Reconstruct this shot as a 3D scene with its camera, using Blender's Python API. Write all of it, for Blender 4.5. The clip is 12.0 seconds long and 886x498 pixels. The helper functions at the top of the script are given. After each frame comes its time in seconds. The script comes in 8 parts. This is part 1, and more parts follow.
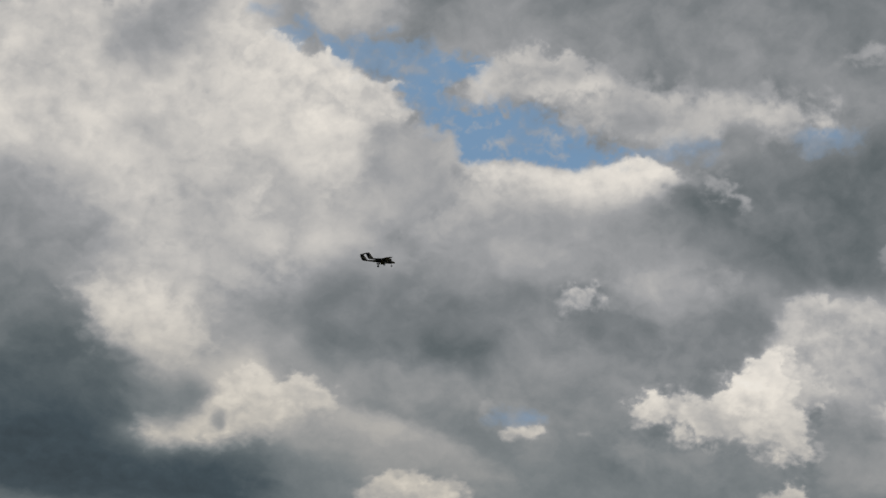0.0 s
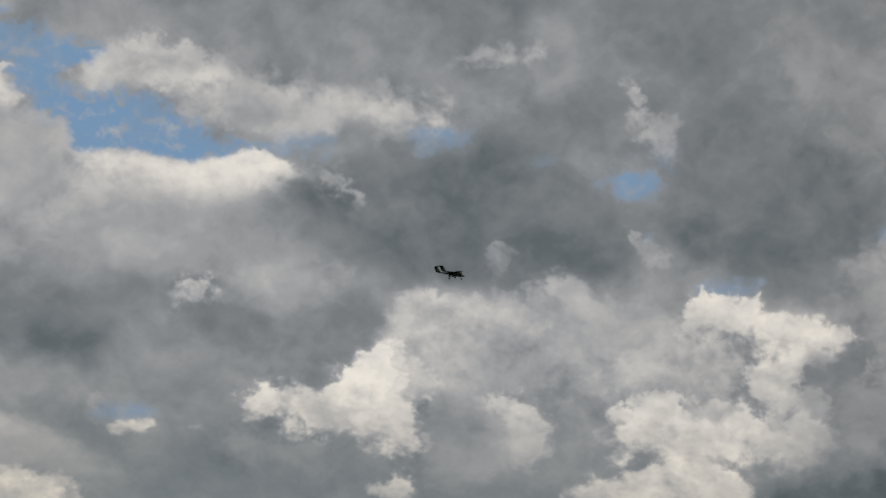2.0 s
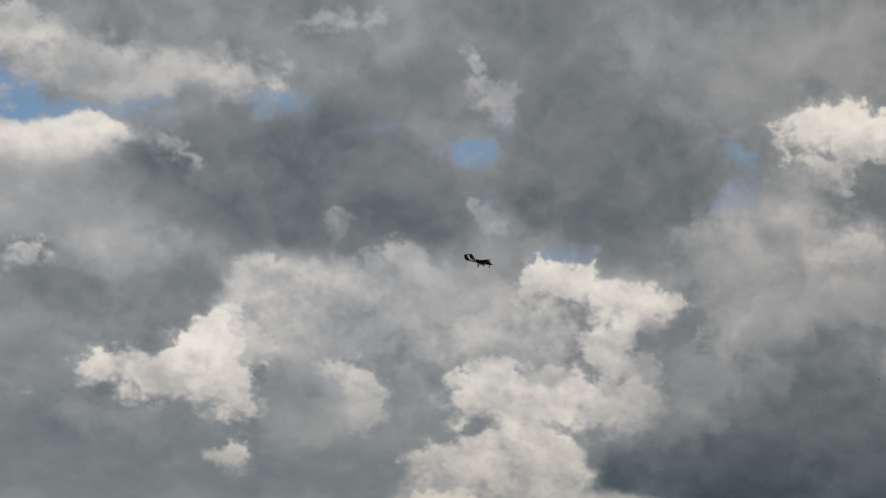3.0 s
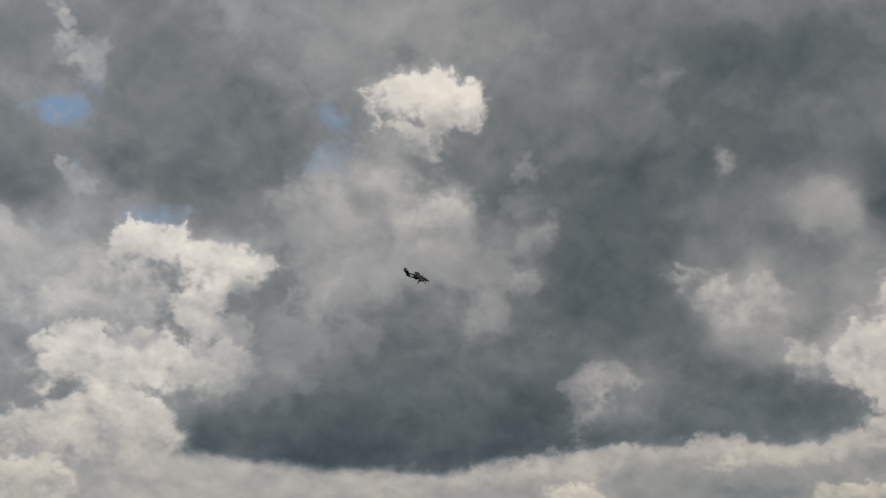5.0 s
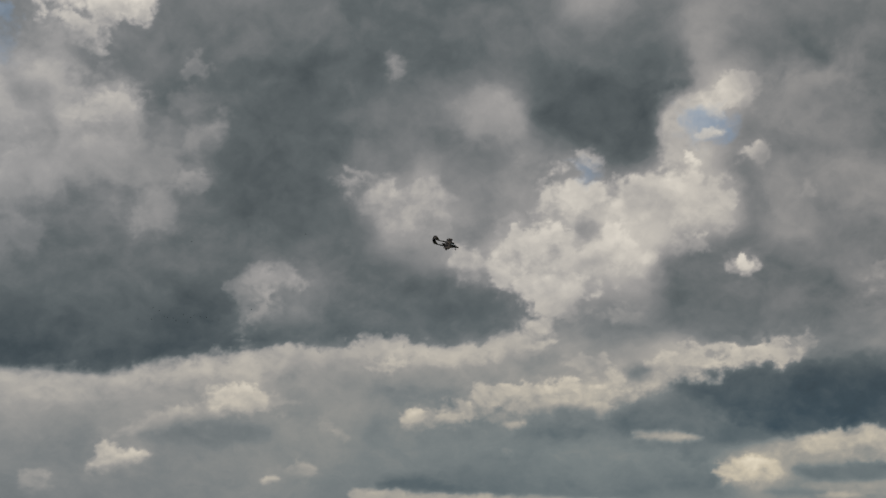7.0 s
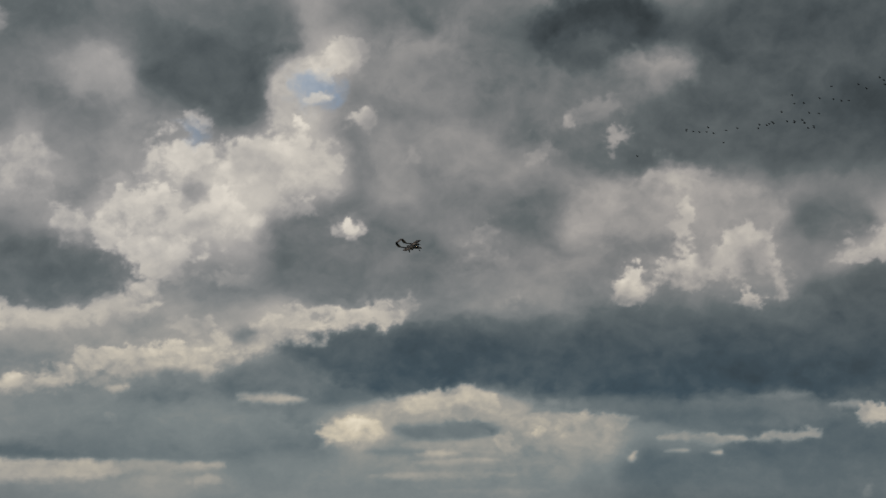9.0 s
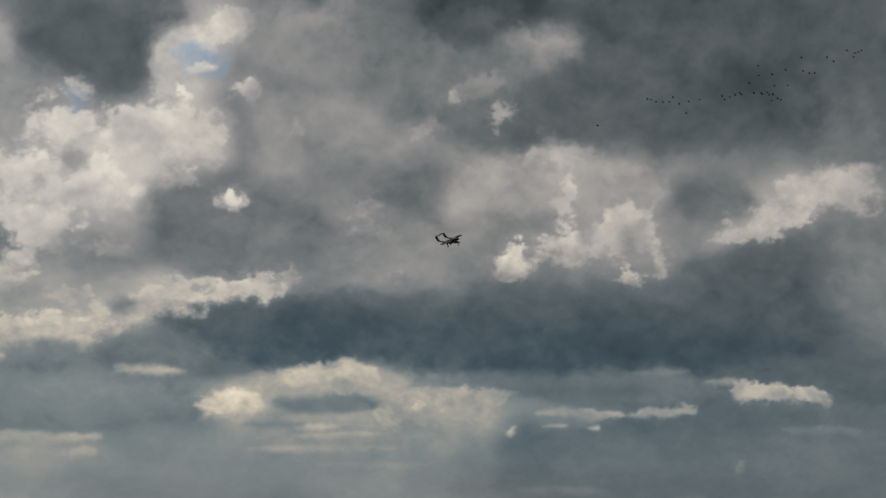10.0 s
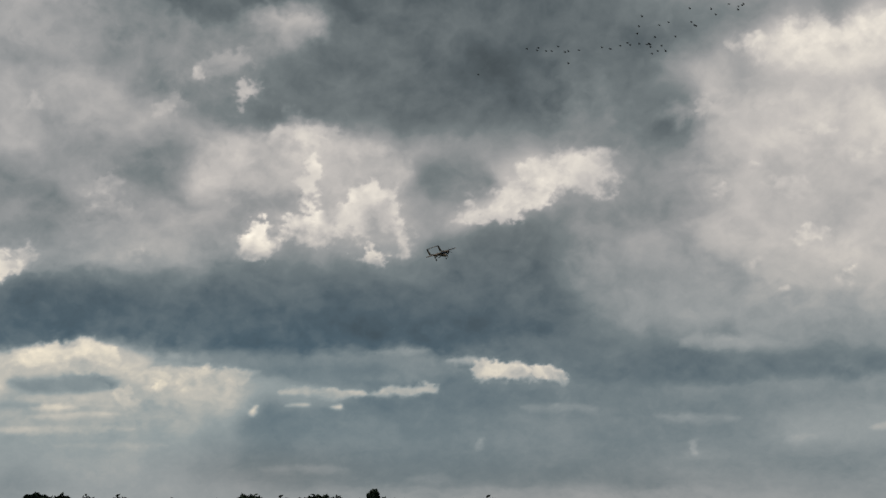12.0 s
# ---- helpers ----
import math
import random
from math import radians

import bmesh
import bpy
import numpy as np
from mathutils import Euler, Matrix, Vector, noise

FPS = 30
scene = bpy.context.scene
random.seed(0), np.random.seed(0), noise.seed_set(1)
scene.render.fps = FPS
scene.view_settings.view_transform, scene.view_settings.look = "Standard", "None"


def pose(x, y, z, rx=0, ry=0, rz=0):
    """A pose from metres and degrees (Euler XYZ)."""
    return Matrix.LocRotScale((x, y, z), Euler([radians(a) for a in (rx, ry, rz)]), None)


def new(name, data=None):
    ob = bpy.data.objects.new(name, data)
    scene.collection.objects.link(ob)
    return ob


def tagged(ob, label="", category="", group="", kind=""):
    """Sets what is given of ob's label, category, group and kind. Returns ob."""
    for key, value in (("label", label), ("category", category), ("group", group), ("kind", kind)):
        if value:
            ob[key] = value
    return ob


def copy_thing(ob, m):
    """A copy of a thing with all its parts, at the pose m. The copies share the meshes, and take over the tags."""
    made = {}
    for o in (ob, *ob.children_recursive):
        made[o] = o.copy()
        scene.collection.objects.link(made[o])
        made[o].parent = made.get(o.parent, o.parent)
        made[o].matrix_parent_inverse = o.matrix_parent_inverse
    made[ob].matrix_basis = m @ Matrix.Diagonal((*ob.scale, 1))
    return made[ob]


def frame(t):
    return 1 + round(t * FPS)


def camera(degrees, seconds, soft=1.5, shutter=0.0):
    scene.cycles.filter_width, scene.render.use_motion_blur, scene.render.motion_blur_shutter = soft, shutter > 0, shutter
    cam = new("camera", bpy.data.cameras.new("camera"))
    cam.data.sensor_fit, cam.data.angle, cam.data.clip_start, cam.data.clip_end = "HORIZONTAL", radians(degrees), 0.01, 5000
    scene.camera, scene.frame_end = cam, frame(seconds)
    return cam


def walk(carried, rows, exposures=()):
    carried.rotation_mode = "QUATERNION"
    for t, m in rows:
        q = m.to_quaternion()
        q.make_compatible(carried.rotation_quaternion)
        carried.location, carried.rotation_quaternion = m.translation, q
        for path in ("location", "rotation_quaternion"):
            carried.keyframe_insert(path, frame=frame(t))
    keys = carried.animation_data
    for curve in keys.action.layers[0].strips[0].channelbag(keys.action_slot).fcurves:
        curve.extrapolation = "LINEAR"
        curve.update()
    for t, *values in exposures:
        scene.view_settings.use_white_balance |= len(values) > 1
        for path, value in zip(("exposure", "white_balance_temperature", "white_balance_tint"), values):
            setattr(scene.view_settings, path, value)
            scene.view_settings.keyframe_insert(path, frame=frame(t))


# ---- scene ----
EYE = Vector((0.0, 0.0, 1.7))


def aim(bearing, rise, lean):
    """The camera's pose at the eye: bearing clockwise from +y, rise and lean in degrees."""
    return Matrix.Translation(EYE) @ pose(0, 0, 0, 90 + rise, 0, -bearing) @ pose(0, 0, 0, 0, 0, lean)


cam = camera(30.0, 12.0, soft=1.5)
walk(cam, [
    (0, aim(-41.92, 12.78, 10.48)),
    (0.3, aim(-39.45, 13.02, 10.05)),
    (0.5, aim(-38.36, 13.18, 9.97)),
    (0.7, aim(-36.95, 13.61, 9.78)),
    (1, aim(-33.74, 14.19, 9.38)),
    (1.3, aim(-30.60, 14.59, 8.62)),
    (1.5, aim(-29.61, 14.64, 8.56)),
    (1.7, aim(-29.05, 14.69, 8.45)),
    (2, aim(-28.37, 14.70, 8.31)),
    (2.3, aim(-25.89, 14.90, 7.90)),
    (2.5, aim(-24.05, 14.94, 7.54)),
    (2.7, aim(-23.53, 14.68, 7.41)),
    (3, aim(-22.48, 14.28, 7.36)),
    (3.2, aim(-20.66, 14.27, 7.12)),
    (4.8, aim(-10.28, 14.32, 4.78)),
    (5, aim(-7.90, 14.40, 4.37)),
    (5.3, aim(-5.47, 14.05, 4.06)),
    (5.5, aim(-5.11, 13.75, 4.12)),
    (5.7, aim(-4.68, 13.45, 4.18)),
    (6, aim(-3.64, 13.17, 4.17)),
    (6.3, aim(-1.08, 12.95, 3.95)),
    (6.5, aim(0.61, 12.66, 3.58)),
    (6.7, aim(1.82, 12.25, 3.43)),
    (7, aim(4.06, 11.73, 3.15)),
    (7.2, aim(4.99, 11.51, 2.82)),
    (8.8, aim(15.72, 11.14, 1.52)),
    (9, aim(17.92, 10.96, 1.23)),
    (9.3, aim(19.00, 10.69, 1.11)),
    (9.5, aim(19.28, 10.49, 1.14)),
    (9.7, aim(20.37, 10.25, 1.19)),
    (10, aim(22.07, 10.16, 1.46)),
    (10.3, aim(22.33, 9.95, 1.46)),
    (10.5, aim(24.21, 9.77, -0.13)),
    (10.7, aim(25.87, 9.66, -1.02)),
    (11, aim(26.84, 9.28, -0.84)),
    (11.3, aim(26.80, 8.95, 0.20)),
    (11.5, aim(28.49, 8.90, 0.69)),
    (11.7, aim(30.12, 9.22, 0.53)),
    (12, aim(31.06, 9.59, 0.46)),
], exposures=[(0, 0.0), (5.5, 0.0), (7, -0.05), (9.5, 0.03), (10.5, 0.06), (11.0, 0.13), (11.5, 0.40), (12, 0.60)])

# ---- light ----
SUN_BEARING, SUN_RISE = -25.0, 56.0
world = bpy.data.worlds.new("cloudy_sky")
scene.world = world
world.use_nodes = True
wn = world.node_tree
sky = wn.nodes.new("ShaderNodeTexSky")
sky.sky_type, sky.sun_disc = "NISHITA", False
sky.sun_elevation, sky.sun_rotation = radians(SUN_RISE), radians(SUN_BEARING)
wn.links.new(sky.outputs[0], wn.nodes["Background"].inputs[0])
wn.nodes["Background"].inputs[1].default_value = 0.05
sun_lamp = new("sun", bpy.data.lights.new("sun", "SUN"))
sun_lamp.data.energy, sun_lamp.data.angle, sun_lamp.data.color = 0.7, radians(10), (1.0, 0.95, 0.87)
sun_lamp.matrix_world = pose(0, 0, 300, 90 - SUN_RISE, 0, 180 - SUN_BEARING)


# ---- materials ----
def graph(name):
    m = bpy.data.materials.new(name)
    m.use_nodes = True
    nodes, links = m.node_tree.nodes, m.node_tree.links
    return m, nodes, links, nodes["Principled BSDF"]


def surface(name, dark, light, scale, rough=0.6, metal=0.0, bump=0.0, grain=4.0):
    """Paint, rubber, bark or soil: two scales of noise between two colours, with fine relief."""
    m, nodes, links, shader = graph(name)
    where = nodes.new("ShaderNodeTexCoord")
    coarse, fine = nodes.new("ShaderNodeTexNoise"), nodes.new("ShaderNodeTexNoise")
    coarse.inputs["Scale"].default_value, coarse.inputs["Detail"].default_value = scale, 5
    fine.inputs["Scale"].default_value, fine.inputs["Detail"].default_value = scale * grain, 4
    ramp, mix = nodes.new("ShaderNodeValToRGB"), nodes.new("ShaderNodeMath")
    mix.operation = "MULTIPLY_ADD"
    mix.inputs[1].default_value = 0.35
    ramp.color_ramp.elements[0].position, ramp.color_ramp.elements[1].position = 0.45, 0.85
    ramp.color_ramp.elements[0].color, ramp.color_ramp.elements[1].color = (*dark, 1), (*light, 1)
    for n in (coarse, fine):
        links.new(where.outputs["Object"], n.inputs["Vector"])
    links.new(fine.outputs[0], mix.inputs[0])
    links.new(coarse.outputs[0], mix.inputs[2])
    links.new(mix.outputs[0], ramp.inputs[0])
    links.new(ramp.outputs[0], shader.inputs["Base Color"])
    shader.inputs["Roughness"].default_value, shader.inputs["Metallic"].default_value = rough, metal
    shader.inputs["Specular IOR Level"].default_value = 0.5 if rough < 0.6 else 0.15
    if bump:
        b = nodes.new("ShaderNodeBump")
        b.inputs["Strength"].default_value = bump
        links.new(fine.outputs[0], b.inputs["Height"])
        links.new(b.outputs[0], shader.inputs["Normal"])
    return m


def camouflage(name):
    """Matt desert camouflage: tan and dark brown fields with wavy soft borders."""
    m, nodes, links, shader = graph(name)
    where, field, wear = nodes.new("ShaderNodeTexCoord"), nodes.new("ShaderNodeTexNoise"), nodes.new("ShaderNodeTexNoise")
    field.inputs["Scale"].default_value, field.inputs["Detail"].default_value = 0.8, 2.5
    wear.inputs["Scale"].default_value, wear.inputs["Detail"].default_value = 6.0, 6.0
    ramp = nodes.new("ShaderNodeValToRGB")
    e = ramp.color_ramp.elements
    e[0].position, e[0].color = 0.49, (0.014, 0.011, 0.010, 1)
    e[1].position, e[1].color = 0.53, (0.25, 0.18, 0.115, 1)
    mixer = nodes.new("ShaderNodeMixRGB")
    mixer.blend_type, mixer.inputs[0].default_value = "OVERLAY", 0.35
    links.new(where.outputs["Object"], field.inputs["Vector"])
    links.new(where.outputs["Object"], wear.inputs["Vector"])
    links.new(field.outputs[0], ramp.inputs[0])
    links.new(ramp.outputs[0], mixer.inputs[1])
    links.new(wear.outputs[0], mixer.inputs[2])
    links.new(mixer.outputs[0], shader.inputs["Base Color"])
    shader.inputs["Roughness"].default_value, shader.inputs["Specular IOR Level"].default_value = 0.8, 0.2
    return m


def glow(name, colour, strength):
    m, nodes, links, shader = graph(name)
    shader.inputs["Base Color"].default_value = (*colour, 1)
    shader.inputs["Emission Color"].default_value = (*colour, 1)
    shader.inputs["Emission Strength"].default_value = strength
    return m


def clear(name):
    m, nodes, links, shader = graph(name)
    shader.inputs["Base Color"].default_value = (0.75, 0.82, 0.85, 1)
    shader.inputs["Roughness"].default_value = 0.03
    shader.inputs["IOR"].default_value = 1.1
    shader.inputs["Transmission Weight"].default_value = 1.0
    return m


def cloud_light():
    """The far sky, glowing: water mist from slate to warm white by its sunlight, open blue where the cover has gaps."""
    m, nodes, links, shader = graph("cloud_mist")
    nodes.remove(shader)
    out, glowing = nodes["Material Output"], nodes.new("ShaderNodeEmission")
    lit, gap_, low, warm, where = (nodes.new("ShaderNodeAttribute"), nodes.new("ShaderNodeAttribute"), nodes.new("ShaderNodeAttribute"), nodes.new("ShaderNodeAttribute"), nodes.new("ShaderNodeTexCoord"))
    lit.attribute_name, gap_.attribute_name, low.attribute_name, warm.attribute_name = "sunlit", "open_sky", "low_haze", "warm_air"
    wisp = nodes.new("ShaderNodeTexNoise")
    wisp.inputs["Scale"].default_value, wisp.inputs["Detail"].default_value, wisp.inputs["Roughness"].default_value = 0.035, 7, 0.62
    links.new(where.outputs["Object"], wisp.inputs["Vector"])
    amount = nodes.new("ShaderNodeMath")
    amount.operation, amount.inputs[1].default_value, amount.inputs[2].default_value = "MULTIPLY_ADD", 0.04, -0.02
    links.new(wisp.outputs[0], amount.inputs[0])
    total = nodes.new("ShaderNodeMath")
    links.new(lit.outputs["Fac"], total.inputs[0])
    links.new(amount.outputs[0], total.inputs[1])

    def ramp_of(stops):
        r = nodes.new("ShaderNodeValToRGB")
        e = r.color_ramp.elements
        while len(e) < len(stops):
            e.new(0.5)
        for k, (at, rgb) in enumerate(stops):
            e[k].position = at
            e[k].color = (*[(c / 255 / 12.92 if c < 10.3 else ((c / 255 + 0.055) / 1.055) ** 2.4) for c in rgb], 1)
        links.new(total.outputs[0], r.inputs[0])
        return r

    high = ramp_of([(0.20, (48, 53, 56)), (0.30, (71, 79, 83)), (0.40, (97, 104, 107)), (0.50, (124, 128, 131)), (0.62, (157, 158, 160)), (0.75, (196, 193, 189)), (0.88, (230, 224, 215)), (1.0, (249, 246, 240))])
    near = ramp_of([(0.20, (45, 54, 60)), (0.30, (60, 78, 89)), (0.40, (92, 104, 109)), (0.50, (122, 130, 131)), (0.62, (160, 157, 149)), (0.75, (202, 192, 172)), (0.88, (233, 222, 200)), (1.0, (250, 243, 228))])
    mild = ramp_of([(0.20, (48, 55, 58)), (0.30, (72, 79, 82)), (0.40, (97, 103, 104)), (0.50, (129, 128, 127)), (0.62, (163, 157, 151)), (0.75, (200, 192, 179)), (0.88, (232, 223, 207)), (1.0, (250, 244, 232))])
    blend, opened = nodes.new("ShaderNodeMixRGB"), nodes.new("ShaderNodeMixRGB")
    warmed = nodes.new("ShaderNodeMixRGB")
    links.new(warm.outputs["Fac"], warmed.inputs[0])
    links.new(high.outputs[0], warmed.inputs[1])
    links.new(mild.outputs[0], warmed.inputs[2])
    links.new(low.outputs["Fac"], blend.inputs[0])
    links.new(warmed.outputs[0], blend.inputs[1])
    links.new(near.outputs[0], blend.inputs[2])
    links.new(gap_.outputs["Fac"], opened.inputs[0])
    links.new(blend.outputs[0], opened.inputs[1])
    opened.inputs[2].default_value = (0.168, 0.29, 0.452, 1)
    links.new(opened.outputs[0], glowing.inputs[0])
    glowing.inputs[1].default_value = 1.0
    links.new(glowing.outputs[0], out.inputs[0])
    return m


CAMO = camouflage("desert_camouflage")
DARK_PAINT = surface("dark_brown_paint", (0.035, 0.028, 0.024), (0.075, 0.058, 0.045), 1.5, 0.55)
UNDER_PAINT = surface("brown_grey_paint", (0.06, 0.05, 0.042), (0.12, 0.10, 0.08), 1.2, 0.6)
BLADE = surface("black_propeller_paint", (0.015, 0.015, 0.015), (0.04, 0.04, 0.04), 3, 0.4)
TIP = surface("yellow_tip_paint", (0.5, 0.36, 0.03), (0.65, 0.48, 0.05), 3, 0.5)
RUBBER = surface("tyre_rubber", (0.012, 0.012, 0.012), (0.035, 0.034, 0.033), 8, 0.85)
METAL = surface("bare_strut_metal", (0.30, 0.30, 0.30), (0.5, 0.5, 0.5), 5, 0.35, 0.9)
GLASS = clear("canopy_glass")
LAMP = glow("landing_light", (1.0, 0.97, 0.9), 14.0)
FEATHER = surface("dark_feathers", (0.018, 0.017, 0.017), (0.05, 0.046, 0.042), 12, 0.8)
HUT_WALL = surface("hut_boards", (0.03, 0.027, 0.025), (0.07, 0.062, 0.056), 1.2, 0.9)
HUT_ROOF = surface("hut_roof_sheet", (0.03, 0.024, 0.021), (0.075, 0.06, 0.05), 0.8, 0.9)
BARK = surface("bark", (0.03, 0.023, 0.017), (0.085, 0.066, 0.05), 2.0, 0.95, bump=0.5)
LEAF = surface("summer_leaves", (0.014, 0.024, 0.009), (0.036, 0.054, 0.02), 0.8, 0.7)
GRASS = surface("field_grass", (0.035, 0.055, 0.018), (0.09, 0.115, 0.045), 0.02, 0.95, grain=40)
MIST = cloud_light()


# ---- mesh helpers ----
def mesh_of(name, bm, material, smooth=True):
    data = bpy.data.meshes.new(name)
    bm.normal_update()
    bm.to_mesh(data)
    bm.free()
    data.materials.append(material)
    if smooth:
        data.polygons.foreach_set("use_smooth", [True] * len(data.polygons))
    return data


def part(name, bm, material, parent, label="", smooth=True):
    ob = new(name, mesh_of(name, bm, material, smooth))
    ob.parent = parent
    return tagged(ob, label)


def loft(bm, rings, closed=True):
    """Joins rings of points, each with the same count, and caps the two ends."""
    rows = [[bm.verts.new(p) for p in ring] for ring in rings]
    n = len(rows[0])
    for a, b in zip(rows, rows[1:]):
        for k in range(n if closed else n - 1):
            bm.faces.new((a[k], a[(k + 1) % n], b[(k + 1) % n], b[k]))
    bm.faces.new(rows[0][::-1])
    bm.faces.new(rows[-1])
    bmesh.ops.recalc_face_normals(bm, faces=bm.faces[:])
    return bm


def oval(x, y, z, ry, rz, n=16, square=2.4):
    """A ring across the x axis, slightly boxy."""
    pts = []
    for k in range(n):
        a = 2 * math.pi * k / n
        c, s = math.cos(a), math.sin(a)
        pts.append((x, y + ry * math.copysign(abs(c) ** (2 / square), c), z + rz * math.copysign(abs(s) ** (2 / square), s)))
    return pts


AIRFOIL = ((0.0, 0.0), (0.03, 0.035), (0.12, 0.068), (0.3, 0.082), (0.55, 0.06), (0.8, 0.028), (1.0, 0.002), (0.8, -0.012), (0.5, -0.035), (0.25, -0.045), (0.08, -0.035))


def blade_section(x, y, z, chord, thick=1.0, upright=False):
    """An aerofoil ring with its leading edge at x; it lies flat, or stands for a fin."""
    if upright:
        return [(x - c * chord, y + h * chord * thick, z) for c, h in AIRFOIL]
    return [(x - c * chord, y, z + h * chord * thick) for c, h in AIRFOIL]


def rod(bm, a, b, ra, rb=None, n=8):
    a, b = Vector(a), Vector(b)
    d = (b - a).normalized()
    u = d.orthogonal().normalized()
    v = d.cross(u)
    rb = ra if rb is None else rb
    return loft(bm, [[p + r * (math.cos(2 * math.pi * k / n) * u + math.sin(2 * math.pi * k / n) * v) for k in range(n)] for p, r in ((a, ra), (b, rb))])


def wheel_tyre(bm, y, z, x, radius, width, n=18):
    prof = ((0.55, 0.5), (0.85, 0.5), (1.0, 0.28), (1.0, -0.28), (0.85, -0.5), (0.55, -0.5))
    rows = [[bm.verts.new((x + radius * r * math.cos(2 * math.pi * k / n), y + w * width, z + radius * r * math.sin(2 * math.pi * k / n))) for r, w in prof] for k in range(n)]
    for k in range(n):
        a, b = rows[k], rows[(k + 1) % n]
        for j in range(len(prof)):
            bm.faces.new((a[j], a[(j + 1) % len(prof)], b[(j + 1) % len(prof)], b[j]))
    bmesh.ops.recalc_face_normals(bm, faces=bm.faces[:])
    return bm


# ---- sky and clouds ----
STEP = 0.054
AZ0, AZ1, EL0, EL1 = -61.0, 51.0, -0.6, 26.4
U, V = np.meshgrid(np.arange(AZ0, AZ1, STEP), np.arange(EL0, EL1, STEP))
U, V = U.astype(np.float32), V.astype(np.float32)


def smooth_noise(x, y, seed):
    """Gradient noise on a lattice, about -1 to 1."""
    angle = np.random.RandomState(seed).uniform(0, 6.2832, (256, 256)).astype(np.float32)
    gx, gy = np.cos(angle), np.sin(angle)
    i, j = np.floor(x).astype(np.int32), np.floor(y).astype(np.int32)
    f, g = (x - i).astype(np.float32), (y - j).astype(np.float32)
    i0, i1, j0, j1 = i & 255, (i + 1) & 255, j & 255, (j + 1) & 255
    a, b = gx[j0, i0] * f + gy[j0, i0] * g, gx[j0, i1] * (f - 1) + gy[j0, i1] * g
    c, d = gx[j1, i0] * f + gy[j1, i0] * (g - 1), gx[j1, i1] * (f - 1) + gy[j1, i1] * (g - 1)
    f, g = f * f * f * (f * (6 * f - 15) + 10), g * g * g * (g * (6 * g - 15) + 10)
    return 1.5 * ((a + (b - a) * f) * (1 - g) + (c + (d - c) * f) * g)


def fractal(x, y, size, octaves, seed, gain=0.5, billow=False):
    """Octaves of noise, evened out to the same strength; size is the largest feature in degrees. Billow folds it into rounded heads."""
    total, amp = 0, 1.0
    for k in range(octaves):
        c, s = math.cos(1.1 * k + 0.3), math.sin(1.1 * k + 0.3)
        n = smooth_noise((c * x - s * y) / size + 17.3 * k, (s * x + c * y) / size + 9.1 * k, seed + k)
        total = total + amp * ((2.6 * np.abs(n) - 0.85) if billow else n)
        amp *= gain
        size *= 0.48
    total = total - total.mean()
    return 0.4 * total / total.std()


def blurred(field, degrees):
    """The field smoothed over that many degrees: three passes of a running mean each way."""
    n = max(1, int(degrees / STEP))
    for axis in (0, 1, 0, 1, 0, 1):
        wide = [(0, 0), (0, 0)]
        wide[axis] = (n + 1, n)
        total = np.cumsum(np.pad(field, wide, mode="edge"), axis=axis, dtype=np.float64)
        size = field.shape[axis]
        field = (np.take(total, range(2 * n + 1, 2 * n + 1 + size), axis) - np.take(total, range(0, size), axis)) / (2 * n + 1)
    return field.astype(np.float32)


# features flatten towards the horizon
VV = V + 4.0 * np.log(3.0 + V)
DRIFT_U, DRIFT_V = fractal(U, VV, 2.4, 4, 11, 0.45), fractal(U, VV, 2.4, 4, 31, 0.45)
WISP_U, WISP_V = fractal(U, VV, 0.7, 4, 21, 0.55), fractal(U, VV, 0.7, 4, 41, 0.55)
HEADS = fractal(U + 0.2 * DRIFT_U + 0.08 * WISP_U, VV + 0.2 * DRIFT_V + 0.08 * WISP_V, 1.9, 6, 51, 0.52, True)
BUDS = fractal(U + 0.06 * WISP_U, VV + 0.06 * WISP_V, 0.5, 4, 61, 0.55, True)
SOFT = fractal(U + 0.7 * DRIFT_U, VV + 0.7 * DRIFT_V, 3.6, 7, 71, 0.52)
PATCHES = fractal(U + 0.3 * DRIFT_U + 0.06 * WISP_U, VV + 0.3 * DRIFT_V + 0.06 * WISP_V, 1.5, 6, 101, 0.52)
SHREDS = fractal(U + 0.12 * WISP_U, VV + 0.1 * WISP_V, 0.6, 5, 81, 0.58)
LUMPS = blurred(HEADS, 0.06)
# sunlight from above on the rounded heads
RELIEF = np.zeros_like(LUMPS)
for k, weight in ((3, 0.7), (7, 0.7), (14, 0.6)):
    RELIEF[k:, :] += weight * (LUMPS[:-k, :] - LUMPS[k:, :])
RELIEF = np.clip(RELIEF / RELIEF.std() * 0.4, -0.9, 0.9)
TONE = (0.50 + 0.05 * fractal(U, VV, 6.0, 4, 91)).astype(np.float32)
OPEN = np.zeros_like(TONE)
CRISP = np.zeros_like(TONE)


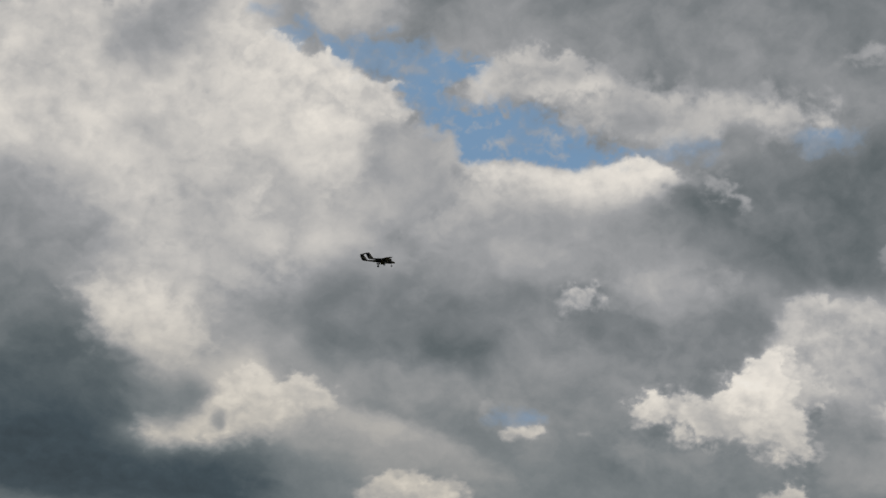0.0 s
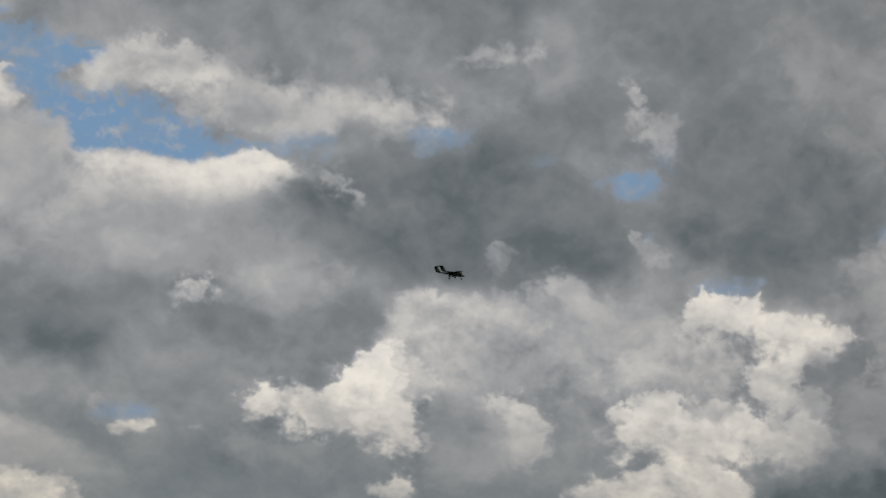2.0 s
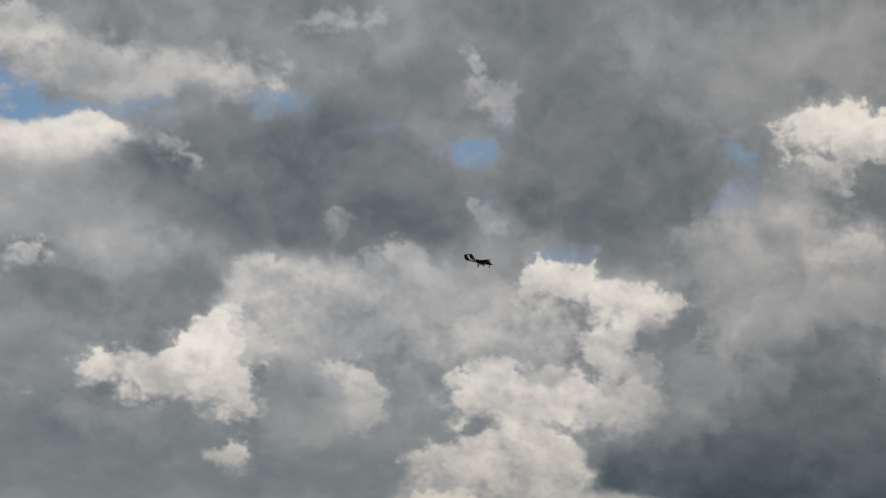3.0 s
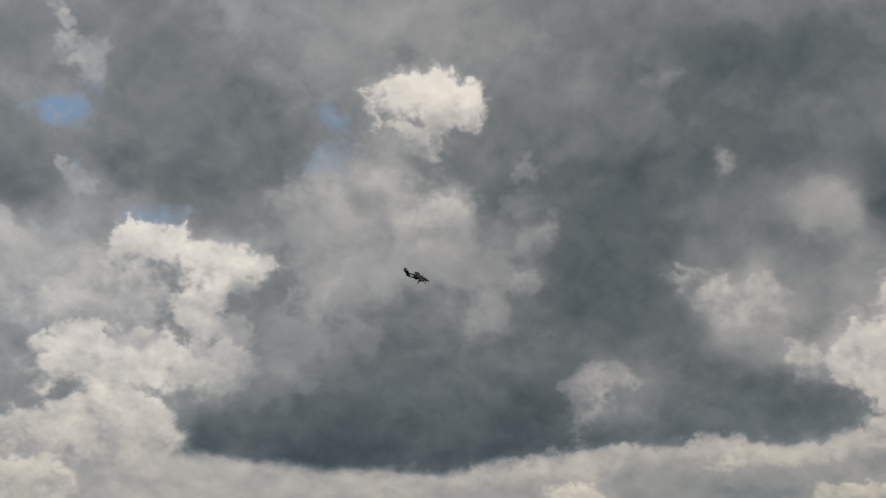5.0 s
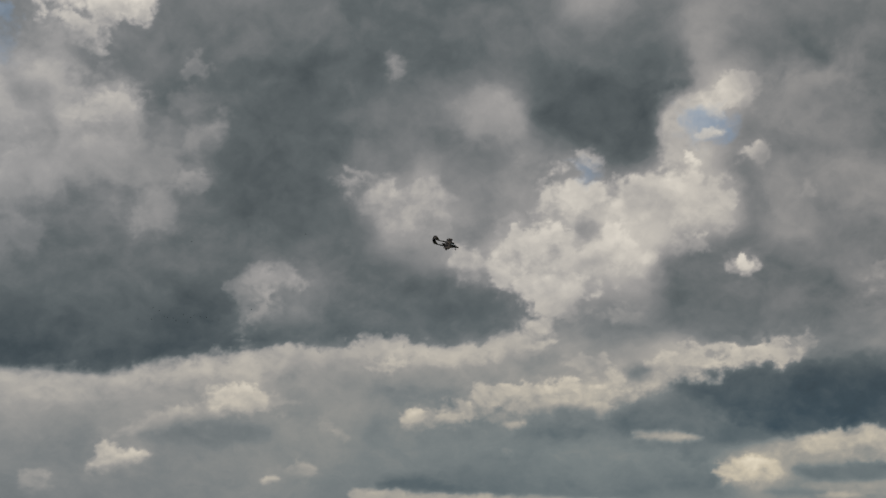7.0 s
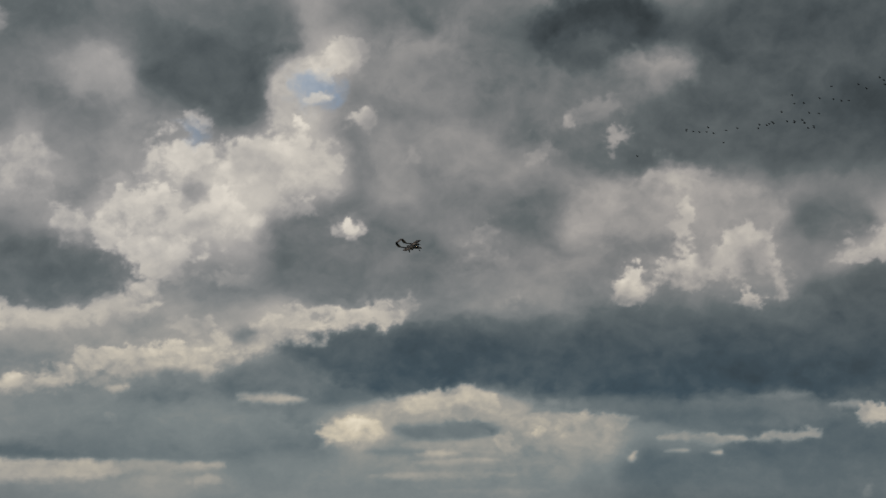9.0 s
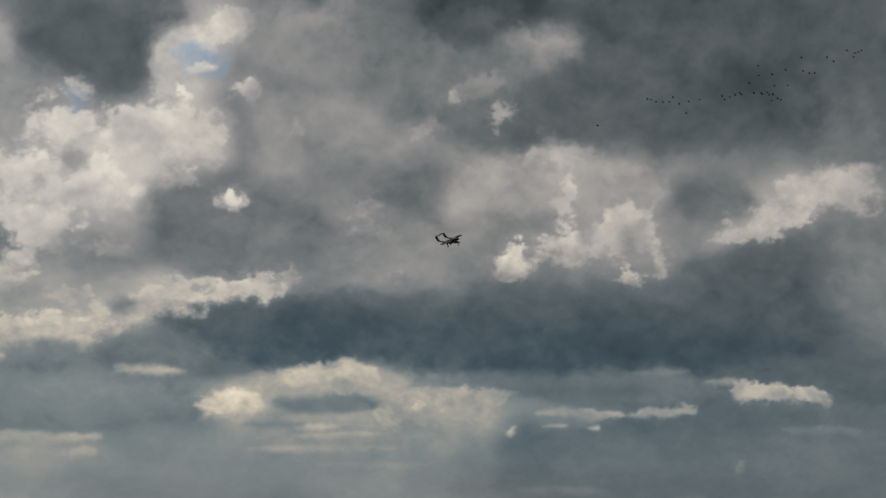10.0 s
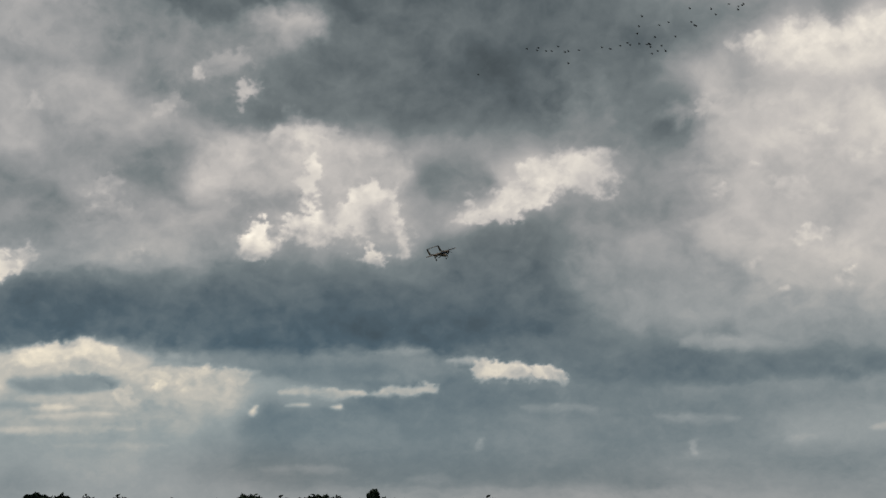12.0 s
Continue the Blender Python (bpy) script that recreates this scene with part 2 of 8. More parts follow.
def puff(az, el, wide, high, tilt, light, edge):
    """A broad soft mass at that bearing and height, in degrees; light is how much sun comes through or off it."""
    m = max(wide, high) * (1.4 + edge) + 0.8
    i0, i1 = np.clip([int((az - m - AZ0) / STEP), int((az + m - AZ0) / STEP)], 0, U.shape[1])
    j0, j1 = np.clip([int((el - m - EL0) / STEP), int((el + m - EL0) / STEP)], 0, U.shape[0])
    w = np.s_[j0:j1, i0:i1]
    x, y = (U[w] + 0.4 * DRIFT_U[w] - az) * math.cos(radians(el)), V[w] + 0.3 * DRIFT_V[w] - el
    c, s = math.cos(radians(tilt)), math.sin(radians(tilt))
    r = np.sqrt(((c * x + s * y) / wide) ** 2 + ((c * y - s * x) / high) ** 2)
    k = np.clip((1.1 + 0.5 * edge - r + 0.3 * SOFT[w]) / (0.3 + 1.2 * edge), 0, 1)
    TONE[w] += (light - TONE[w]) * k * k * (3 - 2 * k) * 0.9


def cover(points, top, base, rough):
    """A closed outline's window in the grid and how far it covers it, 0 to 1. Top and base: the softness of the upper and
    the lower border in degrees; rough: how far billows push the border. Also the height in it, 0 to 1, and the depth."""
    for _ in range(2):
        points = [((3 * a + b) / 4, (3 * c + d) / 4) if first else ((a + 3 * b) / 4, (c + 3 * d) / 4)
                  for (a, c), (b, d) in zip(points, points[1:] + points[:1]) for first in (True, False)]
    az, el = [p[0] for p in points], [p[1] for p in points]
    size = min(max(az) - min(az), max(el) - min(el))
    top, base = min(top, 0.05 + 0.28 * size), min(base, 0.05 + 0.28 * size)
    m = 1.6 * max(top, base) + 0.9 * rough + 0.3
    i0, i1 = np.clip([int((min(az) - m - AZ0) / STEP), int((max(az) + m - AZ0) / STEP) + 2], 0, U.shape[1])
    j0, j1 = np.clip([int((min(el) - m - EL0) / STEP), int((max(el) + m - EL0) / STEP) + 2], 0, U.shape[0])
    w = np.s_[j0:j1, i0:i1]
    sway, stir = min(0.3, 0.13 * size) * rough, min(0.2, 0.3 * size) * rough
    flatter = np.clip(V[w] / 9.0, 0.35, 1)
    x, y = U[w] + sway * DRIFT_U[w] + stir * WISP_U[w], V[w] + flatter * (sway * DRIFT_V[w] + stir * WISP_V[w])
    near, inside = np.full(x.shape, 1e9, np.float32), np.zeros(x.shape, bool)
    flat = math.cos(radians(sum(el) / len(el)))
    for (a, c), (b, d) in zip(points, points[1:] + points[:1]):
        ex, ey = (b - a) * flat, d - c
        px, py = (x - a) * flat, y - c
        h = np.clip((px * ex + py * ey) / (ex * ex + ey * ey + 1e-9), 0, 1)
        near = np.minimum(near, (px - h * ex) ** 2 + (py - h * ey) ** 2)
        if c != d:
            inside ^= ((c > y) != (d > y)) & (x < (b - a) * (y - c) / (d - c) + a)
    depth = np.where(inside, 1, -1) * np.sqrt(near)
    up = np.clip((y - min(el)) / (max(el) - min(el)), 0, 1)
    bulge, fray = min(0.24, 0.2 * size), min(0.2, 0.26 * size)
    edge = base + (top - base) * up * up * (3 - 2 * up)
    depth = depth + flatter * (rough * (bulge * HEADS[w] + 0.5 * fray * BUDS[w] + (0.5 * fray + 0.18 * np.minimum(edge, 0.6)) * SHREDS[w]) + np.minimum(0.5 * edge, 0.5) * PATCHES[w])
    k = np.clip(0.5 + 0.5 * depth / (edge + 0.02), 0, 1)
    k = k * k * (3 - 2 * k)
    halo = np.clip(0.5 + 0.5 * (depth + 0.1) / (edge + 0.45), 0, 1)
    return w, k, up, depth, halo * halo


def lay(points, high, low, top, base, fill, rough, crisp):
    w, k, up, depth, halo = cover(list(points), top, base, rough)
    k = np.clip(np.maximum(k, 0.4 * crisp * halo) * fill * (1 - (0.2 + 0.2 * crisp) * np.maximum(0, PATCHES[w] + 0.6 * SHREDS[w])), 0, 1)
    tone = low + (high - low) * np.clip(1.25 * up, 0, 1) + crisp * 0.035 * np.exp(-np.clip(depth, 0, 9) / 0.25) * up
    TONE[w] += (tone - TONE[w]) * k
    OPEN[w] *= 1 - np.clip(1.2 * k - 0.2, 0, 1)
    CRISP[w] += (crisp - CRISP[w]) * k


def head(high, low, top, base, fill, *points):
    """A sunlit billowing head of cloud: its light above and below, the softness of its upper and lower border, how dense it is, its outline."""
    lay(points, high, low, top, base, fill, 1.0, 1.0 - 1.3 * min(0.45, max(0.0, top - 0.12)))


def bank(high, low, top, base, fill, *points):
    """A sunlit bank with a clean, even border."""
    lay(points, high, low, top, base, fill, 0.4, 0.8)


def body(high, low, top, base, fill, *points):
    """A soft shaded body of cloud."""
    lay(points, high, low, 1.15 * top, 1.15 * base, fill, 0.55, 0.08)


def veil(high, low, top, base, fill, *points):
    """A smooth lit streak or bank of mist."""
    lay(points, high, low, top, base, fill, 0.8, 0.5)


def gap(amount, top, base, *points):
    """A hole in the cover, through which the blue shows."""
    w, k, up, depth, halo = cover(list(points), top + 0.1, base + 0.1, 1.0)
    k = np.clip(k * (1 - 0.4 * np.maximum(0, SHREDS[w] + 0.7 * PATCHES[w])), 0, 1)
    TONE[w] += (0.66 - TONE[w]) * 0.75 * amount * halo
    OPEN[w] += np.maximum(0, amount - OPEN[w]) * k
    CRISP[w] *= 1 - 0.8 * k


def ray(az, el, wide, high, tilt, amount):
    """A shaft of sunlight in the haze below a hole in the cover."""
    x, y = (U - az) * math.cos(radians(el)), V - el
    c, s = math.cos(radians(tilt)), math.sin(radians(tilt))
    TONE[:] += amount * np.exp(-((c * x + s * y) / wide) ** 2 - ((c * y - s * x) / high) ** 2) * np.clip(V / 2, 0, 1)


# broad masses of light and shade, west to east
puff(-51.94, 13.57, 8.24, 7.45, 10, 0.72, 0.9)
puff(-55.13, 14.4, 5.88, 3.92, 10, 0.81, 0.9)
puff(-57.9, 16.83, 2.35, 1.76, 10, 0.70, 0.7)
puff(-56.37, 17.81, 1.76, 0.98, 10, 0.72, 0.55)
puff(-56.98, 14.73, 2.16, 1.37, 10, 0.79, 0.55)
puff(-55.42, 13.94, 1.37, 1.18, 10, 0.81, 0.55)
puff(-50.06, 18.73, 1.37, 1.18, 10, 0.76, 0.55)
puff(-50.2, 17.52, 1.76, 1.37, 10, 0.79, 0.55)
puff(-52.38, 15.45, 2.35, 1.57, 10, 0.72, 0.8)
puff(-53.71, 12.58, 1.18, 2.55, 10, 0.76, 0.6)
puff(-52.65, 11.43, 1.18, 1.96, 10, 0.72, 0.55)
puff(-53.96, 17.83, 1.37, 1.18, 40, 0.46, 0.6)
puff(-52.35, 18.8, 1.18, 0.98, 10, 0.46, 0.6)
puff(-52.88, 17.6, 1.76, 0.59, 30, 0.50, 0.7)
puff(-47.51, 17.5, 1.37, 0.98, 10, 0.79, 0.5)
puff(-46.55, 16.9, 1.18, 0.98, 10, 0.81, 0.55)
puff(-44.99, 17.41, 0.75, 0.88, 10, 0.71, 0.55)
puff(-45.87, 15.65, 1.18, 1.08, 10, 0.81, 0.5)
puff(-51.62, 13.05, 0.78, 1.18, 10, 0.70, 0.55)
puff(-49.06, 13.3, 0.98, 0.59, 50, 0.76, 0.6)
puff(-50.1, 14.37, 1.96, 1.57, 10, 0.68, 0.55)
puff(-48.46, 14.32, 1.57, 1.37, 10, 0.64, 0.55)
puff(-47.17, 13.99, 1.18, 1.18, 10, 0.62, 0.55)
puff(-43.72, 15.26, 2.16, 1.57, 10, 0.62, 0.5)
puff(-44.92, 14.04, 1.76, 1.18, 10, 0.64, 0.55)
puff(-49.89, 10.64, 1.18, 1.96, 10, 0.61, 0.55)
puff(-48.23, 10.39, 1.96, 1.76, 10, 0.60, 0.7)
puff(-56.31, 11.96, 2.16, 1.37, 10, 0.54, 0.55)
puff(-55.54, 10.38, 2.55, 1.76, 10, 0.51, 0.55)
puff(-56.1, 8.69, 1.57, 1.18, 10, 0.46, 0.55)
puff(-54.65, 11.57, 0.98, 0.98, 10, 0.54, 0.55)
puff(-54.93, 7.78, 1.96, 1.18, 10, 0.41, 0.55)
puff(-53.07, 8.97, 1.18, 0.69, 10, 0.78, 0.5)
puff(-51.68, 8.88, 1.57, 1.18, 10, 0.72, 0.55)
puff(-50.76, 8.29, 1.57, 0.98, 10, 0.72, 0.55)
puff(-50.77, 11.05, 0.78, 1.76, 10, 0.70, 0.55)
puff(-46.41, 12.35, 1.08, 0.55, 30, 0.74, 0.6)
puff(-46.4, 20.09, 1.37, 0.69, 10, 0.72, 0.55)
puff(-45.14, 20.14, 0.98, 0.78, 10, 0.68, 0.55)
puff(-42.09, 20.7, 2.16, 0.98, 10, 0.56, 0.7)
puff(-43, 19.95, 1.18, 0.78, 10, 0.57, 0.55)
puff(-37.97, 21.16, 3.53, 1.57, 10, 0.51, 0.7)
puff(-33.87, 21.52, 4.51, 1.57, 10, 0.47, 0.7)
puff(-30.26, 21.92, 2.94, 1.57, 10, 0.48, 0.7)
puff(-28.36, 22.66, 1.18, 0.98, 10, 0.46, 0.55)
puff(-39.7, 20.31, 1.37, 0.78, 10, 0.57, 0.55)
puff(-33.62, 20.01, 1.96, 0.78, 10, 0.54, 0.55)
puff(-41.14, 19.09, 1.12, 0.62, 10, 0.69, 0.55)
puff(-40.06, 18.88, 1.37, 0.69, 10, 0.72, 0.55)
puff(-38.33, 18.56, 1.3, 0.53, 10, 0.67, 0.55)
puff(-37.19, 17.95, 1.18, 0.49, 10, 0.68, 0.55)
puff(-35.88, 18.73, 0.98, 0.59, 10, 0.54, 0.55)
puff(-33.44, 18.87, 1.18, 0.59, 10, 0.68, 0.55)
puff(-31.81, 18.78, 1.57, 0.43, 10, 0.74, 0.4)
puff(-30.8, 20.15, 1.18, 0.59, 10, 0.52, 0.55)
puff(-29.03, 20.34, 1.18, 0.59, 10, 0.57, 0.55)
puff(-34.72, 17.92, 1.57, 0.43, 10, 0.68, 0.55)
puff(-37.69, 13.73, 4.31, 1.37, 10, 0.56, 0.7)
puff(-39.67, 13.4, 1.76, 0.98, 10, 0.53, 0.55)
puff(-35.84, 14.81, 1.57, 0.78, 10, 0.54, 0.55)
puff(-37.56, 15.33, 3.14, 0.67, 10, 0.70, 0.6)
puff(-38.1, 16.12, 2.16, 0.35, 10, 0.83, 0.2)
puff(-38.8, 15.43, 1.96, 0.47, 10, 0.79, 0.5)
puff(-35.65, 16.12, 1.37, 0.49, 10, 0.79, 0.5)
puff(-39.88, 14.55, 2.55, 0.69, 10, 0.65, 0.55)
puff(-41.16, 13.73, 1.18, 0.49, 10, 0.68, 0.55)
puff(-32.91, 15.43, 1.76, 0.78, 10, 0.49, 0.55)
puff(-33.15, 14.42, 2.94, 0.98, 10, 0.53, 0.55)
puff(-29.34, 16.86, 2.94, 1.18, 10, 0.46, 0.55)
puff(-28.42, 15.82, 2.75, 1.18, 10, 0.43, 0.55)
puff(-28.84, 14.61, 3.14, 0.88, 10, 0.43, 0.55)
puff(-30.9, 15.31, 1.37, 0.98, 10, 0.48, 0.55)
puff(-27.49, 17.64, 1.18, 1.18, 10, 0.48, 0.55)
puff(-31.57, 17.17, 1.18, 0.49, 10, 0.52, 0.55)
puff(-33.92, 12.93, 2.35, 0.69, 10, 0.62, 0.55)
puff(-31.56, 13.08, 1.57, 0.59, 10, 0.59, 0.55)
puff(-40.41, 11.87, 1.96, 1.18, 10, 0.53, 0.55)
puff(-42.45, 11.91, 1.18, 0.98, 10, 0.57, 0.55)
puff(-44.77, 10.28, 1.57, 1.18, 10, 0.46, 0.6)
puff(-43.42, 9.54, 2.35, 0.98, 10, 0.43, 0.6)
puff(-44.86, 8.67, 1.37, 0.59, 10, 0.45, 0.55)
puff(-41.23, 9.74, 1.76, 0.78, 10, 0.43, 0.55)
puff(-39.79, 9.6, 1.37, 0.55, 10, 0.45, 0.55)
puff(-39.58, 10.63, 1.37, 0.78, 10, 0.51, 0.55)
puff(-47.02, 9.44, 0.98, 0.98, 10, 0.54, 0.55)
puff(-40.75, 8.24, 3.92, 0.98, 10, 0.56, 0.7)
puff(-37, 9.68, 3.53, 1.37, 10, 0.53, 0.7)
puff(-42.73, 8.08, 1.76, 0.49, 10, 0.57, 0.55)
puff(-49.94, 7.27, 1.18, 0.69, 10, 0.68, 0.55)
puff(-48.54, 7.16, 0.98, 0.59, 10, 0.76, 0.55)
puff(-47.09, 6.85, 1.18, 0.69, 10, 0.74, 0.55)
puff(-47.88, 5.91, 1.18, 0.78, 10, 0.74, 0.55)
puff(-44.67, 6.72, 0.78, 0.78, 10, 0.70, 0.55)
puff(-45.74, 6.13, 1.37, 0.78, 10, 0.68, 0.55)
puff(-51.05, 6.06, 0.98, 0.78, 10, 0.50, 0.5)
puff(-52.38, 6.77, 1.18, 0.78, 10, 0.48, 0.55)
puff(-54.86, 5.86, 2.55, 1.57, 10, 0.30, 0.55)
puff(-53.33, 5.01, 2.35, 1.18, 10, 0.30, 0.55)
puff(-54.26, 3.29, 2.94, 1.37, 10, 0.22, 0.55)
puff(-50.66, 3.42, 3.92, 0.78, 10, 0.26, 0.55)
puff(-48.2, 3.7, 2.35, 0.69, 10, 0.29, 0.55)
puff(-45.86, 3.76, 1.96, 0.49, 10, 0.39, 0.55)
puff(-53.3, 6.58, 1.37, 0.78, 10, 0.41, 0.55)
puff(-46.09, 4.88, 1.76, 0.43, 10, 0.57, 0.55)
puff(-50.31, 4.46, 1.37, 0.43, 10, 0.74, 0.55)
puff(-43.63, 6.52, 1.37, 0.59, -15, 0.64, 0.5)
puff(-41.98, 6.24, 1.37, 0.69, -15, 0.63, 0.5)
puff(-40.34, 5.95, 1.37, 0.49, -10, 0.63, 0.5)
puff(-43.22, 5.42, 1.96, 0.49, 10, 0.54, 0.55)
puff(-35.14, 8.03, 1.18, 0.78, 10, 0.52, 0.55)
puff(-36.43, 6.24, 2.35, 0.98, 10, 0.51, 0.55)
puff(-33.56, 6.73, 2.55, 1.08, 10, 0.39, 0.55)
puff(-33.13, 10.31, 1.76, 0.86, 10, 0.45, 0.55)
puff(-28.77, 11.15, 1.37, 0.98, 10, 0.74, 0.55)
puff(-27.53, 11.9, 1.37, 0.78, 10, 0.68, 0.55)
puff(-28.78, 12.69, 1.12, 0.53, 10, 0.67, 0.55)
puff(-27.3, 13.08, 1.18, 0.59, 10, 0.70, 0.55)
puff(-26.67, 11.06, 0.78, 0.78, 10, 0.70, 0.55)
puff(-26.56, 8.6, 1.18, 1.18, 10, 0.58, 0.55)
puff(-30.1, 9.6, 0.93, 0.71, 10, 0.82, 0.55)
puff(-30.16, 8.63, 1.37, 0.69, 10, 0.84, 0.55)
puff(-27.11, 7, 1.57, 0.55, 10, 0.43, 0.55)
puff(-38.64, 13.37, 3.92, 1.18, 10, 0.61, 0.9)
puff(-15.41, 23.25, 7.25, 2.35, 8, 0.49, 0.8)
puff(-23.15, 22.93, 1.96, 1.18, 8, 0.46, 0.55)
puff(-25.24, 22.67, 1.18, 0.78, 8, 0.59, 0.55)
puff(-25.28, 20.13, 1.57, 1.18, 8, 0.50, 0.55)
puff(-23.9, 20.7, 1.18, 1.18, 8, 0.52, 0.55)
puff(-26.58, 20.35, 1.57, 0.78, 8, 0.57, 0.55)
puff(-16.52, 22.02, 1.37, 0.78, 8, 0.54, 0.55)
puff(-18.77, 21.63, 1.18, 0.59, 8, 0.52, 0.55)
puff(-17.69, 19.4, 2.35, 1.18, 8, 0.46, 0.55)
puff(-16.51, 17.94, 2.94, 1.37, 8, 0.43, 0.55)
puff(-15.21, 17.08, 1.96, 0.98, 8, 0.43, 0.55)
puff(-17.12, 15.94, 2.16, 1.18, 8, 0.45, 0.55)
puff(-15.25, 15.33, 1.76, 0.98, 8, 0.46, 0.55)
puff(-18.9, 17.33, 1.57, 1.18, 8, 0.49, 0.55)
puff(-14.54, 20.62, 2.35, 1.37, 8, 0.50, 0.55)
puff(-20.25, 16.6, 0.78, 1.18, 8, 0.52, 0.55)
puff(-19.68, 15.28, 0.98, 0.59, 8, 0.57, 0.55)
puff(-24.4, 16.89, 1.96, 0.98, 8, 0.45, 0.55)
puff(-27.21, 16.32, 2.94, 1.18, 8, 0.46, 0.55)
puff(-28.6, 14.73, 1.96, 0.98, 8, 0.43, 0.55)
puff(-25.85, 15.52, 1.76, 0.78, 8, 0.46, 0.55)
puff(-23.35, 15.25, 1.57, 0.88, 8, 0.41, 0.55)
puff(-11.06, 19.87, 1.18, 0.78, 8, 0.65, 0.55)
puff(-9.68, 19.94, 1.12, 0.71, 8, 0.75, 0.55)
puff(-9.07, 16.55, 0.98, 0.78, 8, 0.50, 0.55)
puff(-11.19, 16.42, 1.18, 0.78, 8, 0.63, 0.55)
puff(-12.74, 16.12, 0.98, 0.78, 8, 0.59, 0.55)
puff(-10.71, 15.11, 1.57, 0.78, 8, 0.59, 0.55)
puff(-28.69, 12.74, 1.18, 0.49, 8, 0.68, 0.55)
puff(-26.48, 12.86, 1.96, 0.69, 8, 0.69, 0.55)
puff(-27.27, 11.37, 1.76, 0.98, 8, 0.69, 0.55)
puff(-24.73, 11.91, 1.96, 0.98, 8, 0.65, 0.55)
puff(-22.47, 13.18, 1.57, 0.78, 8, 0.64, 0.55)
puff(-21.68, 11.71, 1.57, 0.59, 8, 0.59, 0.55)
puff(-20.58, 12.62, 1.18, 0.78, 8, 0.61, 0.55)
puff(-29.26, 11.28, 0.98, 0.78, 8, 0.72, 0.55)
puff(-26.26, 9.93, 1.18, 0.78, 8, 0.63, 0.55)
puff(-22.77, 10.78, 2.35, 0.59, 8, 0.52, 0.55)
puff(-22.96, 9.19, 1.18, 0.98, 8, 0.53, 0.55)
puff(-26.04, 8.4, 1.37, 0.98, 8, 0.63, 0.55)
puff(-27.26, 8.62, 0.78, 0.78, 8, 0.52, 0.55)
puff(-26.7, 7.53, 0.98, 0.78, 8, 0.57, 0.55)
puff(-24.72, 8.96, 0.84, 0.79, 8, 0.67, 0.55)
puff(-18.12, 12.11, 0.98, 0.78, 8, 0.57, 0.55)
puff(-15.46, 13.36, 1.12, 0.53, 8, 0.75, 0.55)
puff(-12.04, 12.32, 1.18, 0.59, 8, 0.61, 0.55)
puff(-16.01, 8.84, 1.18, 0.59, 8, 0.63, 0.55)
puff(-20.41, 9.51, 0.93, 0.62, 8, 0.73, 0.55)
puff(-19.2, 9.26, 0.98, 0.59, 8, 0.79, 0.55)
puff(-18.7, 8.35, 1.18, 0.59, 8, 0.74, 0.55)
puff(-11.54, 13.32, 2.35, 1.18, 8, 0.54, 0.55)
puff(-10.17, 12.86, 1.96, 1.18, 8, 0.52, 0.55)
puff(-12.31, 10.76, 1.96, 0.98, 8, 0.54, 0.55)
puff(-10.41, 10.93, 2.16, 1.18, 8, 0.49, 0.55)
puff(-9.38, 9.51, 2.35, 1.18, 8, 0.41, 0.55)
puff(-11.22, 8.96, 2.16, 0.98, 8, 0.46, 0.55)
puff(-13.14, 9.15, 1.18, 0.78, 8, 0.52, 0.55)
puff(-8.57, 8.46, 1.57, 0.59, 8, 0.37, 0.55)
puff(-14.01, 8.1, 1.57, 0.49, 8, 0.50, 0.55)
puff(0.98, 19.56, 9.41, 3.73, 4, 0.42, 0.8)
puff(-5.35, 21.18, 2.35, 1.18, 4, 0.50, 0.55)
puff(-9.17, 19.71, 1.3, 0.71, 4, 0.85, 0.55)
puff(-9.95, 17.11, 2.55, 1.18, 4, 0.59, 0.9)
puff(-8.14, 17.46, 0.98, 0.69, 4, 0.40, 0.55)
puff(-9.99, 17.49, 0.98, 0.59, 4, 0.58, 0.55)
puff(-11.15, 16.8, 1.18, 0.59, 4, 0.61, 0.55)
puff(-12.05, 15.73, 1.37, 0.78, 4, 0.60, 0.55)
puff(-12.57, 14.89, 1.18, 0.59, 4, 0.61, 0.55)
puff(-10.15, 14.93, 1.18, 0.59, 4, 0.58, 0.55)
puff(-6.19, 16.24, 1.18, 0.59, 4, 0.40, 0.55)
puff(-7.84, 13.95, 1.96, 0.69, 4, 0.57, 0.55)
puff(-9.62, 13.61, 1.18, 0.59, 4, 0.51, 0.55)
puff(-4.77, 13.59, 1.18, 0.59, 4, 0.48, 0.55)
puff(-3.13, 19.38, 2.35, 0.78, 4, 0.42, 0.55)
puff(-2.04, 21.76, 1.96, 0.59, 4, 0.42, 0.55)
puff(2.53, 21.53, 1.96, 0.98, 4, 0.37, 0.55)
puff(-1.06, 19.29, 2.35, 0.78, 4, 0.43, 0.55)
puff(0.25, 17.79, 2.35, 0.98, 4, 0.36, 0.55)
puff(-1.37, 17.52, 1.96, 0.78, 4, 0.35, 0.55)
puff(3.47, 18.48, 1.57, 1.18, 4, 0.40, 0.55)
puff(4.85, 19.27, 1.18, 0.78, 4, 0.42, 0.55)
puff(4.97, 21.94, 1.57, 0.78, 4, 0.36, 0.55)
puff(8.99, 20.6, 1.18, 0.88, 4, 0.59, 0.55)
puff(9.79, 19.27, 0.98, 0.59, 4, 0.49, 0.55)
puff(7.84, 19.1, 1.18, 0.78, 4, 0.40, 0.55)
puff(9.61, 17.76, 1.18, 0.78, 4, 0.35, 0.55)
puff(8.46, 16.62, 1.57, 0.78, 4, 0.34, 0.55)
puff(9.82, 16.25, 0.98, 0.78, 4, 0.31, 0.55)
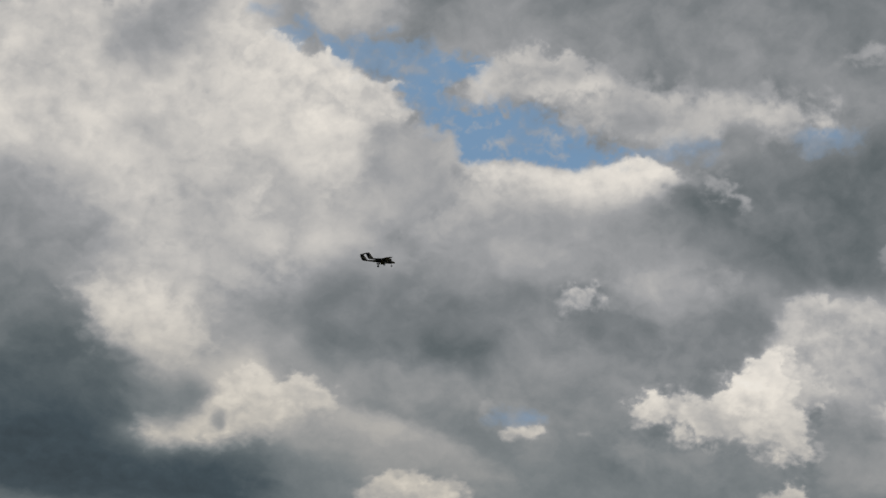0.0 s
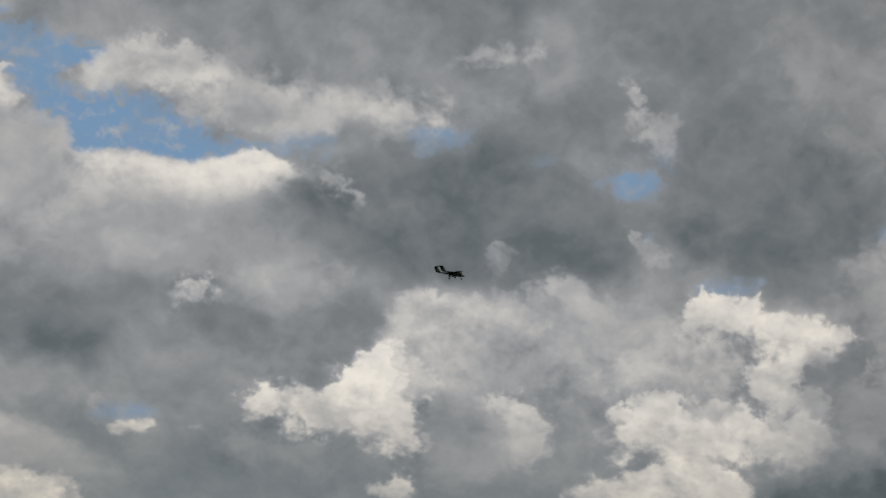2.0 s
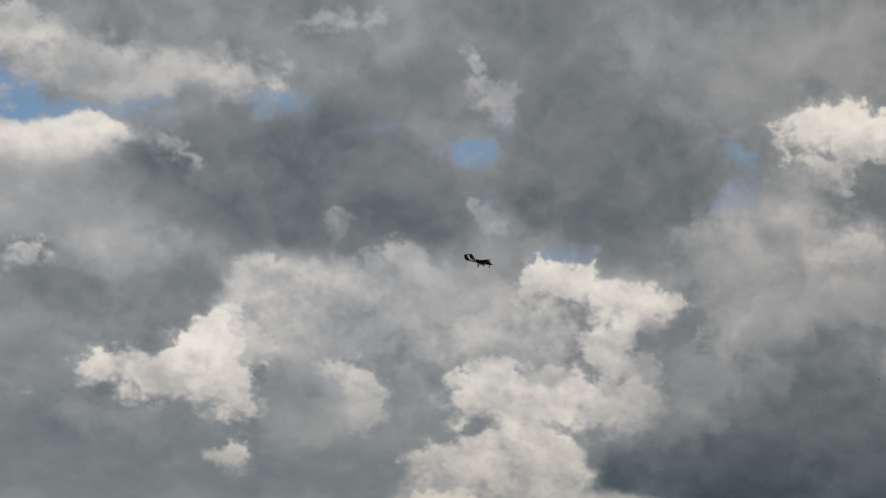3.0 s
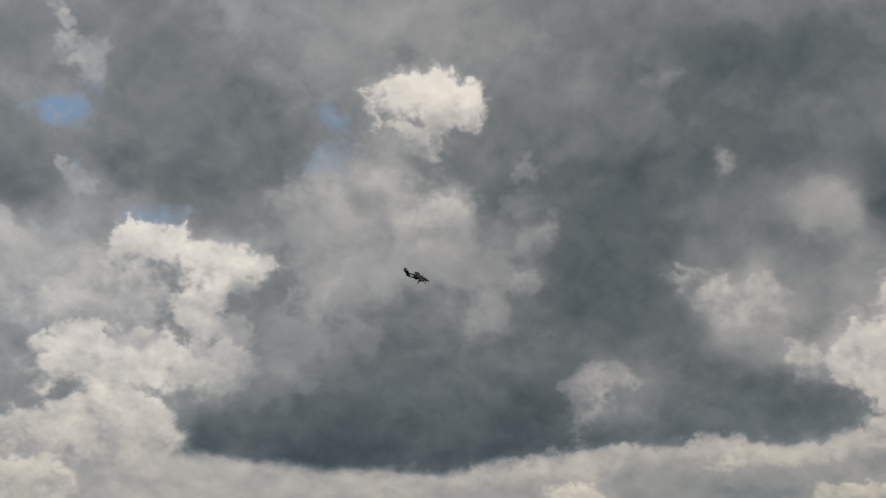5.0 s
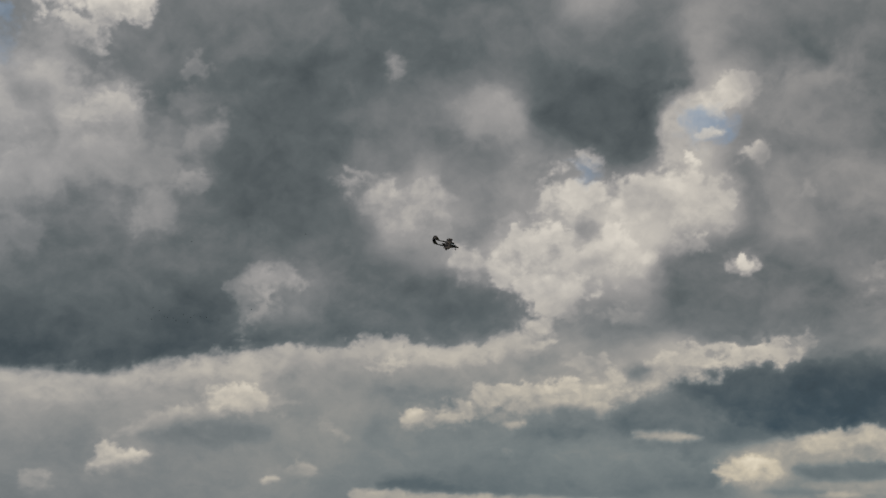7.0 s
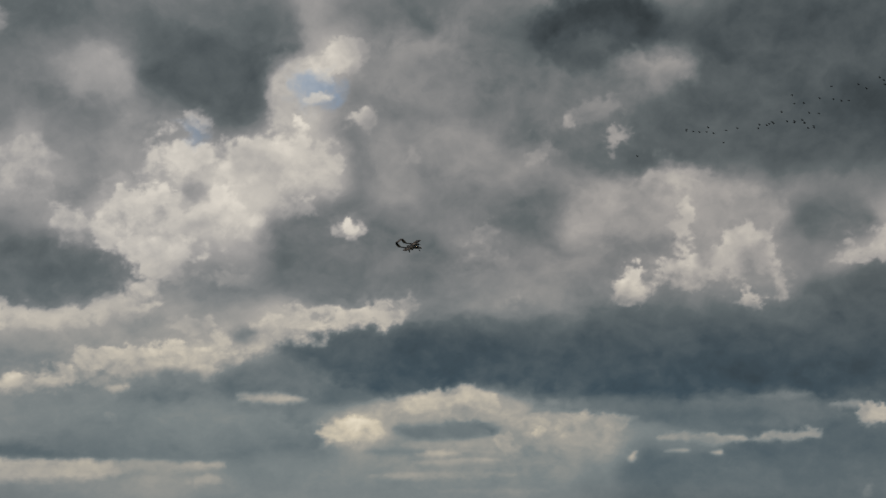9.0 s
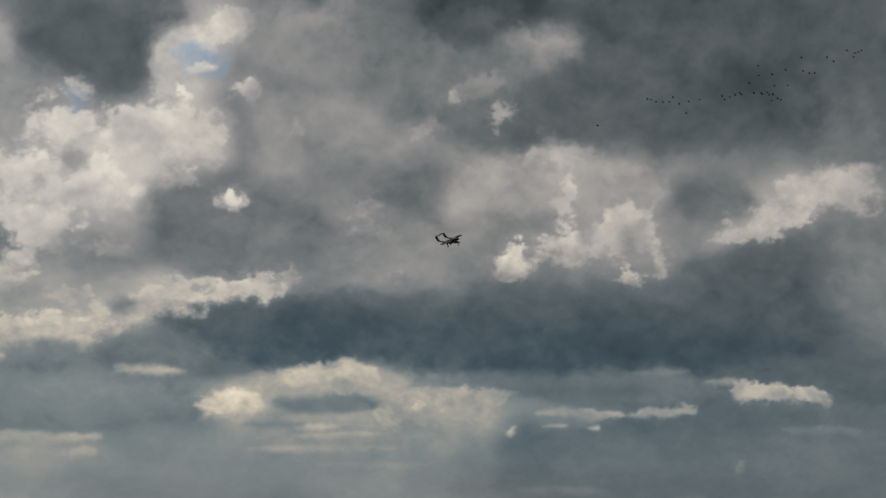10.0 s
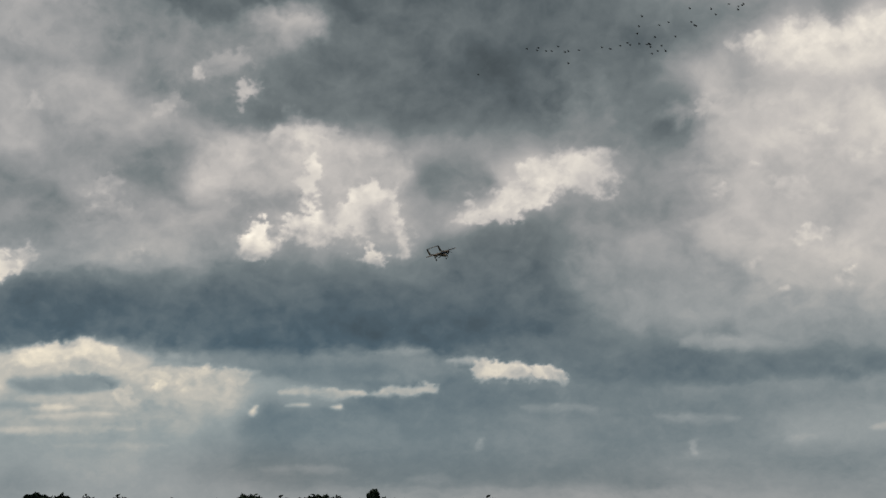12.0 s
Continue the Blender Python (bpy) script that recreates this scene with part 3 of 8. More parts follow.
puff(5.72, 16.79, 0.98, 0.59, 4, 0.57, 0.55)
puff(4.76, 15.61, 1.18, 0.59, 4, 0.49, 0.55)
puff(-2.46, 15.31, 1.18, 0.98, 4, 0.34, 0.55)
puff(-0.83, 15.2, 0.78, 1.18, 4, 0.37, 0.55)
puff(-1.96, 13.77, 1.57, 0.98, 4, 0.35, 0.55)
puff(-2.85, 11.95, 1.76, 0.78, 4, 0.36, 0.55)
puff(-1.43, 11.65, 1.57, 0.59, 4, 0.36, 0.55)
puff(-0.3, 12.88, 1.18, 0.98, 4, 0.40, 0.55)
puff(1.16, 15.88, 1.18, 0.78, 4, 0.42, 0.55)
puff(4.82, 13.68, 0.98, 0.78, 4, 0.58, 0.55)
puff(1.92, 12.21, 0.98, 0.78, 4, 0.58, 0.55)
puff(3.23, 14.21, 0.78, 0.78, 4, 0.62, 0.55)
puff(4.06, 12.88, 0.78, 0.78, 4, 0.67, 0.55)
puff(7.17, 13.36, 0.98, 0.59, 4, 0.60, 0.55)
puff(6.04, 11.98, 0.98, 0.59, 4, 0.67, 0.55)
puff(7.98, 11.08, 0.98, 0.59, 4, 0.71, 0.55)
puff(-12, 5.61, 8.24, 1.18, 4, 0.59, 0.6)
puff(-2.31, 6.53, 5.88, 1.18, 4, 0.58, 0.6)
puff(5.4, 7.16, 5.88, 1.18, 4, 0.54, 0.6)
puff(-7.47, 9.67, 8.24, 2.35, 4, 0.37, 0.5)
puff(-11.22, 7.51, 5.69, 0.9, 4, 0.31, 0.35)
puff(3.38, 10.04, 4.12, 1.1, 4, 0.35, 0.4)
puff(-8.7, 12.31, 2.35, 0.78, 4, 0.43, 0.55)
puff(-6.63, 11.49, 1.18, 0.78, 4, 0.53, 0.55)
puff(-5.84, 11.75, 0.98, 0.59, 4, 0.56, 0.55)
puff(-11.59, 11.27, 1.76, 0.78, 4, 0.48, 0.55)
puff(-9.37, 10.88, 2.16, 0.78, 4, 0.41, 0.55)
puff(-10.81, 9.39, 2.55, 0.69, 4, 0.39, 0.55)
puff(-8.46, 9.59, 2.75, 0.78, 4, 0.37, 0.55)
puff(-5.33, 10.22, 1.96, 0.78, 4, 0.36, 0.55)
puff(-13.66, 8.55, 1.96, 0.59, 4, 0.42, 0.55)
puff(-15.24, 8.78, 1.18, 0.49, 4, 0.49, 0.55)
puff(-12.23, 7.91, 2.94, 0.59, 4, 0.34, 0.55)
puff(-8.34, 8.23, 3.53, 0.69, 4, 0.31, 0.55)
puff(-14.09, 7.16, 2.16, 0.49, 4, 0.34, 0.55)
puff(-9.05, 7.3, 2.55, 0.59, 4, 0.29, 0.55)
puff(-6.71, 7.58, 1.76, 0.59, 4, 0.29, 0.55)
puff(-4.38, 8.04, 1.96, 0.47, 4, 0.35, 0.55)
puff(2.01, 10.27, 1.57, 0.78, 4, 0.38, 0.55)
puff(3.75, 10.54, 1.37, 0.69, 4, 0.38, 0.55)
puff(3.02, 9.35, 2.16, 0.55, 4, 0.34, 0.55)
puff(5.33, 9.84, 1.57, 0.59, 4, 0.36, 0.55)
puff(-17.81, 6.42, 2.35, 0.39, 4, 0.67, 0.55)
puff(-14.96, 6.31, 2.94, 0.2, 4, 0.64, 0.55)
puff(-1.37, 7.17, 1.18, 0.49, 4, 0.53, 0.55)
puff(0.03, 6.49, 1.18, 0.59, 4, 0.51, 0.55)
puff(3.5, 6.88, 0.98, 0.59, 4, 0.51, 0.55)
puff(9.15, 7.52, 1.18, 0.49, 4, 0.53, 0.55)
puff(-2.19, 14.35, 2.75, 1.96, 4, 0.32, 0.8)
puff(-3.22, 11.54, 2.55, 0.78, 4, 0.35, 0.7)
puff(0.54, 12.14, 1.37, 0.98, 4, 0.40, 0.7)
puff(-1.13, 9.9, 2.35, 1.18, 29, 0.40, 0.8)
puff(-1.64, 10.07, 0.98, 0.71, 44, 0.48, 0.7)
puff(-9.11, 7.98, 5.1, 0.71, 4, 0.27, 0.55)
puff(3.21, 9.36, 2.94, 0.51, 4, 0.30, 0.5)
puff(-6.41, 8.77, 2.75, 0.59, 4, 0.30, 0.6)
puff(1.66, 13.56, 0.78, 0.98, 4, 0.50, 0.7)
puff(0.59, 10.98, 1.18, 0.78, 4, 0.38, 0.7)
puff(9.07, 14.34, 1.57, 0.39, 4, 0.53, 0.7)
puff(16.74, 14.55, 4.51, 3.33, 3, 0.49, 0.8)
puff(18.66, 18.7, 2.75, 1.57, 3, 0.40, 0.7)
puff(17.11, 16.84, 2.16, 1.18, 3, 0.51, 0.7)
puff(5.47, 16.45, 1.37, 0.86, 3, 0.56, 0.6)
puff(6.18, 14.33, 2.16, 1.37, 3, 0.51, 0.7)
puff(10.44, 13.5, 2.94, 1.18, 3, 0.60, 0.7)
puff(8.51, 11.68, 1.96, 1.37, 3, 0.64, 0.7)
puff(11.29, 11.77, 1.96, 1.57, 3, 0.64, 0.7)
puff(11.69, 19.14, 2.16, 1.57, 3, 0.42, 0.6)
puff(9.11, 16.97, 2.35, 1.76, 3, 0.38, 0.5)
puff(10.37, 15.64, 1.57, 1.18, 33, 0.38, 0.45)
puff(7.74, 15.66, 1.18, 0.71, 3, 0.42, 0.6)
puff(13.1, 19.14, 0.78, 1.57, -17, 0.58, 0.6)
puff(14.34, 17.62, 1.12, 0.64, 23, 0.64, 0.55)
puff(11.96, 16.44, 0.78, 0.98, 3, 0.65, 0.5)
puff(13.23, 13.36, 1.18, 1.18, 3, 0.70, 0.5)
puff(11.85, 12.75, 0.98, 1.18, 3, 0.70, 0.5)
puff(10.08, 12.28, 0.86, 0.64, 3, 0.79, 0.55)
puff(8.3, 11.87, 1.04, 0.78, 3, 0.73, 0.55)
puff(7.29, 12.02, 0.9, 0.67, 3, 0.74, 0.5)
puff(10.71, 11.16, 1.37, 0.9, 3, 0.76, 0.5)
puff(9.24, 10.73, 1.18, 0.47, 3, 0.76, 0.5)
puff(3.03, 12.8, 1.18, 0.71, 3, 0.64, 0.6)
puff(2, 13.23, 1.18, 0.59, 3, 0.64, 0.6)
puff(6.54, 10.91, 1.18, 0.55, 3, 0.64, 0.6)
puff(4.32, 11.3, 1.57, 0.71, 3, 0.58, 0.6)
puff(3.42, 9.49, 3.33, 0.86, 3, 0.38, 0.5)
puff(12.87, 11.41, 1.18, 0.86, 3, 0.49, 0.6)
puff(15.22, 10.88, 3.53, 1.18, 3, 0.49, 0.6)
puff(14.27, 9.8, 3.14, 1.1, 3, 0.37, 0.5)
puff(17.15, 9.94, 2.16, 0.78, 3, 0.42, 0.6)
puff(19.05, 11.48, 1.57, 0.71, 3, 0.56, 0.6)
puff(8.2, 9.32, 1.37, 0.43, 3, 0.52, 0.6)
puff(10.55, 9.99, 1.18, 0.71, 3, 0.53, 0.6)
puff(1.55, 7.72, 3.14, 0.31, 3, 0.67, 0.5)
puff(11.77, 8.57, 1.76, 0.51, 3, 0.65, 0.5)
puff(11.2, 7.77, 1.76, 0.39, 18, 0.73, 0.5)
puff(13.13, 8.61, 1.76, 0.35, 3, 0.69, 0.4)
puff(16.22, 7.21, 4.31, 0.82, 3, 0.31, 0.45)
puff(18.67, 6.82, 2.35, 0.71, 3, 0.24, 0.5)
puff(11.45, 5.9, 3.92, 0.43, 3, 0.36, 0.5)
puff(15.29, 5.78, 2.55, 0.31, 3, 0.34, 0.5)
puff(8.88, 6.89, 2.35, 0.25, 3, 0.72, 0.5)
puff(-4.1, 5.11, 2.16, 0.63, 18, 0.53, 0.5)
puff(3.72, 4.05, 4.12, 0.59, 3, 0.49, 0.5)
puff(9.56, 4.09, 3.53, 0.47, 3, 0.45, 0.5)
puff(5.7, 3.41, 5.88, 0.2, 3, 0.42, 0.5)
puff(18.3, 5.62, 2.16, 0.43, 8, 0.70, 0.5)
puff(14.93, 4.57, 1.57, 0.55, 3, 0.74, 0.4)
puff(14.04, 12.02, 2.35, 0.78, 3, 0.42, 0.7)
puff(15.8, 11.08, 2.16, 0.78, 3, 0.40, 0.7)
puff(-4.03, 4.2, 4.9, 0.78, 3, 0.53, 0.7)
puff(0.86, 6.22, 2.35, 0.43, 3, 0.59, 0.7)
puff(17.42, 17.29, 2.75, 2.16, 1, 0.48, 0.8)
puff(20.7, 16.2, 2.16, 1.18, 1, 0.38, 0.7)
puff(16.31, 13.96, 1.18, 1.57, 1, 0.53, 0.7)
puff(21.54, 14.46, 2.16, 0.78, 1, 0.38, 0.6)
puff(19.96, 12.68, 2.35, 1.37, 1, 0.40, 0.6)
puff(21.18, 11.62, 1.18, 0.71, 1, 0.40, 0.6)
puff(25.16, 13.1, 2.94, 0.86, 1, 0.60, 0.6)
puff(27.53, 12.7, 2.55, 1.18, 1, 0.60, 0.6)
puff(29.56, 17.84, 5.29, 2.16, 1, 0.27, 0.6)
puff(33.08, 17.5, 2.55, 1.96, 1, 0.25, 0.6)
puff(31.48, 15.3, 4.12, 1.37, 1, 0.27, 0.5)
puff(26.56, 15.61, 2.35, 1.1, 1, 0.34, 0.6)
puff(24.75, 17.27, 2.35, 0.71, 1, 0.41, 0.6)
puff(25.76, 17.45, 0.98, 0.67, 1, 0.53, 0.6)
puff(32.38, 12.41, 2.35, 1.18, 1, 0.49, 0.6)
puff(33.89, 12.17, 1.18, 0.78, 1, 0.64, 0.6)
puff(20.61, 9.75, 4.31, 1.37, 1, 0.49, 0.7)
puff(15.02, 10.4, 2.94, 1.18, 1, 0.38, 0.5)
puff(32.31, 9.16, 3.33, 1.57, 1, 0.34, 0.6)
puff(29.43, 8.23, 6.47, 1.29, 1, 0.31, 0.5)
puff(24.57, 8.23, 4.12, 1.1, 1, 0.38, 0.6)
puff(26.53, 6.97, 5.69, 0.59, 1, 0.27, 0.4)
puff(33.18, 6.58, 3.14, 0.9, 1, 0.29, 0.5)
puff(19.66, 7.38, 2.94, 0.71, 1, 0.34, 0.5)
puff(15.72, 7.29, 2.75, 0.86, 1, 0.36, 0.5)
puff(18.49, 6.58, 2.35, 0.47, 1, 0.29, 0.4)
puff(27.72, 11.53, 1.18, 1.1, 1, 0.63, 0.5)
puff(27.13, 10.18, 1.18, 0.71, 1, 0.70, 0.5)
puff(32.53, 10.8, 1.57, 0.39, 23, 0.75, 0.4)
puff(20.67, 5.45, 4.31, 0.59, 1, 0.61, 0.6)
puff(21.66, 5.08, 1.37, 0.51, 1, 0.63, 0.5)
puff(19.72, 4.03, 3.92, 0.24, 1, 0.62, 0.5)
puff(8.22, 2.54, 5.88, 0.31, 1, 0.59, 0.6)
puff(9.34, 17.48, 2.35, 1.37, 1, 0.34, 0.5)
puff(10.23, 15.81, 1.18, 0.98, 1, 0.34, 0.45)
puff(7.4, 16.95, 1.18, 0.78, 1, 0.40, 0.55)
puff(22.91, 18.53, 2.55, 0.78, 1, 0.25, 0.55)
puff(25.15, 18.71, 1.57, 0.59, 1, 0.26, 0.55)
puff(25.55, 6.68, 3.92, 0.43, 1, 0.28, 0.55)
puff(31.33, 7.45, 3.92, 0.78, 1, 0.31, 0.55)
puff(26.53, 7.65, 2.94, 0.59, 1, 0.32, 0.55)
puff(21.64, 6.63, 2.35, 0.27, 1, 0.31, 0.55)
puff(16.12, 6.91, 1.96, 0.59, 1, 0.34, 0.55)
puff(11.16, 4.44, 2.94, 0.55, 1, 0.39, 0.55)
puff(9.09, 3.8, 3.33, 0.24, 1, 0.36, 0.55)
puff(23.62, 3.33, 4.31, 0.59, 1, 0.41, 0.55)
puff(29.38, 3.63, 5.88, 0.71, 1, 0.36, 0.55)
puff(32.75, 4.03, 2.35, 0.78, 1, 0.36, 0.55)
puff(21.69, 2.47, 6.27, 0.43, 1, 0.48, 0.55)
puff(29.36, 2.45, 5.1, 0.31, 1, 0.39, 0.55)
puff(30.37, 6.69, 4.51, 0.78, 1, 0.27, 0.7)
puff(31.64, 4.02, 3.92, 0.98, 1, 0.30, 0.7)
puff(28.42, 2.86, 5.1, 0.47, 1, 0.35, 0.7)
puff(33.04, 16, 3.33, 2.35, 1, 0.24, 0.8)
puff(28.53, 14.52, 3.92, 0.71, 1, 0.28, 0.6)
puff(25.94, 5.13, 2.35, 0.31, 1, 0.38, 0.5)
puff(22.25, 4.21, 5.1, 0.2, 1, 0.41, 0.5)
puff(29.38, 4.1, 2.55, 0.27, 1, 0.35, 0.5)
puff(26.13, 3.59, 3.53, 0.31, 1, 0.38, 0.6)
puff(27.1, 5.72, 3.92, 0.27, 1, 0.31, 0.5)
puff(25.56, 16.78, 1.96, 0.98, 1, 0.48, 0.7)
puff(26.16, 17.64, 1.18, 0.59, 1, 0.49, 0.6)
puff(10.2, 12.33, 1.76, 1.18, 1, 0.73, 0.6)
puff(13.05, 15, 0.9, 1.76, 1, 0.67, 0.6)
puff(13.35, 17.52, 0.98, 0.78, 1, 0.67, 0.5)
puff(11.51, 13.95, 1.18, 0.71, 1, 0.67, 0.6)
puff(10.01, 12.32, 1.12, 0.64, 1, 0.75, 0.55)
puff(8.46, 12.04, 0.93, 0.64, 1, 0.68, 0.55)
puff(6.96, 8.11, 2.94, 0.78, 1, 0.60, 0.7)
puff(36.17, 16.3, 2.16, 3.73, 1, 0.25, 0.8)
puff(31.67, 12.12, 1.47, 0.88, 1, 0.34, 0.6)
puff(10.16, 4.59, 3.73, 0.98, 1, 0.40, 0.45)
puff(15.17, 7.6, 2.35, 0.98, 1, 0.35, 0.5)
puff(6.6, 15.31, 0.78, 2.16, 1, 0.58, 0.8)
puff(31.84, 7.96, 3.92, 0.78, 1, 0.28, 0.7)
puff(27.57, 7.93, 2.35, 0.59, 1, 0.31, 0.6)
puff(34.51, 7.39, 2.35, 0.78, 1, 0.27, 0.7)
puff(27.46, 5.86, 3.92, 0.59, -0, 0.28, 0.7)
puff(27.58, 15.81, 3.14, 1.76, -0, 0.35, 0.9)
puff(29.62, 17.12, 2.55, 0.98, -0, 0.30, 0.8)
puff(26.45, 2.76, 3.73, 1.08, -0, 0.35, 0.8)
puff(33.2, 3.1, 4.51, 1.18, -0, 0.34, 0.8)
puff(33.28, 5.78, 5.88, 0.78, -0, 0.30, 0.7)
puff(35.13, 4.03, 5.1, 1.18, -0, 0.35, 0.8)
puff(30.33, 3.32, 3.92, 0.78, -0, 0.36, 0.8)
puff(31.26, 1.78, 7.84, 0.59, -0, 0.38, 0.8)
puff(27.36, 12.1, 5.1, 1.96, 0, 0.51, 0.9)
puff(34.96, 12.16, 2.55, 0.98, 12, 0.61, 0.7)
puff(28.38, 10.95, 2.16, 1.08, 0, 0.59, 0.7)
puff(26.14, 13.24, 1.57, 0.51, 0, 0.59, 0.6)
puff(29.36, 11.94, 0.78, 0.78, 0, 0.61, 0.5)
puff(27.79, 10.35, 0.98, 0.78, 0, 0.63, 0.5)
puff(41.29, 12.82, 5.1, 2.16, 0, 0.51, 0.8)
puff(45.2, 14.75, 2.55, 1.57, 0, 0.57, 0.7)
puff(40.41, 17.44, 2.55, 0.98, 0, 0.39, 0.7)
puff(38.3, 9.4, 5.1, 2.16, 0, 0.39, 0.8)
puff(43.53, 9.87, 4.12, 2.16, 0, 0.49, 0.8)
puff(44.29, 16.27, 2.35, 0.75, 0, 0.73, 0.5)
puff(46.03, 16.58, 1.18, 0.98, 0, 0.75, 0.5)
puff(38.96, 14.14, 1.57, 0.9, 0, 0.35, 0.5)
puff(44.19, 13.09, 1.96, 0.98, 0, 0.56, 0.7)
puff(41.15, 6.45, 5.1, 0.71, 0, 0.41, 0.7)
puff(44.2, 7.17, 2.94, 0.98, 0, 0.48, 0.7)
puff(39.22, 5.47, 3.14, 0.39, 0, 0.32, 0.5)
puff(44.89, 5.45, 1.96, 0.39, 0, 0.39, 0.6)
puff(42.06, 4.43, 5.88, 0.67, 0, 0.41, 0.6)
puff(43.87, 2.4, 4.9, 0.47, 0, 0.41, 0.6)
puff(21.78, 2.48, 6.27, 0.98, 0, 0.40, 0.7)
puff(18.07, 1.48, 3.14, 0.49, 0, 0.41, 0.55)
puff(29.09, 2.72, 3.14, 0.39, 0, 0.43, 0.55)
puff(35.32, 1.55, 9.8, 0.43, 0, 0.39, 0.55)
puff(37.26, 3.48, 5.88, 0.98, 0, 0.38, 0.55)
puff(43.87, 15.01, 1.57, 0.59, 0, 0.65, 0.55)
puff(45.74, 13.97, 1.18, 0.78, 0, 0.63, 0.55)
puff(43.62, 13.31, 1.18, 0.49, 0, 0.63, 0.55)
puff(41.13, 14.55, 1.18, 0.59, 0, 0.59, 0.55)
puff(40.37, 15.54, 1.18, 0.59, 0, 0.57, 0.55)
puff(44.71, 11.55, 1.96, 0.78, 0, 0.57, 0.55)
puff(43.17, 10.64, 1.57, 0.59, 0, 0.59, 0.55)
puff(41.24, 10.31, 1.57, 1.18, 0, 0.53, 0.55)
puff(38.96, 14.14, 1.18, 0.78, 0, 0.38, 0.55)
puff(17.92, 4.8, 2.16, 0.27, 0, 0.43, 0.4)
puff(26.71, 5.41, 2.55, 0.27, 0, 0.39, 0.4)
puff(44.09, 9.85, 2.94, 1.76, 0, 0.56, 0.9)
puff(44.13, 11, 2.75, 1.37, 0, 0.56, 0.9)
puff(45.11, 12.1, 2.16, 1.18, 0, 0.61, 0.8)
puff(44.48, 16.02, 2.16, 0.71, 0, 0.79, 0.5)
puff(42.25, 12.21, 1.96, 0.98, 0, 0.59, 0.8)
puff(26.6, 10.33, 2.94, 1.47, 0, 0.50, 0.6)
puff(27.42, 9.17, 3.33, 0.51, 0, 0.41, 0.6)
puff(23.45, 10.24, 0.78, 0.78, 0, 0.47, 0.6)
puff(30.17, 11.36, 0.78, 0.78, 0, 0.52, 0.7)
puff(31.37, 11.96, 1.18, 0.71, 0, 0.39, 0.6)
puff(44.81, 14.39, 2.35, 2.16, 0, 0.62, 0.9)
puff(42.81, 11.62, 2.94, 1.76, 0, 0.58, 0.9)
puff(45.04, 9.82, 2.16, 1.18, 0, 0.60, 0.9)
puff(43.9, 16.14, 1.76, 0.51, 0, 0.72, 0.5)
puff(38.96, 14.23, 1.18, 0.67, 0, 0.39, 0.5)
puff(21.46, 11.53, 2.35, 1.18, 0, 0.52, 0.9)
puff(17.83, 14.79, 2.94, 1.76, 0, 0.53, 0.9)
puff(12.9, 4.29, 1.76, 0.98, 0, 0.40, 0.5)
puff(17.97, 4.96, 3.53, 0.59, 0, 0.63, 0.6)
puff(18.17, 4.68, 1.86, 0.31, 0, 0.40, 0.4)
puff(21.64, 5.02, 1.18, 0.78, 0, 0.60, 0.6)
puff(23.21, 4.45, 1.18, 0.59, 0, 0.60, 0.6)
puff(21.28, 3.46, 4.31, 0.27, 0, 0.49, 0.5)
puff(17.44, 3.23, 3.92, 0.24, 0, 0.53, 0.6)
puff(16.52, 2.26, 5.49, 0.59, 0, 0.50, 0.7)
puff(19.77, 1.91, 2.35, 0.78, 0, 0.52, 0.7)
puff(29.09, 5.06, 3.92, 0.39, 0, 0.38, 0.5)
puff(33.95, 4.56, 2.35, 0.31, 0, 0.38, 0.5)
puff(35.52, 5.99, 4.71, 0.51, 0, 0.34, 0.5)
puff(38.69, 3.46, 3.53, 0.78, 0, 0.41, 0.7)
puff(34.88, 2.72, 3.92, 0.78, 0, 0.40, 0.7)
puff(30.25, 2.73, 2.35, 0.59, 0, 0.39, 0.7)
puff(17.46, 2.65, 5.88, 0.59, 0, 0.49, 0.8)
puff(16.49, 3.41, 3.92, 0.24, 0, 0.50, 0.7)
puff(29.08, 3.11, 3.92, 0.47, 0, 0.38, 0.8)
puff(22.44, 3.47, 2.35, 0.27, 0, 0.49, 0.7)
puff(23.99, 4.84, 2.35, 0.47, 0, 0.53, 0.8)

TONE[:] = blurred(TONE, 0.3)

# the clouds with their borders, from west to east
head(0.804, 0.725, 0.38, 1.15, 0.75, (-59.58, 18.09), (-51.43, 20.18), (-49.46, 18.86), (-48.50, 18.27), (-46.94, 18.79), (-46.34, 17.93), (-44.66, 17.86), (-43.74, 16.94), (-45.38, 16.33), (-45.19, 14.38), (-47.18, 12.19), (-46.59, 11.32), (-49.48, 9.74), (-49.53, 8.15), (-52.70, 8.27), (-54.34, 9.48), (-53.85, 11.56), (-56.47, 12.70), (-58.19, 12.66))
body(0.545, 0.576, 0.76, 0.76, 0.90, (-55.04, 16.58), (-54.99, 17.57), (-54.14, 18.65), (-52.60, 19.90), (-51.62, 20.13), (-51.61, 18.77), (-52.65, 17.54), (-53.86, 16.67))
body(0.690, 0.690, 0.95, 0.95, 0.60, (-54.64, 14.91), (-52.02, 15.72), (-51.33, 14.49), (-52.92, 13.54))
body(0.663, 0.655, 1.15, 1.15, 0.65, (-50.80, 13.03), (-48.84, 14.24), (-46.76, 14.07), (-45.70, 12.89), (-47.14, 12.00), (-48.82, 12.26), (-48.93, 9.06), (-50.21, 10.38))
head(0.792, 0.784, 0.38, 0.48, 0.60, (-49.62, 12.69), (-49.11, 13.59), (-48.21, 14.17), (-48.44, 13.33), (-49.07, 12.50))
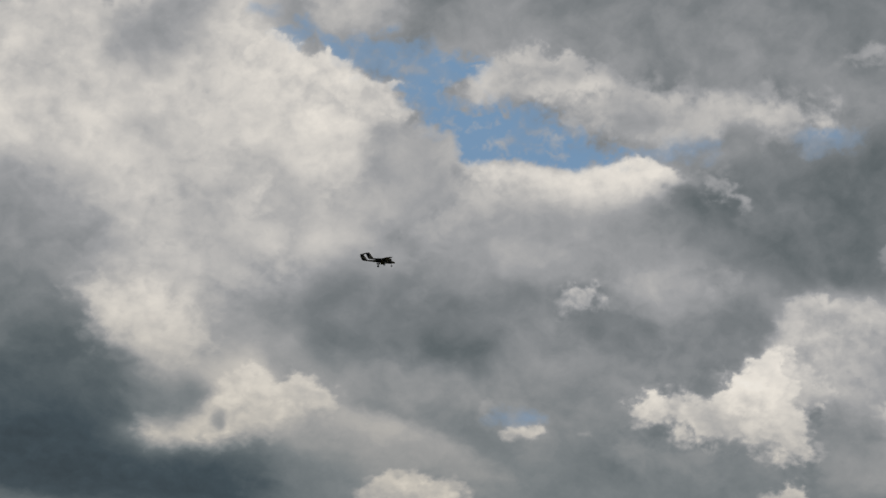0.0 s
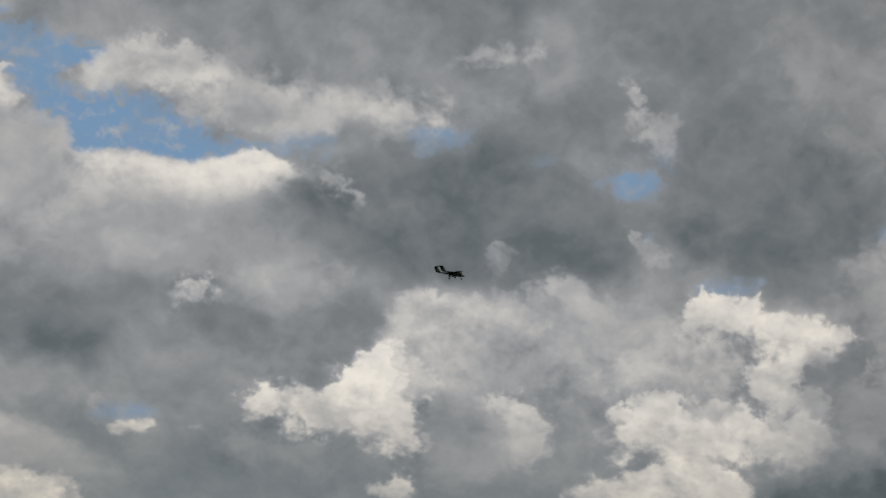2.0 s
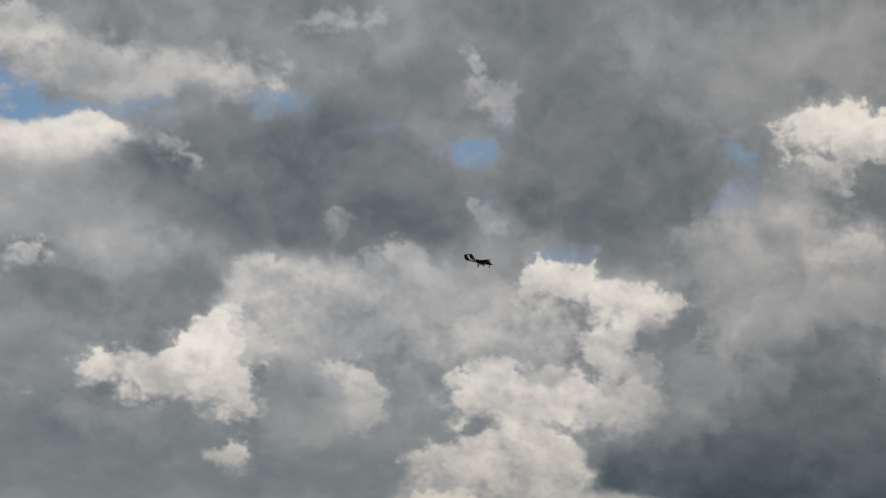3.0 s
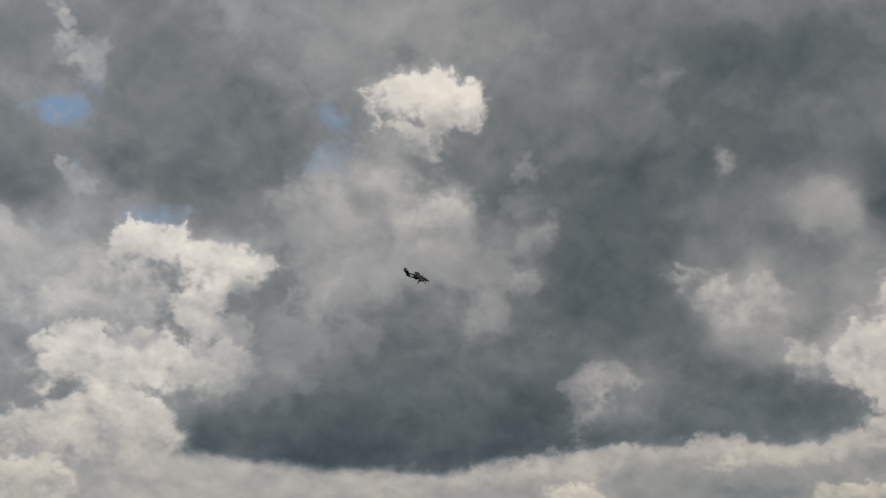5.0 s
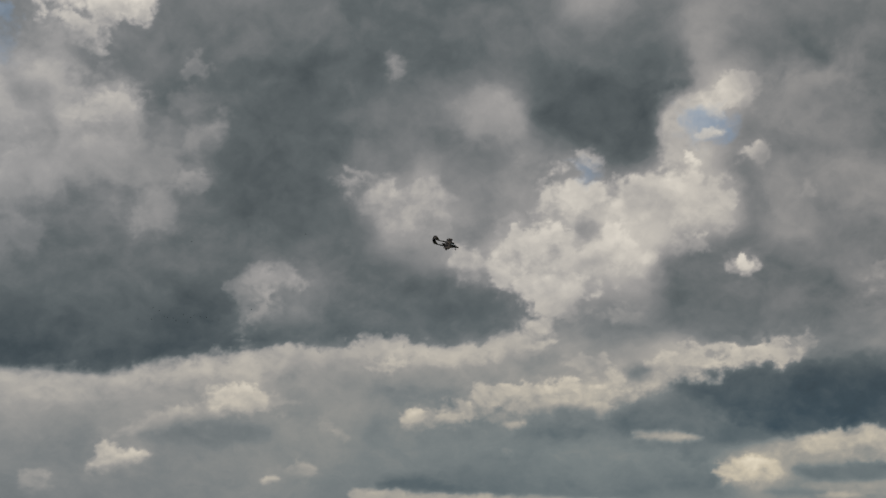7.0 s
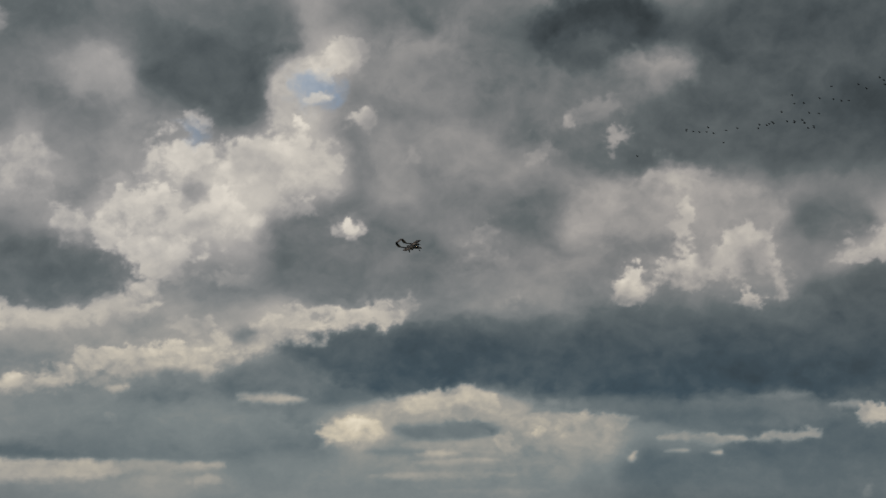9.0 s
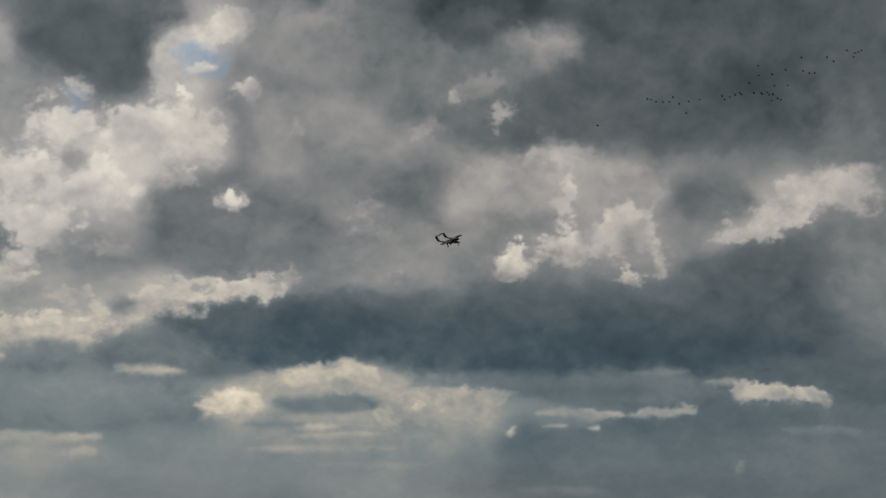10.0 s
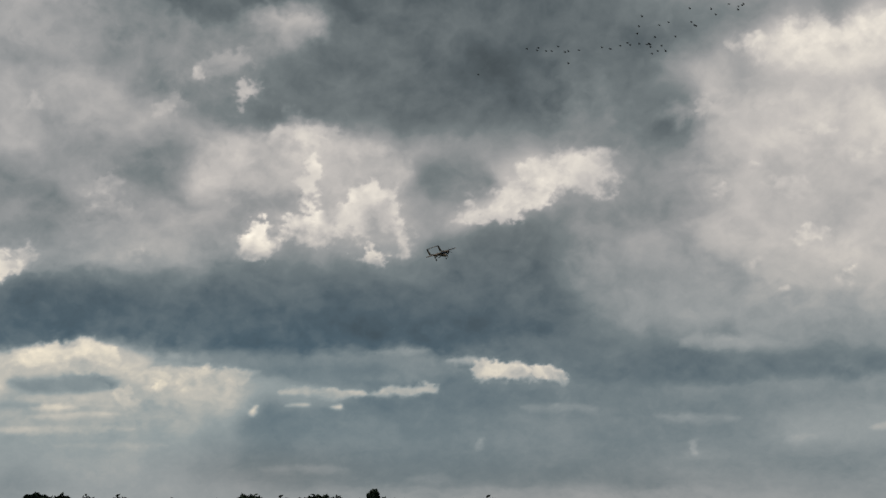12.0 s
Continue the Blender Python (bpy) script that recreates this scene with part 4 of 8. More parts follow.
head(0.843, 0.745, 0.48, 0.95, 0.80, (-48.12, 16.57), (-46.62, 17.28), (-45.42, 16.52), (-45.05, 15.21), (-45.62, 14.50), (-46.92, 14.83))
gap(0.95, 0.15, 0.15, (-47.83, 19.01), (-46.26, 19.52), (-42.91, 19.56), (-41.25, 19.65), (-41.91, 18.75), (-43.25, 18.12), (-42.13, 17.73), (-39.29, 18.11), (-38.13, 17.41), (-36.46, 17.27), (-35.58, 16.91), (-38.13, 16.28), (-40.56, 16.02), (-41.78, 15.91), (-42.36, 16.80), (-43.64, 16.96), (-44.66, 17.86), (-44.98, 18.39), (-46.14, 17.97), (-46.92, 18.70))
gap(0.80, 0.15, 0.15, (-49.52, 19.14), (-48.39, 19.67), (-47.87, 19.19), (-48.52, 18.37), (-49.17, 18.52))
gap(0.40, 0.23, 0.23, (-50.66, 19.57), (-49.69, 19.88), (-49.19, 19.50), (-50.20, 19.38))
gap(0.50, 0.29, 0.29, (-35.67, 17.48), (-32.75, 18.27), (-32.43, 17.54), (-35.58, 16.91))
gap(0.60, 0.23, 0.23, (-30.19, 18.58), (-28.85, 18.92), (-27.60, 18.39), (-29.91, 18.04))
head(0.831, 0.765, 0.13, 0.86, 0.95, (-49.70, 19.00), (-48.50, 18.27), (-47.14, 18.75), (-46.34, 17.93), (-44.88, 17.92), (-43.73, 16.88), (-45.60, 16.39), (-48.12, 16.57), (-50.19, 17.52))
head(0.776, 0.745, 0.11, 0.19, 0.80, (-46.09, 17.74), (-45.55, 18.12), (-44.88, 18.41), (-44.52, 17.69), (-45.56, 17.19))
body(0.624, 0.624, 0.19, 0.23, 0.60, (-44.90, 18.51), (-44.24, 18.88), (-43.49, 18.77), (-43.94, 18.43), (-44.65, 18.33))
body(0.655, 0.686, 0.15, 1.15, 0.85, (-45.39, 16.37), (-44.43, 16.75), (-43.44, 17.00), (-42.28, 16.91), (-41.72, 15.82), (-41.75, 13.63), (-43.62, 12.69), (-45.31, 12.96), (-45.94, 14.04), (-45.07, 14.80))
veil(0.706, 0.686, 0.38, 0.38, 0.70, (-49.25, 20.66), (-45.42, 21.45), (-44.73, 20.21), (-46.28, 19.61), (-47.55, 19.65))
head(0.765, 0.714, 0.19, 0.48, 0.90, (-42.87, 18.29), (-42.15, 18.91), (-41.09, 19.88), (-39.68, 20.21), (-37.97, 19.98), (-36.68, 19.78), (-37.36, 18.90), (-39.11, 18.24), (-40.59, 18.39), (-42.22, 18.21))
head(0.745, 0.698, 0.48, 0.57, 0.85, (-38.47, 18.14), (-38.03, 19.19), (-36.45, 19.62), (-34.65, 19.96), (-32.54, 19.56), (-30.11, 19.45), (-28.63, 20.18), (-28.69, 19.22), (-30.40, 18.66), (-32.37, 18.42), (-35.06, 17.47), (-37.12, 17.56), (-38.20, 17.79))
body(0.643, 0.643, 0.42, 0.48, 0.75, (-37.36, 18.90), (-35.91, 18.92), (-34.85, 18.68), (-35.32, 17.83), (-36.79, 18.01))
body(0.498, 0.565, 1.15, 0.86, 0.85, (-41.33, 22.18), (-27.19, 23.86), (-26.97, 22.21), (-29.88, 20.62), (-32.60, 19.93), (-35.71, 20.11), (-37.56, 20.04), (-39.97, 20.65))
body(0.537, 0.565, 0.76, 0.76, 0.80, (-44.81, 20.59), (-43.38, 21.82), (-40.92, 22.24), (-40.99, 20.48), (-42.30, 19.67), (-43.84, 19.98))
bank(0.863, 0.725, 0.10, 0.76, 0.97, (-41.82, 15.60), (-41.38, 15.98), (-40.38, 16.15), (-38.95, 16.25), (-37.33, 16.39), (-36.18, 16.82), (-34.79, 17.08), (-34.11, 16.63), (-34.38, 15.81), (-35.98, 15.67), (-37.92, 15.07), (-39.96, 15.03), (-41.54, 14.66))
veil(0.761, 0.647, 0.19, 0.57, 0.75, (-34.95, 16.81), (-34.14, 16.82), (-33.29, 16.59), (-32.32, 16.78), (-31.48, 16.50), (-31.78, 15.87), (-33.16, 15.69), (-34.36, 15.66))
head(0.804, 0.725, 0.29, 0.57, 0.75, (-33.29, 16.55), (-32.32, 16.78), (-31.49, 16.59), (-31.59, 15.90), (-32.78, 15.84))
veil(0.714, 0.686, 0.48, 0.57, 0.70, (-42.95, 12.91), (-42.58, 13.68), (-41.47, 14.27), (-40.13, 14.81), (-41.70, 13.34))
body(0.616, 0.616, 1.15, 1.15, 0.70, (-42.83, 12.83), (-41.21, 14.02), (-38.65, 14.56), (-35.81, 14.61), (-33.81, 14.72), (-34.02, 13.51), (-37.46, 12.38), (-40.51, 12.45))
body(0.475, 0.467, 0.86, 0.95, 0.85, (-34.44, 16.19), (-33.00, 16.00), (-31.38, 15.83), (-30.68, 17.85), (-29.37, 18.39), (-26.45, 18.12), (-25.95, 14.00), (-28.09, 13.17), (-29.65, 13.35), (-31.16, 14.31), (-32.86, 15.05))
body(0.420, 0.420, 1.15, 0.86, 0.80, (-29.94, 15.43), (-26.33, 17.19), (-25.95, 14.00), (-28.73, 13.66))
body(0.475, 0.451, 0.95, 0.57, 0.85, (-46.28, 9.79), (-45.70, 10.89), (-43.63, 11.69), (-41.43, 11.89), (-40.59, 10.65), (-39.08, 10.12), (-38.36, 9.45), (-39.88, 8.99), (-42.45, 8.73), (-44.77, 8.29), (-45.89, 8.87))
body(0.420, 0.420, 0.57, 0.48, 0.70, (-44.93, 9.06), (-43.06, 9.81), (-40.68, 10.04), (-38.98, 9.54), (-40.89, 9.01), (-43.22, 8.58))
body(0.655, 0.631, 0.76, 0.76, 0.60, (-36.08, 12.60), (-34.00, 13.41), (-31.63, 13.46), (-31.65, 12.29), (-34.33, 11.69), (-35.76, 11.86))
head(0.745, 0.647, 0.19, 0.34, 0.90, (-37.65, 11.75), (-37.23, 12.22), (-36.62, 12.22), (-36.06, 12.50), (-36.13, 11.70), (-37.08, 11.35))
body(0.525, 0.525, 0.57, 0.57, 0.80, (-30.86, 12.21), (-30.10, 12.32), (-30.09, 11.54), (-30.67, 10.88), (-31.54, 10.17), (-32.99, 9.36), (-34.23, 9.75), (-33.63, 11.02), (-31.74, 11.50))
head(0.722, 0.620, 0.23, 1.15, 0.88, (-30.04, 12.62), (-28.66, 13.19), (-25.90, 13.63), (-25.38, 9.15), (-27.63, 9.59), (-28.23, 9.88), (-28.94, 10.93), (-29.99, 11.56))
body(0.624, 0.624, 0.48, 0.76, 0.60, (-28.45, 10.05), (-27.82, 11.09), (-26.66, 10.87), (-26.34, 9.77), (-27.40, 9.24))
body(0.506, 0.498, 0.57, 0.57, 0.80, (-35.57, 6.98), (-34.49, 7.65), (-32.69, 7.37), (-30.40, 7.54), (-28.82, 7.12), (-30.63, 6.45), (-33.48, 6.17))
head(0.765, 0.706, 0.11, 0.38, 0.90, (-29.02, 5.72), (-28.79, 6.84), (-28.21, 6.74), (-28.10, 5.87))
body(0.565, 0.553, 0.95, 0.95, 0.80, (-58.10, 12.30), (-56.14, 12.98), (-54.39, 12.22), (-53.24, 11.50), (-53.23, 9.73), (-54.72, 8.61), (-57.07, 8.08))
body(0.459, 0.447, 0.95, 0.95, 0.85, (-57.16, 8.45), (-54.44, 9.07), (-53.31, 7.55), (-56.63, 6.25))
body(0.357, 0.294, 1.15, 1.15, 0.90, (-56.72, 6.62), (-53.86, 7.43), (-52.36, 6.78), (-51.04, 6.07), (-51.49, 4.62), (-49.84, 4.17), (-48.01, 4.72), (-46.08, 4.89), (-45.28, 2.87), (-55.37, 0.95))
body(0.278, 0.263, 0.95, 0.95, 0.80, (-56.28, 4.79), (-52.86, 4.73), (-50.65, 3.43), (-46.79, 3.59), (-47.53, 2.44), (-55.59, 1.89))
veil(0.412, 0.431, 0.23, 0.23, 0.70, (-55.58, 1.85), (-53.95, 2.06), (-52.33, 1.54), (-55.37, 0.95))
head(0.808, 0.725, 0.67, 0.86, 0.85, (-54.12, 8.55), (-53.31, 9.22), (-51.98, 9.41), (-50.26, 8.79), (-49.30, 8.00), (-49.74, 7.31), (-50.83, 6.90), (-52.07, 7.23), (-53.35, 7.74))
head(0.784, 0.706, 0.23, 0.42, 0.90, (-51.08, 4.51), (-50.87, 5.32), (-49.52, 5.40), (-48.61, 7.54), (-47.61, 7.54), (-46.60, 7.45), (-45.43, 7.57), (-44.45, 7.17), (-44.40, 6.39), (-46.57, 5.39), (-47.67, 4.98), (-48.95, 4.54), (-50.05, 4.22))
body(0.475, 0.467, 0.38, 0.48, 0.85, (-52.49, 7.34), (-51.39, 6.78), (-50.52, 6.37), (-49.43, 6.79), (-48.93, 6.30), (-49.52, 5.40), (-50.60, 4.99), (-51.55, 5.77))
body(0.525, 0.506, 0.15, 0.19, 0.80, (-48.75, 5.45), (-48.55, 5.88), (-48.19, 5.76), (-48.30, 5.15))
body(0.545, 0.537, 0.57, 0.57, 0.65, (-44.68, 7.81), (-41.64, 8.68), (-39.55, 8.26), (-39.58, 7.27), (-40.60, 6.30), (-42.51, 6.94), (-44.16, 7.22))
body(0.663, 0.576, 0.15, 0.86, 0.85, (-47.14, 5.28), (-44.51, 6.96), (-42.47, 6.75), (-40.39, 6.24), (-38.51, 5.69), (-38.11, 5.14), (-39.77, 4.98), (-42.17, 5.13), (-44.94, 5.11))
body(0.467, 0.459, 0.57, 0.57, 0.80, (-46.48, 4.91), (-44.92, 5.01), (-43.30, 4.83), (-43.00, 3.29), (-45.65, 2.80))
head(0.765, 0.706, 0.19, 0.48, 0.90, (-43.19, 4.26), (-42.50, 4.78), (-41.36, 5.03), (-40.17, 5.01), (-39.43, 4.75), (-39.38, 3.94), (-43.00, 3.29))
body(0.647, 0.639, 0.76, 0.76, 0.80, (-44.89, 12.94), (-42.58, 13.68), (-41.61, 12.86), (-42.66, 11.97), (-44.51, 12.02))
gap(0.50, 0.10, 0.11, (-39.67, 7.25), (-38.65, 7.67), (-37.47, 7.74), (-37.24, 7.58), (-38.57, 7.21))
head(0.714, 0.647, 0.11, 0.15, 0.90, (-38.44, 7.04), (-38.01, 7.39), (-37.31, 7.37), (-37.25, 7.05), (-38.11, 6.84))
head(0.647, 0.608, 0.10, 0.11, 0.80, (-36.21, 7.32), (-35.75, 7.50), (-35.62, 7.33), (-35.99, 7.20))
head(0.675, 0.608, 0.11, 0.15, 0.60, (-39.75, 7.47), (-39.56, 8.06), (-39.02, 7.52), (-39.35, 7.31))

body(0.506, 0.525, 0.86, 0.76, 0.85, (-37.32, 20.25), (-36.11, 21.27), (-33.29, 22.77), (-30.61, 21.88), (-30.00, 20.81), (-32.20, 20.25), (-34.83, 19.97), (-36.82, 19.78))
veil(0.635, 0.620, 0.57, 0.57, 0.70, (-41.48, 20.11), (-39.70, 20.13), (-37.60, 19.62), (-39.43, 18.85), (-41.20, 18.84))
veil(0.698, 0.667, 0.29, 0.38, 0.75, (-29.02, 21.16), (-28.48, 21.73), (-26.80, 21.77), (-25.57, 22.04), (-25.91, 21.50), (-27.75, 21.15))
body(0.506, 0.514, 0.86, 0.86, 0.70, (-28.62, 20.04), (-26.69, 21.11), (-24.57, 21.00), (-22.78, 20.23), (-22.81, 18.86), (-25.06, 18.58), (-28.06, 19.15))
body(0.443, 0.412, 0.50, 0.27, 0.92, (-34.29, 16.06), (-33.56, 16.49), (-31.29, 17.46), (-29.12, 18.00), (-26.69, 18.36), (-24.13, 17.91), (-22.35, 16.95), (-21.77, 15.63), (-21.85, 14.64), (-23.25, 14.47), (-25.31, 14.60), (-26.17, 14.88), (-27.62, 13.68), (-29.63, 13.59), (-30.84, 14.78), (-33.36, 15.35))
body(0.404, 0.404, 0.76, 0.42, 0.75, (-29.85, 14.93), (-27.52, 15.68), (-24.67, 15.87), (-22.20, 15.78), (-21.86, 14.74), (-23.67, 14.51), (-25.77, 14.93), (-27.65, 13.88), (-29.29, 14.03))
head(0.714, 0.667, 0.19, 0.34, 0.70, (-33.24, 16.35), (-32.78, 16.62), (-31.74, 16.50), (-31.43, 15.87), (-32.45, 15.89))
gap(0.65, 0.15, 0.19, (-23.09, 17.84), (-22.72, 18.18), (-22.12, 18.35), (-20.88, 18.39), (-20.99, 17.59), (-21.54, 17.04), (-22.28, 17.25))
gap(0.35, 0.19, 0.19, (-30.44, 18.48), (-29.68, 18.90), (-28.01, 18.86), (-27.75, 18.50), (-28.73, 18.16), (-30.17, 18.13))
gap(0.30, 0.15, 0.15, (-25.63, 18.21), (-25.03, 18.42), (-24.78, 18.12), (-25.38, 17.95))
gap(0.40, 0.15, 0.15, (-21.33, 16.18), (-20.90, 16.03), (-21.06, 15.68))
gap(0.50, 0.15, 0.19, (-12.89, 18.99), (-12.41, 19.21), (-11.57, 18.69), (-11.94, 18.28), (-12.54, 18.34))
gap(0.35, 0.23, 0.23, (-13.41, 16.93), (-12.29, 17.69), (-11.85, 17.14), (-12.01, 16.65), (-12.99, 16.67))
gap(0.45, 0.19, 0.19, (-19.39, 14.43), (-17.82, 14.88), (-16.81, 14.79), (-17.55, 14.23), (-18.57, 14.32))
gap(0.25, 0.27, 0.31, (-21.58, 19.00), (-20.78, 19.28), (-20.34, 18.15), (-21.05, 18.08))
head(0.722, 0.651, 0.15, 0.34, 0.68, (-22.63, 21.42), (-21.96, 21.11), (-21.64, 20.27), (-20.56, 19.99), (-20.68, 19.29), (-20.69, 18.51), (-21.34, 18.73), (-21.88, 19.75), (-22.22, 19.91))
head(0.675, 0.627, 0.15, 0.23, 0.62, (-22.06, 16.29), (-21.52, 16.06), (-20.54, 15.58), (-20.39, 15.20), (-21.20, 15.21), (-21.69, 15.84))
body(0.475, 0.486, 0.86, 0.86, 0.80, (-25.02, 24.04), (-8.51, 25.20), (-8.39, 23.35), (-16.45, 23.16), (-22.61, 22.01), (-24.35, 22.39))
body(0.506, 0.498, 0.95, 0.95, 0.75, (-21.49, 21.55), (-18.45, 22.42), (-14.34, 22.73), (-10.32, 23.11), (-10.17, 21.05), (-11.45, 19.65), (-14.09, 20.06), (-18.69, 20.86), (-20.75, 20.65))
body(0.459, 0.435, 0.53, 0.42, 0.92, (-20.77, 17.52), (-19.99, 19.56), (-19.08, 20.63), (-16.17, 20.49), (-14.26, 19.67), (-12.96, 18.60), (-13.62, 17.01), (-14.49, 15.59), (-16.03, 15.06), (-18.04, 15.06), (-19.66, 15.08), (-20.61, 16.16))
body(0.416, 0.416, 0.95, 0.95, 0.75, (-18.40, 18.35), (-14.95, 18.46), (-14.74, 16.15), (-17.07, 15.35), (-18.59, 16.37))
head(0.694, 0.620, 0.34, 1.15, 0.82, (-29.90, 12.76), (-27.56, 13.30), (-25.17, 13.63), (-24.45, 14.32), (-23.67, 14.51), (-22.97, 13.91), (-21.50, 13.50), (-20.08, 13.47), (-18.96, 12.41), (-19.27, 11.60), (-21.22, 11.17), (-22.82, 11.17), (-23.51, 10.30), (-24.66, 9.95), (-26.34, 10.51), (-28.33, 10.43), (-29.81, 11.00), (-29.54, 11.82))
body(0.663, 0.655, 0.57, 0.57, 0.60, (-27.46, 11.34), (-25.80, 12.36), (-24.85, 11.30), (-25.28, 10.07), (-26.90, 10.24))
body(0.647, 0.647, 0.57, 0.57, 0.50, (-24.21, 12.57), (-22.87, 13.13), (-22.33, 12.02), (-23.27, 11.51))
head(0.784, 0.725, 0.15, 0.48, 0.85, (-31.52, 9.95), (-31.07, 10.22), (-30.59, 10.88), (-29.99, 11.46), (-29.45, 11.25), (-28.33, 10.43), (-27.79, 9.53), (-28.95, 9.36), (-30.21, 9.76))
head(0.675, 0.620, 0.29, 0.42, 0.70, (-27.16, 9.32), (-26.23, 9.74), (-25.03, 9.71), (-25.06, 8.53), (-26.01, 8.21), (-26.84, 8.49))
head(0.753, 0.647, 0.15, 0.27, 0.85, (-26.20, 9.55), (-25.26, 9.97), (-24.22, 9.66), (-23.63, 9.01), (-23.81, 8.11), (-24.43, 7.54), (-25.15, 7.74), (-25.09, 8.72))
head(0.824, 0.725, 0.15, 0.61, 0.95, (-21.79, 10.12), (-21.11, 10.30), (-19.98, 10.83), (-19.14, 10.44), (-17.98, 10.76), (-16.79, 10.70), (-16.13, 9.99), (-14.83, 10.71), (-14.20, 10.19), (-14.31, 9.22), (-16.41, 8.80), (-17.78, 8.84), (-19.31, 8.47), (-20.91, 8.67), (-21.59, 9.37))
head(0.769, 0.698, 0.11, 0.42, 0.90, (-19.74, 13.11), (-19.35, 14.14), (-18.34, 14.05), (-17.18, 14.56), (-16.83, 14.01), (-15.52, 13.84), (-16.45, 13.26), (-18.22, 12.98))
head(0.784, 0.698, 0.13, 0.38, 0.78, (-17.34, 12.20), (-16.59, 12.66), (-16.04, 13.11), (-15.52, 13.84), (-14.53, 13.84), (-13.80, 13.42), (-14.04, 12.81), (-15.19, 12.42), (-15.72, 11.78), (-16.23, 10.95), (-17.06, 11.45))
head(0.769, 0.686, 0.15, 0.57, 0.95, (-22.86, 6.87), (-21.75, 7.40), (-20.65, 8.12), (-19.33, 8.66), (-17.95, 8.63), (-16.72, 8.00), (-16.20, 6.68), (-22.54, 5.91))
body(0.576, 0.576, 0.29, 0.34, 0.70, (-19.35, 10.61), (-18.34, 10.43), (-17.38, 10.64), (-17.90, 9.99), (-18.89, 9.98))
head(0.816, 0.784, 0.08, 0.11, 0.90, (-21.26, 8.30), (-20.71, 8.60), (-20.77, 8.30))
head(0.729, 0.647, 0.11, 0.19, 0.95, (-29.90, 6.02), (-29.27, 6.40), (-28.75, 6.76), (-27.91, 6.40), (-28.05, 6.09), (-29.19, 5.87))
head(0.737, 0.686, 0.10, 0.15, 0.90, (-38.80, 7.23), (-37.32, 7.29), (-37.35, 7.00), (-38.69, 6.68))
head(0.737, 0.667, 0.19, 0.27, 0.85, (-37.25, 11.92), (-36.75, 12.30), (-36.32, 12.09), (-36.60, 11.55), (-37.07, 11.47))
body(0.616, 0.608, 0.34, 0.38, 0.60, (-19.35, 12.37), (-17.58, 12.56), (-17.28, 11.62), (-18.02, 11.15), (-19.03, 11.23))
body(0.486, 0.475, 0.42, 0.48, 0.85, (-15.54, 11.99), (-13.82, 12.54), (-13.39, 12.01), (-14.08, 10.98), (-15.04, 10.88))
body(0.584, 0.565, 0.53, 0.57, 0.75, (-23.48, 10.11), (-21.81, 11.10), (-21.91, 10.30), (-21.64, 8.97), (-22.84, 8.23), (-23.55, 9.12))
body(0.486, 0.475, 0.57, 0.57, 0.80, (-27.89, 7.56), (-25.15, 7.74), (-24.27, 7.08), (-23.08, 7.04), (-24.08, 5.71), (-27.54, 5.25))
body(0.475, 0.459, 0.76, 0.76, 0.75, (-36.96, 6.39), (-34.44, 7.17), (-30.19, 7.23), (-29.82, 4.94), (-36.50, 3.97))
body(0.557, 0.557, 0.76, 0.76, 0.60, (-39.39, 10.18), (-37.00, 10.61), (-34.04, 10.33), (-32.20, 9.85), (-34.82, 9.24), (-37.31, 8.25), (-38.91, 7.78))
body(0.624, 0.631, 0.95, 0.95, 0.70, (-13.91, 15.83), (-11.80, 16.57), (-9.84, 16.31), (-10.07, 14.01), (-11.57, 13.51), (-13.57, 14.11))
veil(0.675, 0.647, 0.76, 0.76, 0.60, (-13.28, 12.98), (-11.60, 13.89), (-7.86, 14.54), (-7.80, 13.41), (-10.53, 12.45), (-11.44, 11.80), (-12.62, 12.08))
body(0.427, 0.427, 0.57, 0.57, 0.70, (-9.90, 17.26), (-8.05, 17.74), (-7.94, 15.85), (-9.42, 15.77))
body(0.459, 0.357, 1.15, 1.15, 0.85, (-13.89, 11.00), (-11.43, 11.61), (-7.76, 12.66), (-7.48, 7.60), (-12.98, 7.04), (-14.97, 8.00), (-14.12, 9.24))
body(0.318, 0.302, 0.95, 0.95, 0.70, (-10.46, 8.66), (-7.59, 9.67), (-7.48, 7.60), (-10.18, 7.33))

body(0.553, 0.545, 0.38, 0.50, 0.80, (-28.45, 10.05), (-27.63, 9.59), (-25.42, 9.52), (-25.17, 7.31), (-28.01, 6.68), (-28.50, 7.55), (-27.95, 8.40))
body(0.514, 0.506, 0.48, 0.48, 0.80, (-34.61, 7.15), (-32.70, 7.46), (-30.39, 7.45), (-29.01, 7.09), (-30.61, 6.26), (-34.05, 6.07))
head(0.847, 0.714, 0.11, 0.29, 1.00, (-31.56, 9.58), (-31.34, 10.10), (-30.81, 10.47), (-30.51, 11.10), (-30.06, 11.35), (-29.60, 10.84), (-29.17, 9.75), (-28.32, 9.11), (-28.06, 8.19), (-28.50, 7.55), (-29.45, 7.59), (-30.28, 8.04), (-31.19, 7.70), (-32.37, 7.81), (-33.55, 7.90), (-34.47, 8.14), (-34.38, 8.84), (-33.87, 9.32), (-33.14, 9.04), (-32.37, 9.16), (-31.69, 9.17))
head(0.871, 0.804, 0.10, 0.23, 0.80, (-31.49, 9.79), (-30.80, 10.38), (-29.78, 10.04), (-29.21, 9.36), (-29.82, 8.88), (-30.80, 9.02))
head(0.871, 0.784, 0.10, 0.19, 0.80, (-34.37, 8.75), (-33.86, 9.26), (-33.12, 8.95), (-33.34, 8.43), (-34.10, 8.30))

